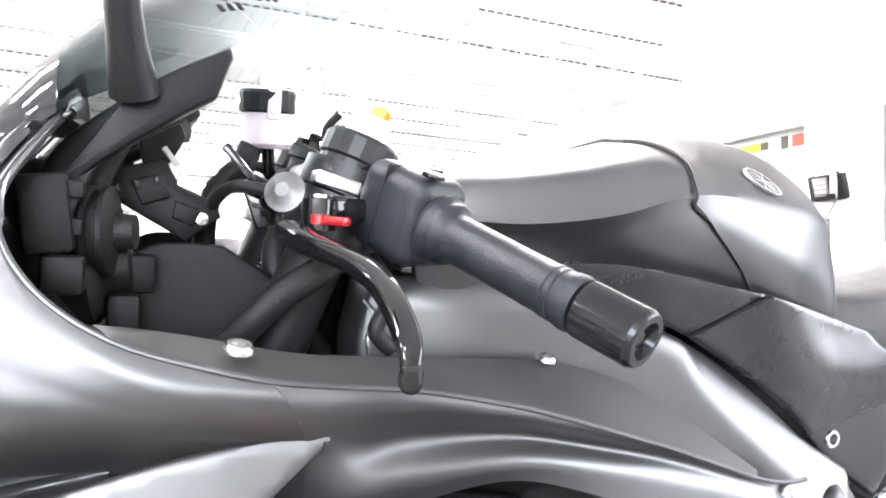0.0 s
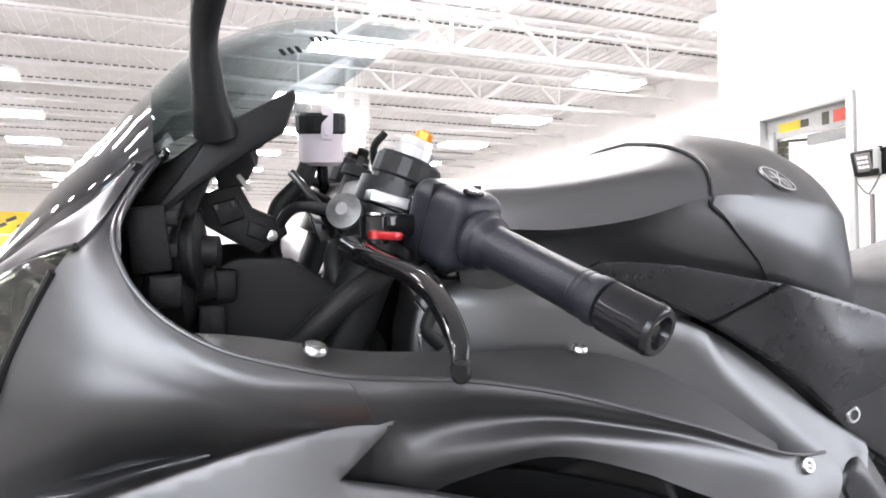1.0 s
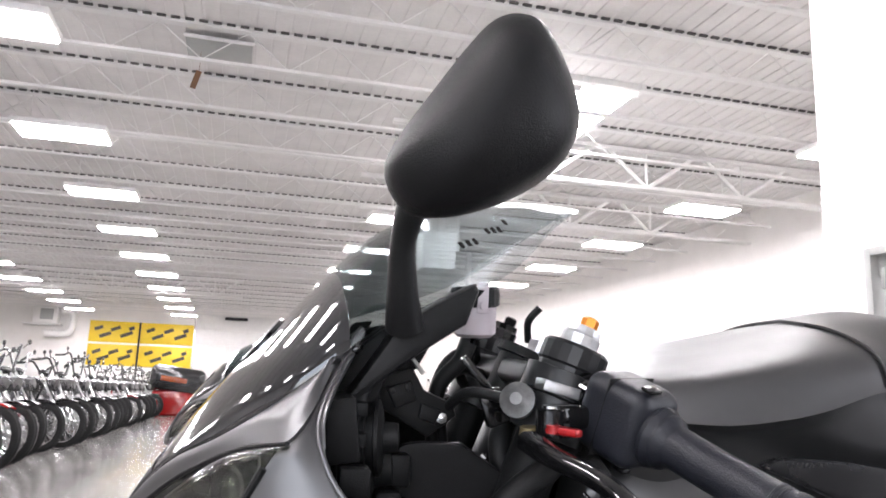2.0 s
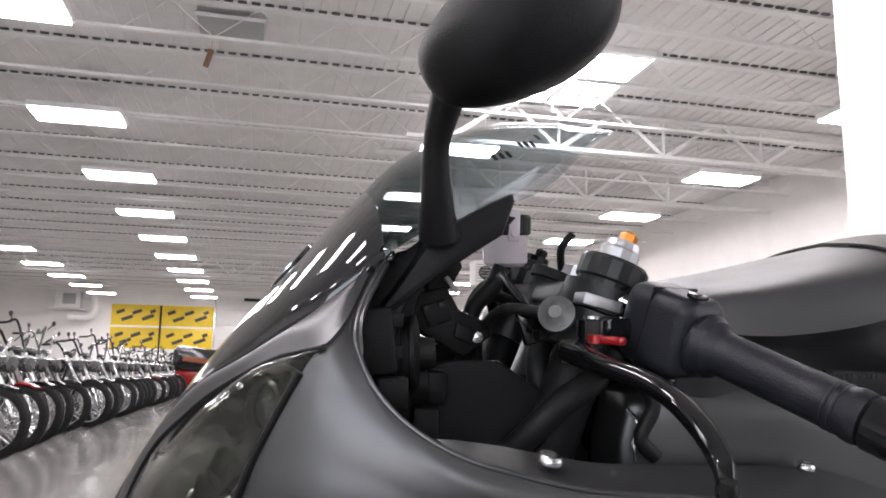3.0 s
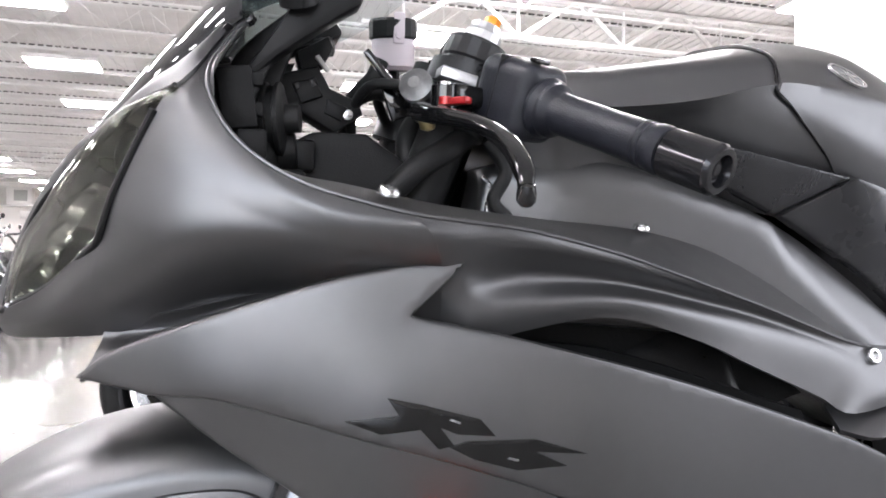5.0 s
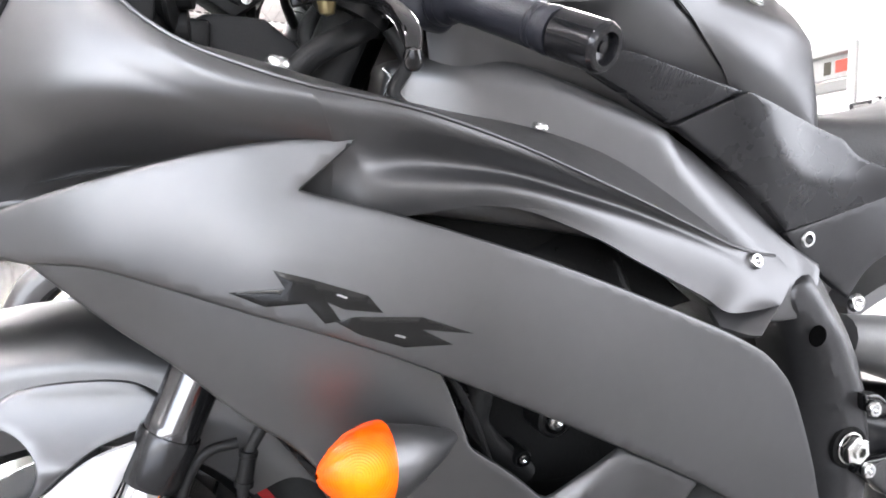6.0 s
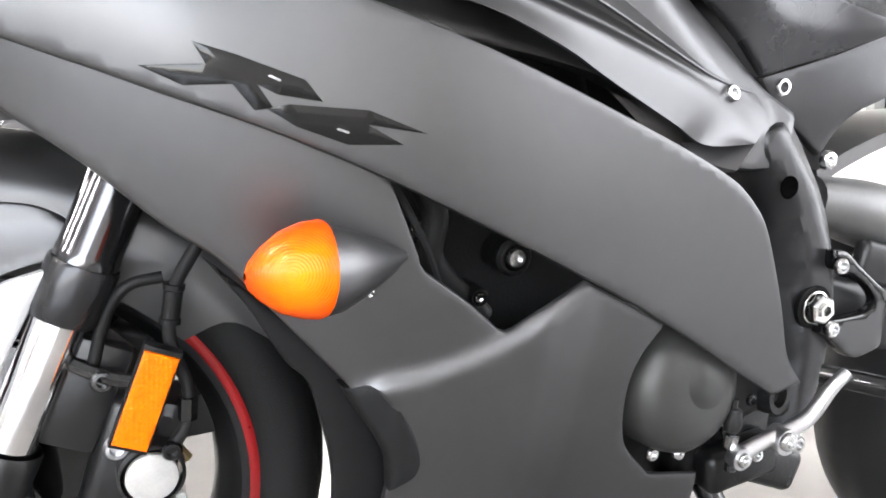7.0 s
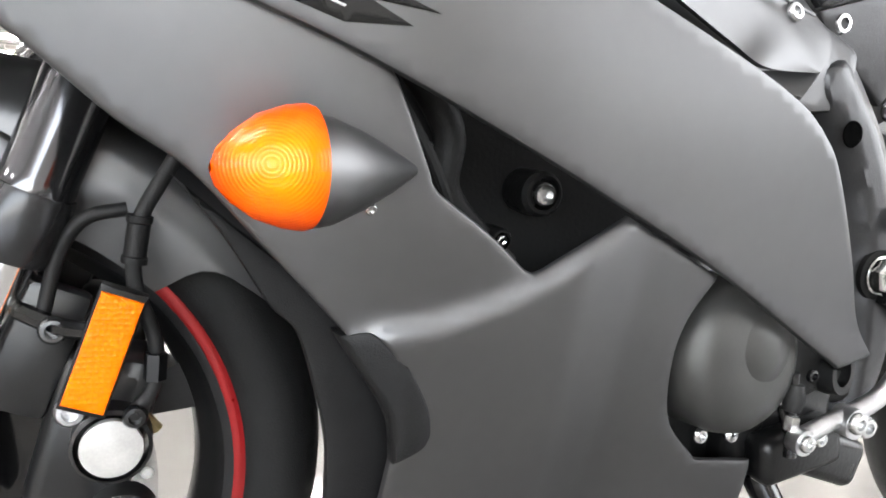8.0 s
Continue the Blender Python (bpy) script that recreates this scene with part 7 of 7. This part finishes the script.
kinds = [
    cruiser(CRUISER_BLACK, "black", 0.14, True),
    cruiser(CRUISER_RED, "red", 0.15, False, None, DULL_CHROME),
    cruiser(CRUISER_BLACK, "black", 0.36, False),
    cruiser(CRUISER_SILVER, "silver", 0.26, False, CRUISER_BLACK, DULL_CHROME),
    cruiser(CRUISER_BLACK, "black", 0.22, False),
]


def stand(ob, x, y, heading, first):
    """Puts a parked cruiser with its front wheel on the spot (x, y)."""
    h = radians(heading)
    m = pose(x - 1.62 * math.cos(h), y - 1.62 * math.sin(h), GZ, 0, 0, heading) @ pose(0, 0, 0, -6, 0, 0)
    if first:
        ob.matrix_basis = m
        return ob
    return copy_thing(ob, m)


rng = random.Random(4)
used = set()
for k in range(34):
    i = (3, 2, 4, 3, 1, 4, 2, 3, 0, 4, 3, 2)[k % 12]
    stand(kinds[i], -2.40 + rng.uniform(-0.10, 0.10), 4.5 + 0.84 * k, HEAD + rng.uniform(-6, 6), i not in used)
    used.add(i)
for k in range(9):
    stand(kinds[(1, 0, 3, 4, 0)[k % 5]], 5.2 + rng.uniform(-0.1, 0.1), 12.0 + 1.1 * k, 215, False)

# covered vehicle and a red one at the end of the row
covered = thing("covered_vehicle", pose(-1.8, 26.2, GZ), "black covered vehicle with an orange stripe", "vehicle")
part("cover", block((1.7, 2.2, 0.8), (0, 0, 1.15), Matrix.Rotation(0.12, 4, "Y"), bevel=0.2, seg=4), CRUISER_BLACK, covered)
part("stripe", block((0.8, 0.012, 0.16), (-0.1, -1.102, 1.15), Matrix.Rotation(0.12, 4, "Y"), bevel=0.003), CRUISER_ORANGE, covered, "orange stripe")
part("base", block((1.5, 2.0, 0.8), (0, 0, 0.4), bevel=0.1, seg=3), CRUISER_RED, covered, "red body")

# yellow boards on the far wall
YELLOW_BOARD = material("yellow board", (0.72, 0.50, 0.02), 0.45, 0.0, 0.0, 0.06, 4.0)
DARK_INK = material("dark print", (0.05, 0.045, 0.03), 0.5)
def yellow_board(x0, x1, z0, z1):
    b = thing("yellow_board", pose((x0 + x1) / 2, YF - 0.04, (z0 + z1) / 2), "yellow printed board with dark slanted bars on the wall", "board", "yellow boards")
    part("board", block((x1 - x0, 0.06, z1 - z0), bevel=0.01), YELLOW_BOARD, b)
    for dx, dz, w in ((-0.55, 0.12, 0.30), (-0.30, -0.12, 0.42), (0.05, 0.12, 0.35), (0.45, -0.08, 0.45), (0.62, 0.15, 0.2)):
        part("print_bar", block((w * 1.4, 0.006, 0.18), (dx * (x1 - x0) / 1.75, -0.034, dz * 1.4), Matrix.Rotation(radians(-22), 4, "Y")), DARK_INK, b)
    return b


for x0, x1 in ((-7.5, -5.1), (-5.0, -2.36)):
    yellow_board(x0, x1, 3.06, 4.15)
    yellow_board(x0, x1, 1.86, 2.95)
post = tagged(finish("rack_post", block((0.09, 0.10, 4.2), (-5.05, YF - 0.06, 2.1 + GZ), bevel=0.01), BLACK_SATIN), "dark upright post between the yellow boards", "post")

# air conditioner on a bracket with its duct
ac = thing("air_conditioner", pose(-9.5, YF - 0.45, 3.75, 0, 0, 0) @ Matrix.Scale(1.35, 4), "white wall air conditioner on a shelf with a bent duct", "air conditioner")
part("casing", block((0.85, 0.5, 0.62), (0, 0, 0.38), bevel=0.03), CEILING_STEEL, ac)
part("grille", block((0.45, 0.02, 0.40), (0.05, -0.255, 0.40), bevel=0.005), TRIM_MAT, ac, "grey grille")
part("shelf", block((1.3, 0.6, 0.05), (-0.1, 0, 0.03), bevel=0.01), CEILING_STEEL, ac)
part("duct", tube([(0.5, 0, 0.55), (0.85, 0, 0.55), (0.95, 0, 0.2), (0.75, 0, -0.25), (0.0, 0, -0.3)], 0.14, 14), CEILING_STEEL, ac)

# sectional door right of the boards
sect = thing("door_2", pose(0, 0, 0), "white sectional loading door with track", "door", kind="structure")
for k in range(6):
    part("door_panel", block((4.6, 0.05, 0.78), (0.05, YF - 0.03, GZ + 0.40 + 0.80 * k), bevel=0.012), CEILING_STEEL, sect)
part("track", block((0.08, 0.10, 4.8), (-2.31, YF - 0.06, 2.4 + GZ), bevel=0.01), STEEL, sect)
part("hoist", block((1.2, 0.16, 0.16), (-0.2, YF - 0.14, 4.6), bevel=0.02), BLACK_SATIN, sect)


def unit_heater(x, y, z, fan):
    u = thing("unit_heater", pose(x, y, z), "white hanging unit heater with louvres", "heater", "unit heaters")
    part("casing", block((0.66, 0.5, 0.72), bevel=0.03), CEILING_STEEL, u)
    for k in range(7):
        part("louvre", block((0.56, 0.05, 0.012), (0, -0.262, -0.24 + 0.08 * k), Matrix.Rotation(radians(35), 4, "X")), TRIM_MAT if fan else CEILING_STEEL, u)
    for s in (-0.28, 0.28):
        part("hanger", tube([(s, 0, 0.34), (s, 0, ZC - z)], 0.008, 6), CEILING_STEEL, u)
    if fan:
        part("fan", turned([(0.2, 0), (0.2, 0.03), (0.17, 0.03), (0.17, 0.01), (0.05, 0.01), (0.04, 0.03), (0, 0.03)], (0.0, -0.26, 0), (0, -1, 0), 24), BLACK_SATIN, u)
    part("flue", turned([(0.08, 0), (0.08, ZC - z - 0.36)], (0.1, 0.1, 0.36), (0, 0, 1), 16), CEILING_STEEL, u)
    return u


unit_heater(3.85, 14.0, 4.11, False)
unit_heater(3.55, 13.2, 3.6, False)
unit_heater(6.2, 20.0, 3.65, True)

# ceiling vent panel and a hanging tag
vent = thing("ceiling_vent", pose(-0.535, 8.40, ZC - 0.09), "grey framed ceiling panel", "vent")
part("panel", block((0.78, 0.66, 0.02), bevel=0.003), TRIM_MAT, vent)
for s in (-1, 1):
    part("frame", block((0.82, 0.03, 0.04), (0, s * 0.34, 0), bevel=0.004), CEILING_STEEL, vent)
TAG = material("brown tag", (0.20, 0.10, 0.05), 0.6)
tag = thing("hanging_tag", pose(-0.79, 8.46, 4.58), "small brown tag hanging from the ceiling", "tag")
part("tag", block((0.07, 0.02, 0.24), (0, 0, 0), Matrix.Rotation(0.25, 4, "Y"), bevel=0.006), TAG, tag)
part("cord", tube([(0.03, 0, 0.11), (0.03, 0, ZC - 4.58)], 0.003, 6), TAG, tag)

# door opening, its trim and stickers, the intercom and the window in the partition
trim = thing("door_1", pose(0, 0, 0), "grey steel door frame with an opening into the office", "door", kind="structure")
for y in (DOOR[0] + 0.03, DOOR[1] - 0.03):
    part("jamb", block((PT + 0.05, 0.06, DOOR[2] - GZ), (PX + PT / 2, y, (DOOR[2] + GZ) / 2), bevel=0.006), TRIM_MAT, trim)
head_bar = part("door_head", block((PT + 0.048, DOOR[1] - DOOR[0] - 0.12, 0.06), (PX + PT / 2, (DOOR[0] + DOOR[1]) / 2, DOOR[2] - 0.03), bevel=0.006), TRIM_MAT, trim)
RED_STICKER = material("red print", (0.62, 0.07, 0.04), 0.4)
SIGN_GREY = material("light grey panel", (0.42, 0.43, 0.42), 0.45)
transom = part("transom", block((0.03, DOOR[1] - DOOR[0] - 0.12, 0.15), (PX + 0.06, (DOOR[0] + DOOR[1]) / 2, DOOR[2] - 0.135), bevel=0.004), SIGN_GREY, trim)
for y, w, h, mat, lab in ((3.44, 0.20, 0.065, YELLOW_BOARD, "yellow sticker"), (3.30, 0.07, 0.055, DARK_INK, "dark sticker"), (3.12, 0.06, 0.09, DARK_INK, "dark sticker"), (2.98, 0.15, 0.085, RED_STICKER, "red sticker")):
    part("sticker", block((0.004, w, h), (PX + 0.043, y, DOOR[2] - 0.135), bevel=0.001), mat, transom, lab)
part("handle_plate", block((0.05, 0.05, 0.16), (PX + 0.05, 3.60, 1.80), bevel=0.008), TRIM_MAT, trim)
part("door_closer", block((0.06, 0.40, 0.075), (PX + 0.12, 3.13, DOOR[2] - 0.25), bevel=0.008), TRIM_MAT, trim, "grey door closer")
part("closer_arm", block((0.02, 0.30, 0.018), (PX + 0.16, 3.42, DOOR[2] - 0.23), Matrix.Rotation(0.1, 4, "X"), bevel=0.003), DARK_INK, trim, "dark closer arm")
for k in range(3):
    part("hinge", block((0.05, 0.07, 0.045), (PX + 0.10, 3.56, DOOR[2] - 0.245 - 0.05 * k), bevel=0.004), DARK_INK, trim, "dark hinge")
rail = thing("stair_rail", pose(PX + 2.0, 3.2, GZ), "pale grey sloping handrail with its posts in the office", "rail")
part("handrail", tube([(0.0, 0.55, 1.08), (0.0, -0.62, 2.0)], 0.028, 10), TRIM_MAT, rail)
for y in (0.50, -0.05, -0.58):
    part("post", tube([(0.0, y, 0.0), (0.0, y, 1.12 - 0.786 * (y - 0.50))], 0.022, 10), TRIM_MAT, rail)
office = thing("office_door", pose(PX + 2.2, 3.4, GZ), "white inner door with a glass pane", "door")
part("leaf", block((0.9, 0.05, 2.0), (0, 0.5, 1.0), bevel=0.008), WALL, office)
part("pane", block((0.25, 0.06, 0.9), (0.1, 0.5, 1.4), bevel=0.004), TRIM_MAT, office)
PHONE_GREY = material("grey phone plastic", (0.16, 0.155, 0.15), 0.45, 0.0, 0.0, 0.08, 40.0)
phone = thing("wall_telephone", pose(PX - 0.04, 2.70, 1.52), "dark wall telephone with pale keys and a looped cord", "telephone")
wedge = Matrix.Rotation(radians(-14), 4, "Y")
part("body", block((0.07, 0.25, 0.17), (0, 0, 0), wedge, bevel=0.014, seg=3), BLACK_PLASTIC, phone)
part("face", block((0.008, 0.11, 0.12), (-0.036, 0.03, 0.0), wedge, bevel=0.003), PHONE_GREY, phone, "grey key plate")
for k in range(9):
    part("key", block((0.008, 0.020, 0.018), (-0.041 + 0.007 * (k // 3 - 1), 0.002 + 0.028 * (k % 3), 0.030 - 0.030 * (k // 3)), wedge, bevel=0.002), WALL, phone, "pale key")
handset = part("handset", block((0.035, 0.045, 0.175), (-0.045, -0.075, 0.0), Matrix.Rotation(radians(12), 4, "X") @ wedge, bevel=0.012, seg=3), SIGN_GREY, phone, "pale grey handset")
for dz in (-0.07, 0.07):
    part("earpiece", block((0.03, 0.055, 0.04), (-0.052, -0.075 - dz * 0.2, dz), wedge, bevel=0.010, seg=2), BLACK_PLASTIC, handset)
part("cord", tube([(-0.02, -0.08, -0.08), (-0.02, -0.02, -0.17), (-0.01, 0.03, -0.20), (-0.02, 0.09, -0.13), (-0.02, 0.10, -0.08)], 0.006, 8), PHONE_GREY, phone, "grey curled cord")
part("cable_duct", block((0.02, 0.025, 0.60), (0.03, 0.03, -0.50), bevel=0.004), PHONE_GREY, phone, "grey cable duct")
win = thing("window_2", pose(0, 0, 0), "dark office window in a grey frame", "window", kind="structure")
GLASS = clear("office glass", (0.05, 0.055, 0.06), 0.02, 0.45)
y0, y1, z0, z1 = WIN
for y in (y0 + 0.03, y1 - 0.03):
    part("window_frame", block((PT + 0.04, 0.06, z1 - z0), (PX + PT / 2, y, (z0 + z1) / 2), bevel=0.006), TRIM_MAT, win)
for z in (z0 + 0.03, z1 - 0.03):
    part("window_frame", block((PT + 0.038, y1 - y0 - 0.12, 0.06), (PX + PT / 2, (y0 + y1) / 2, z), bevel=0.006), TRIM_MAT, win)
part("pane", block((0.008, y1 - y0 - 0.12, z1 - z0 - 0.12), (PX + PT / 2, (y0 + y1) / 2, (z0 + z1) / 2)), GLASS, win, "dark window pane", smooth=False)
# unseen lamp, added to brighten the room behind the door opening
office_fill = thing("ceiling_light", pose(PX + 1.6, 2.6, 2.57), "unseen square office light added to brighten the doorway", "ceiling light")
part("housing", block((0.64, 0.64, 0.05), (0, 0, 0.0), bevel=0.006), CEILING_STEEL, office_fill)
part("diffuser", block((0.58, 0.58, 0.01), (0, 0, -0.028)), LAMP, office_fill, smooth=False)
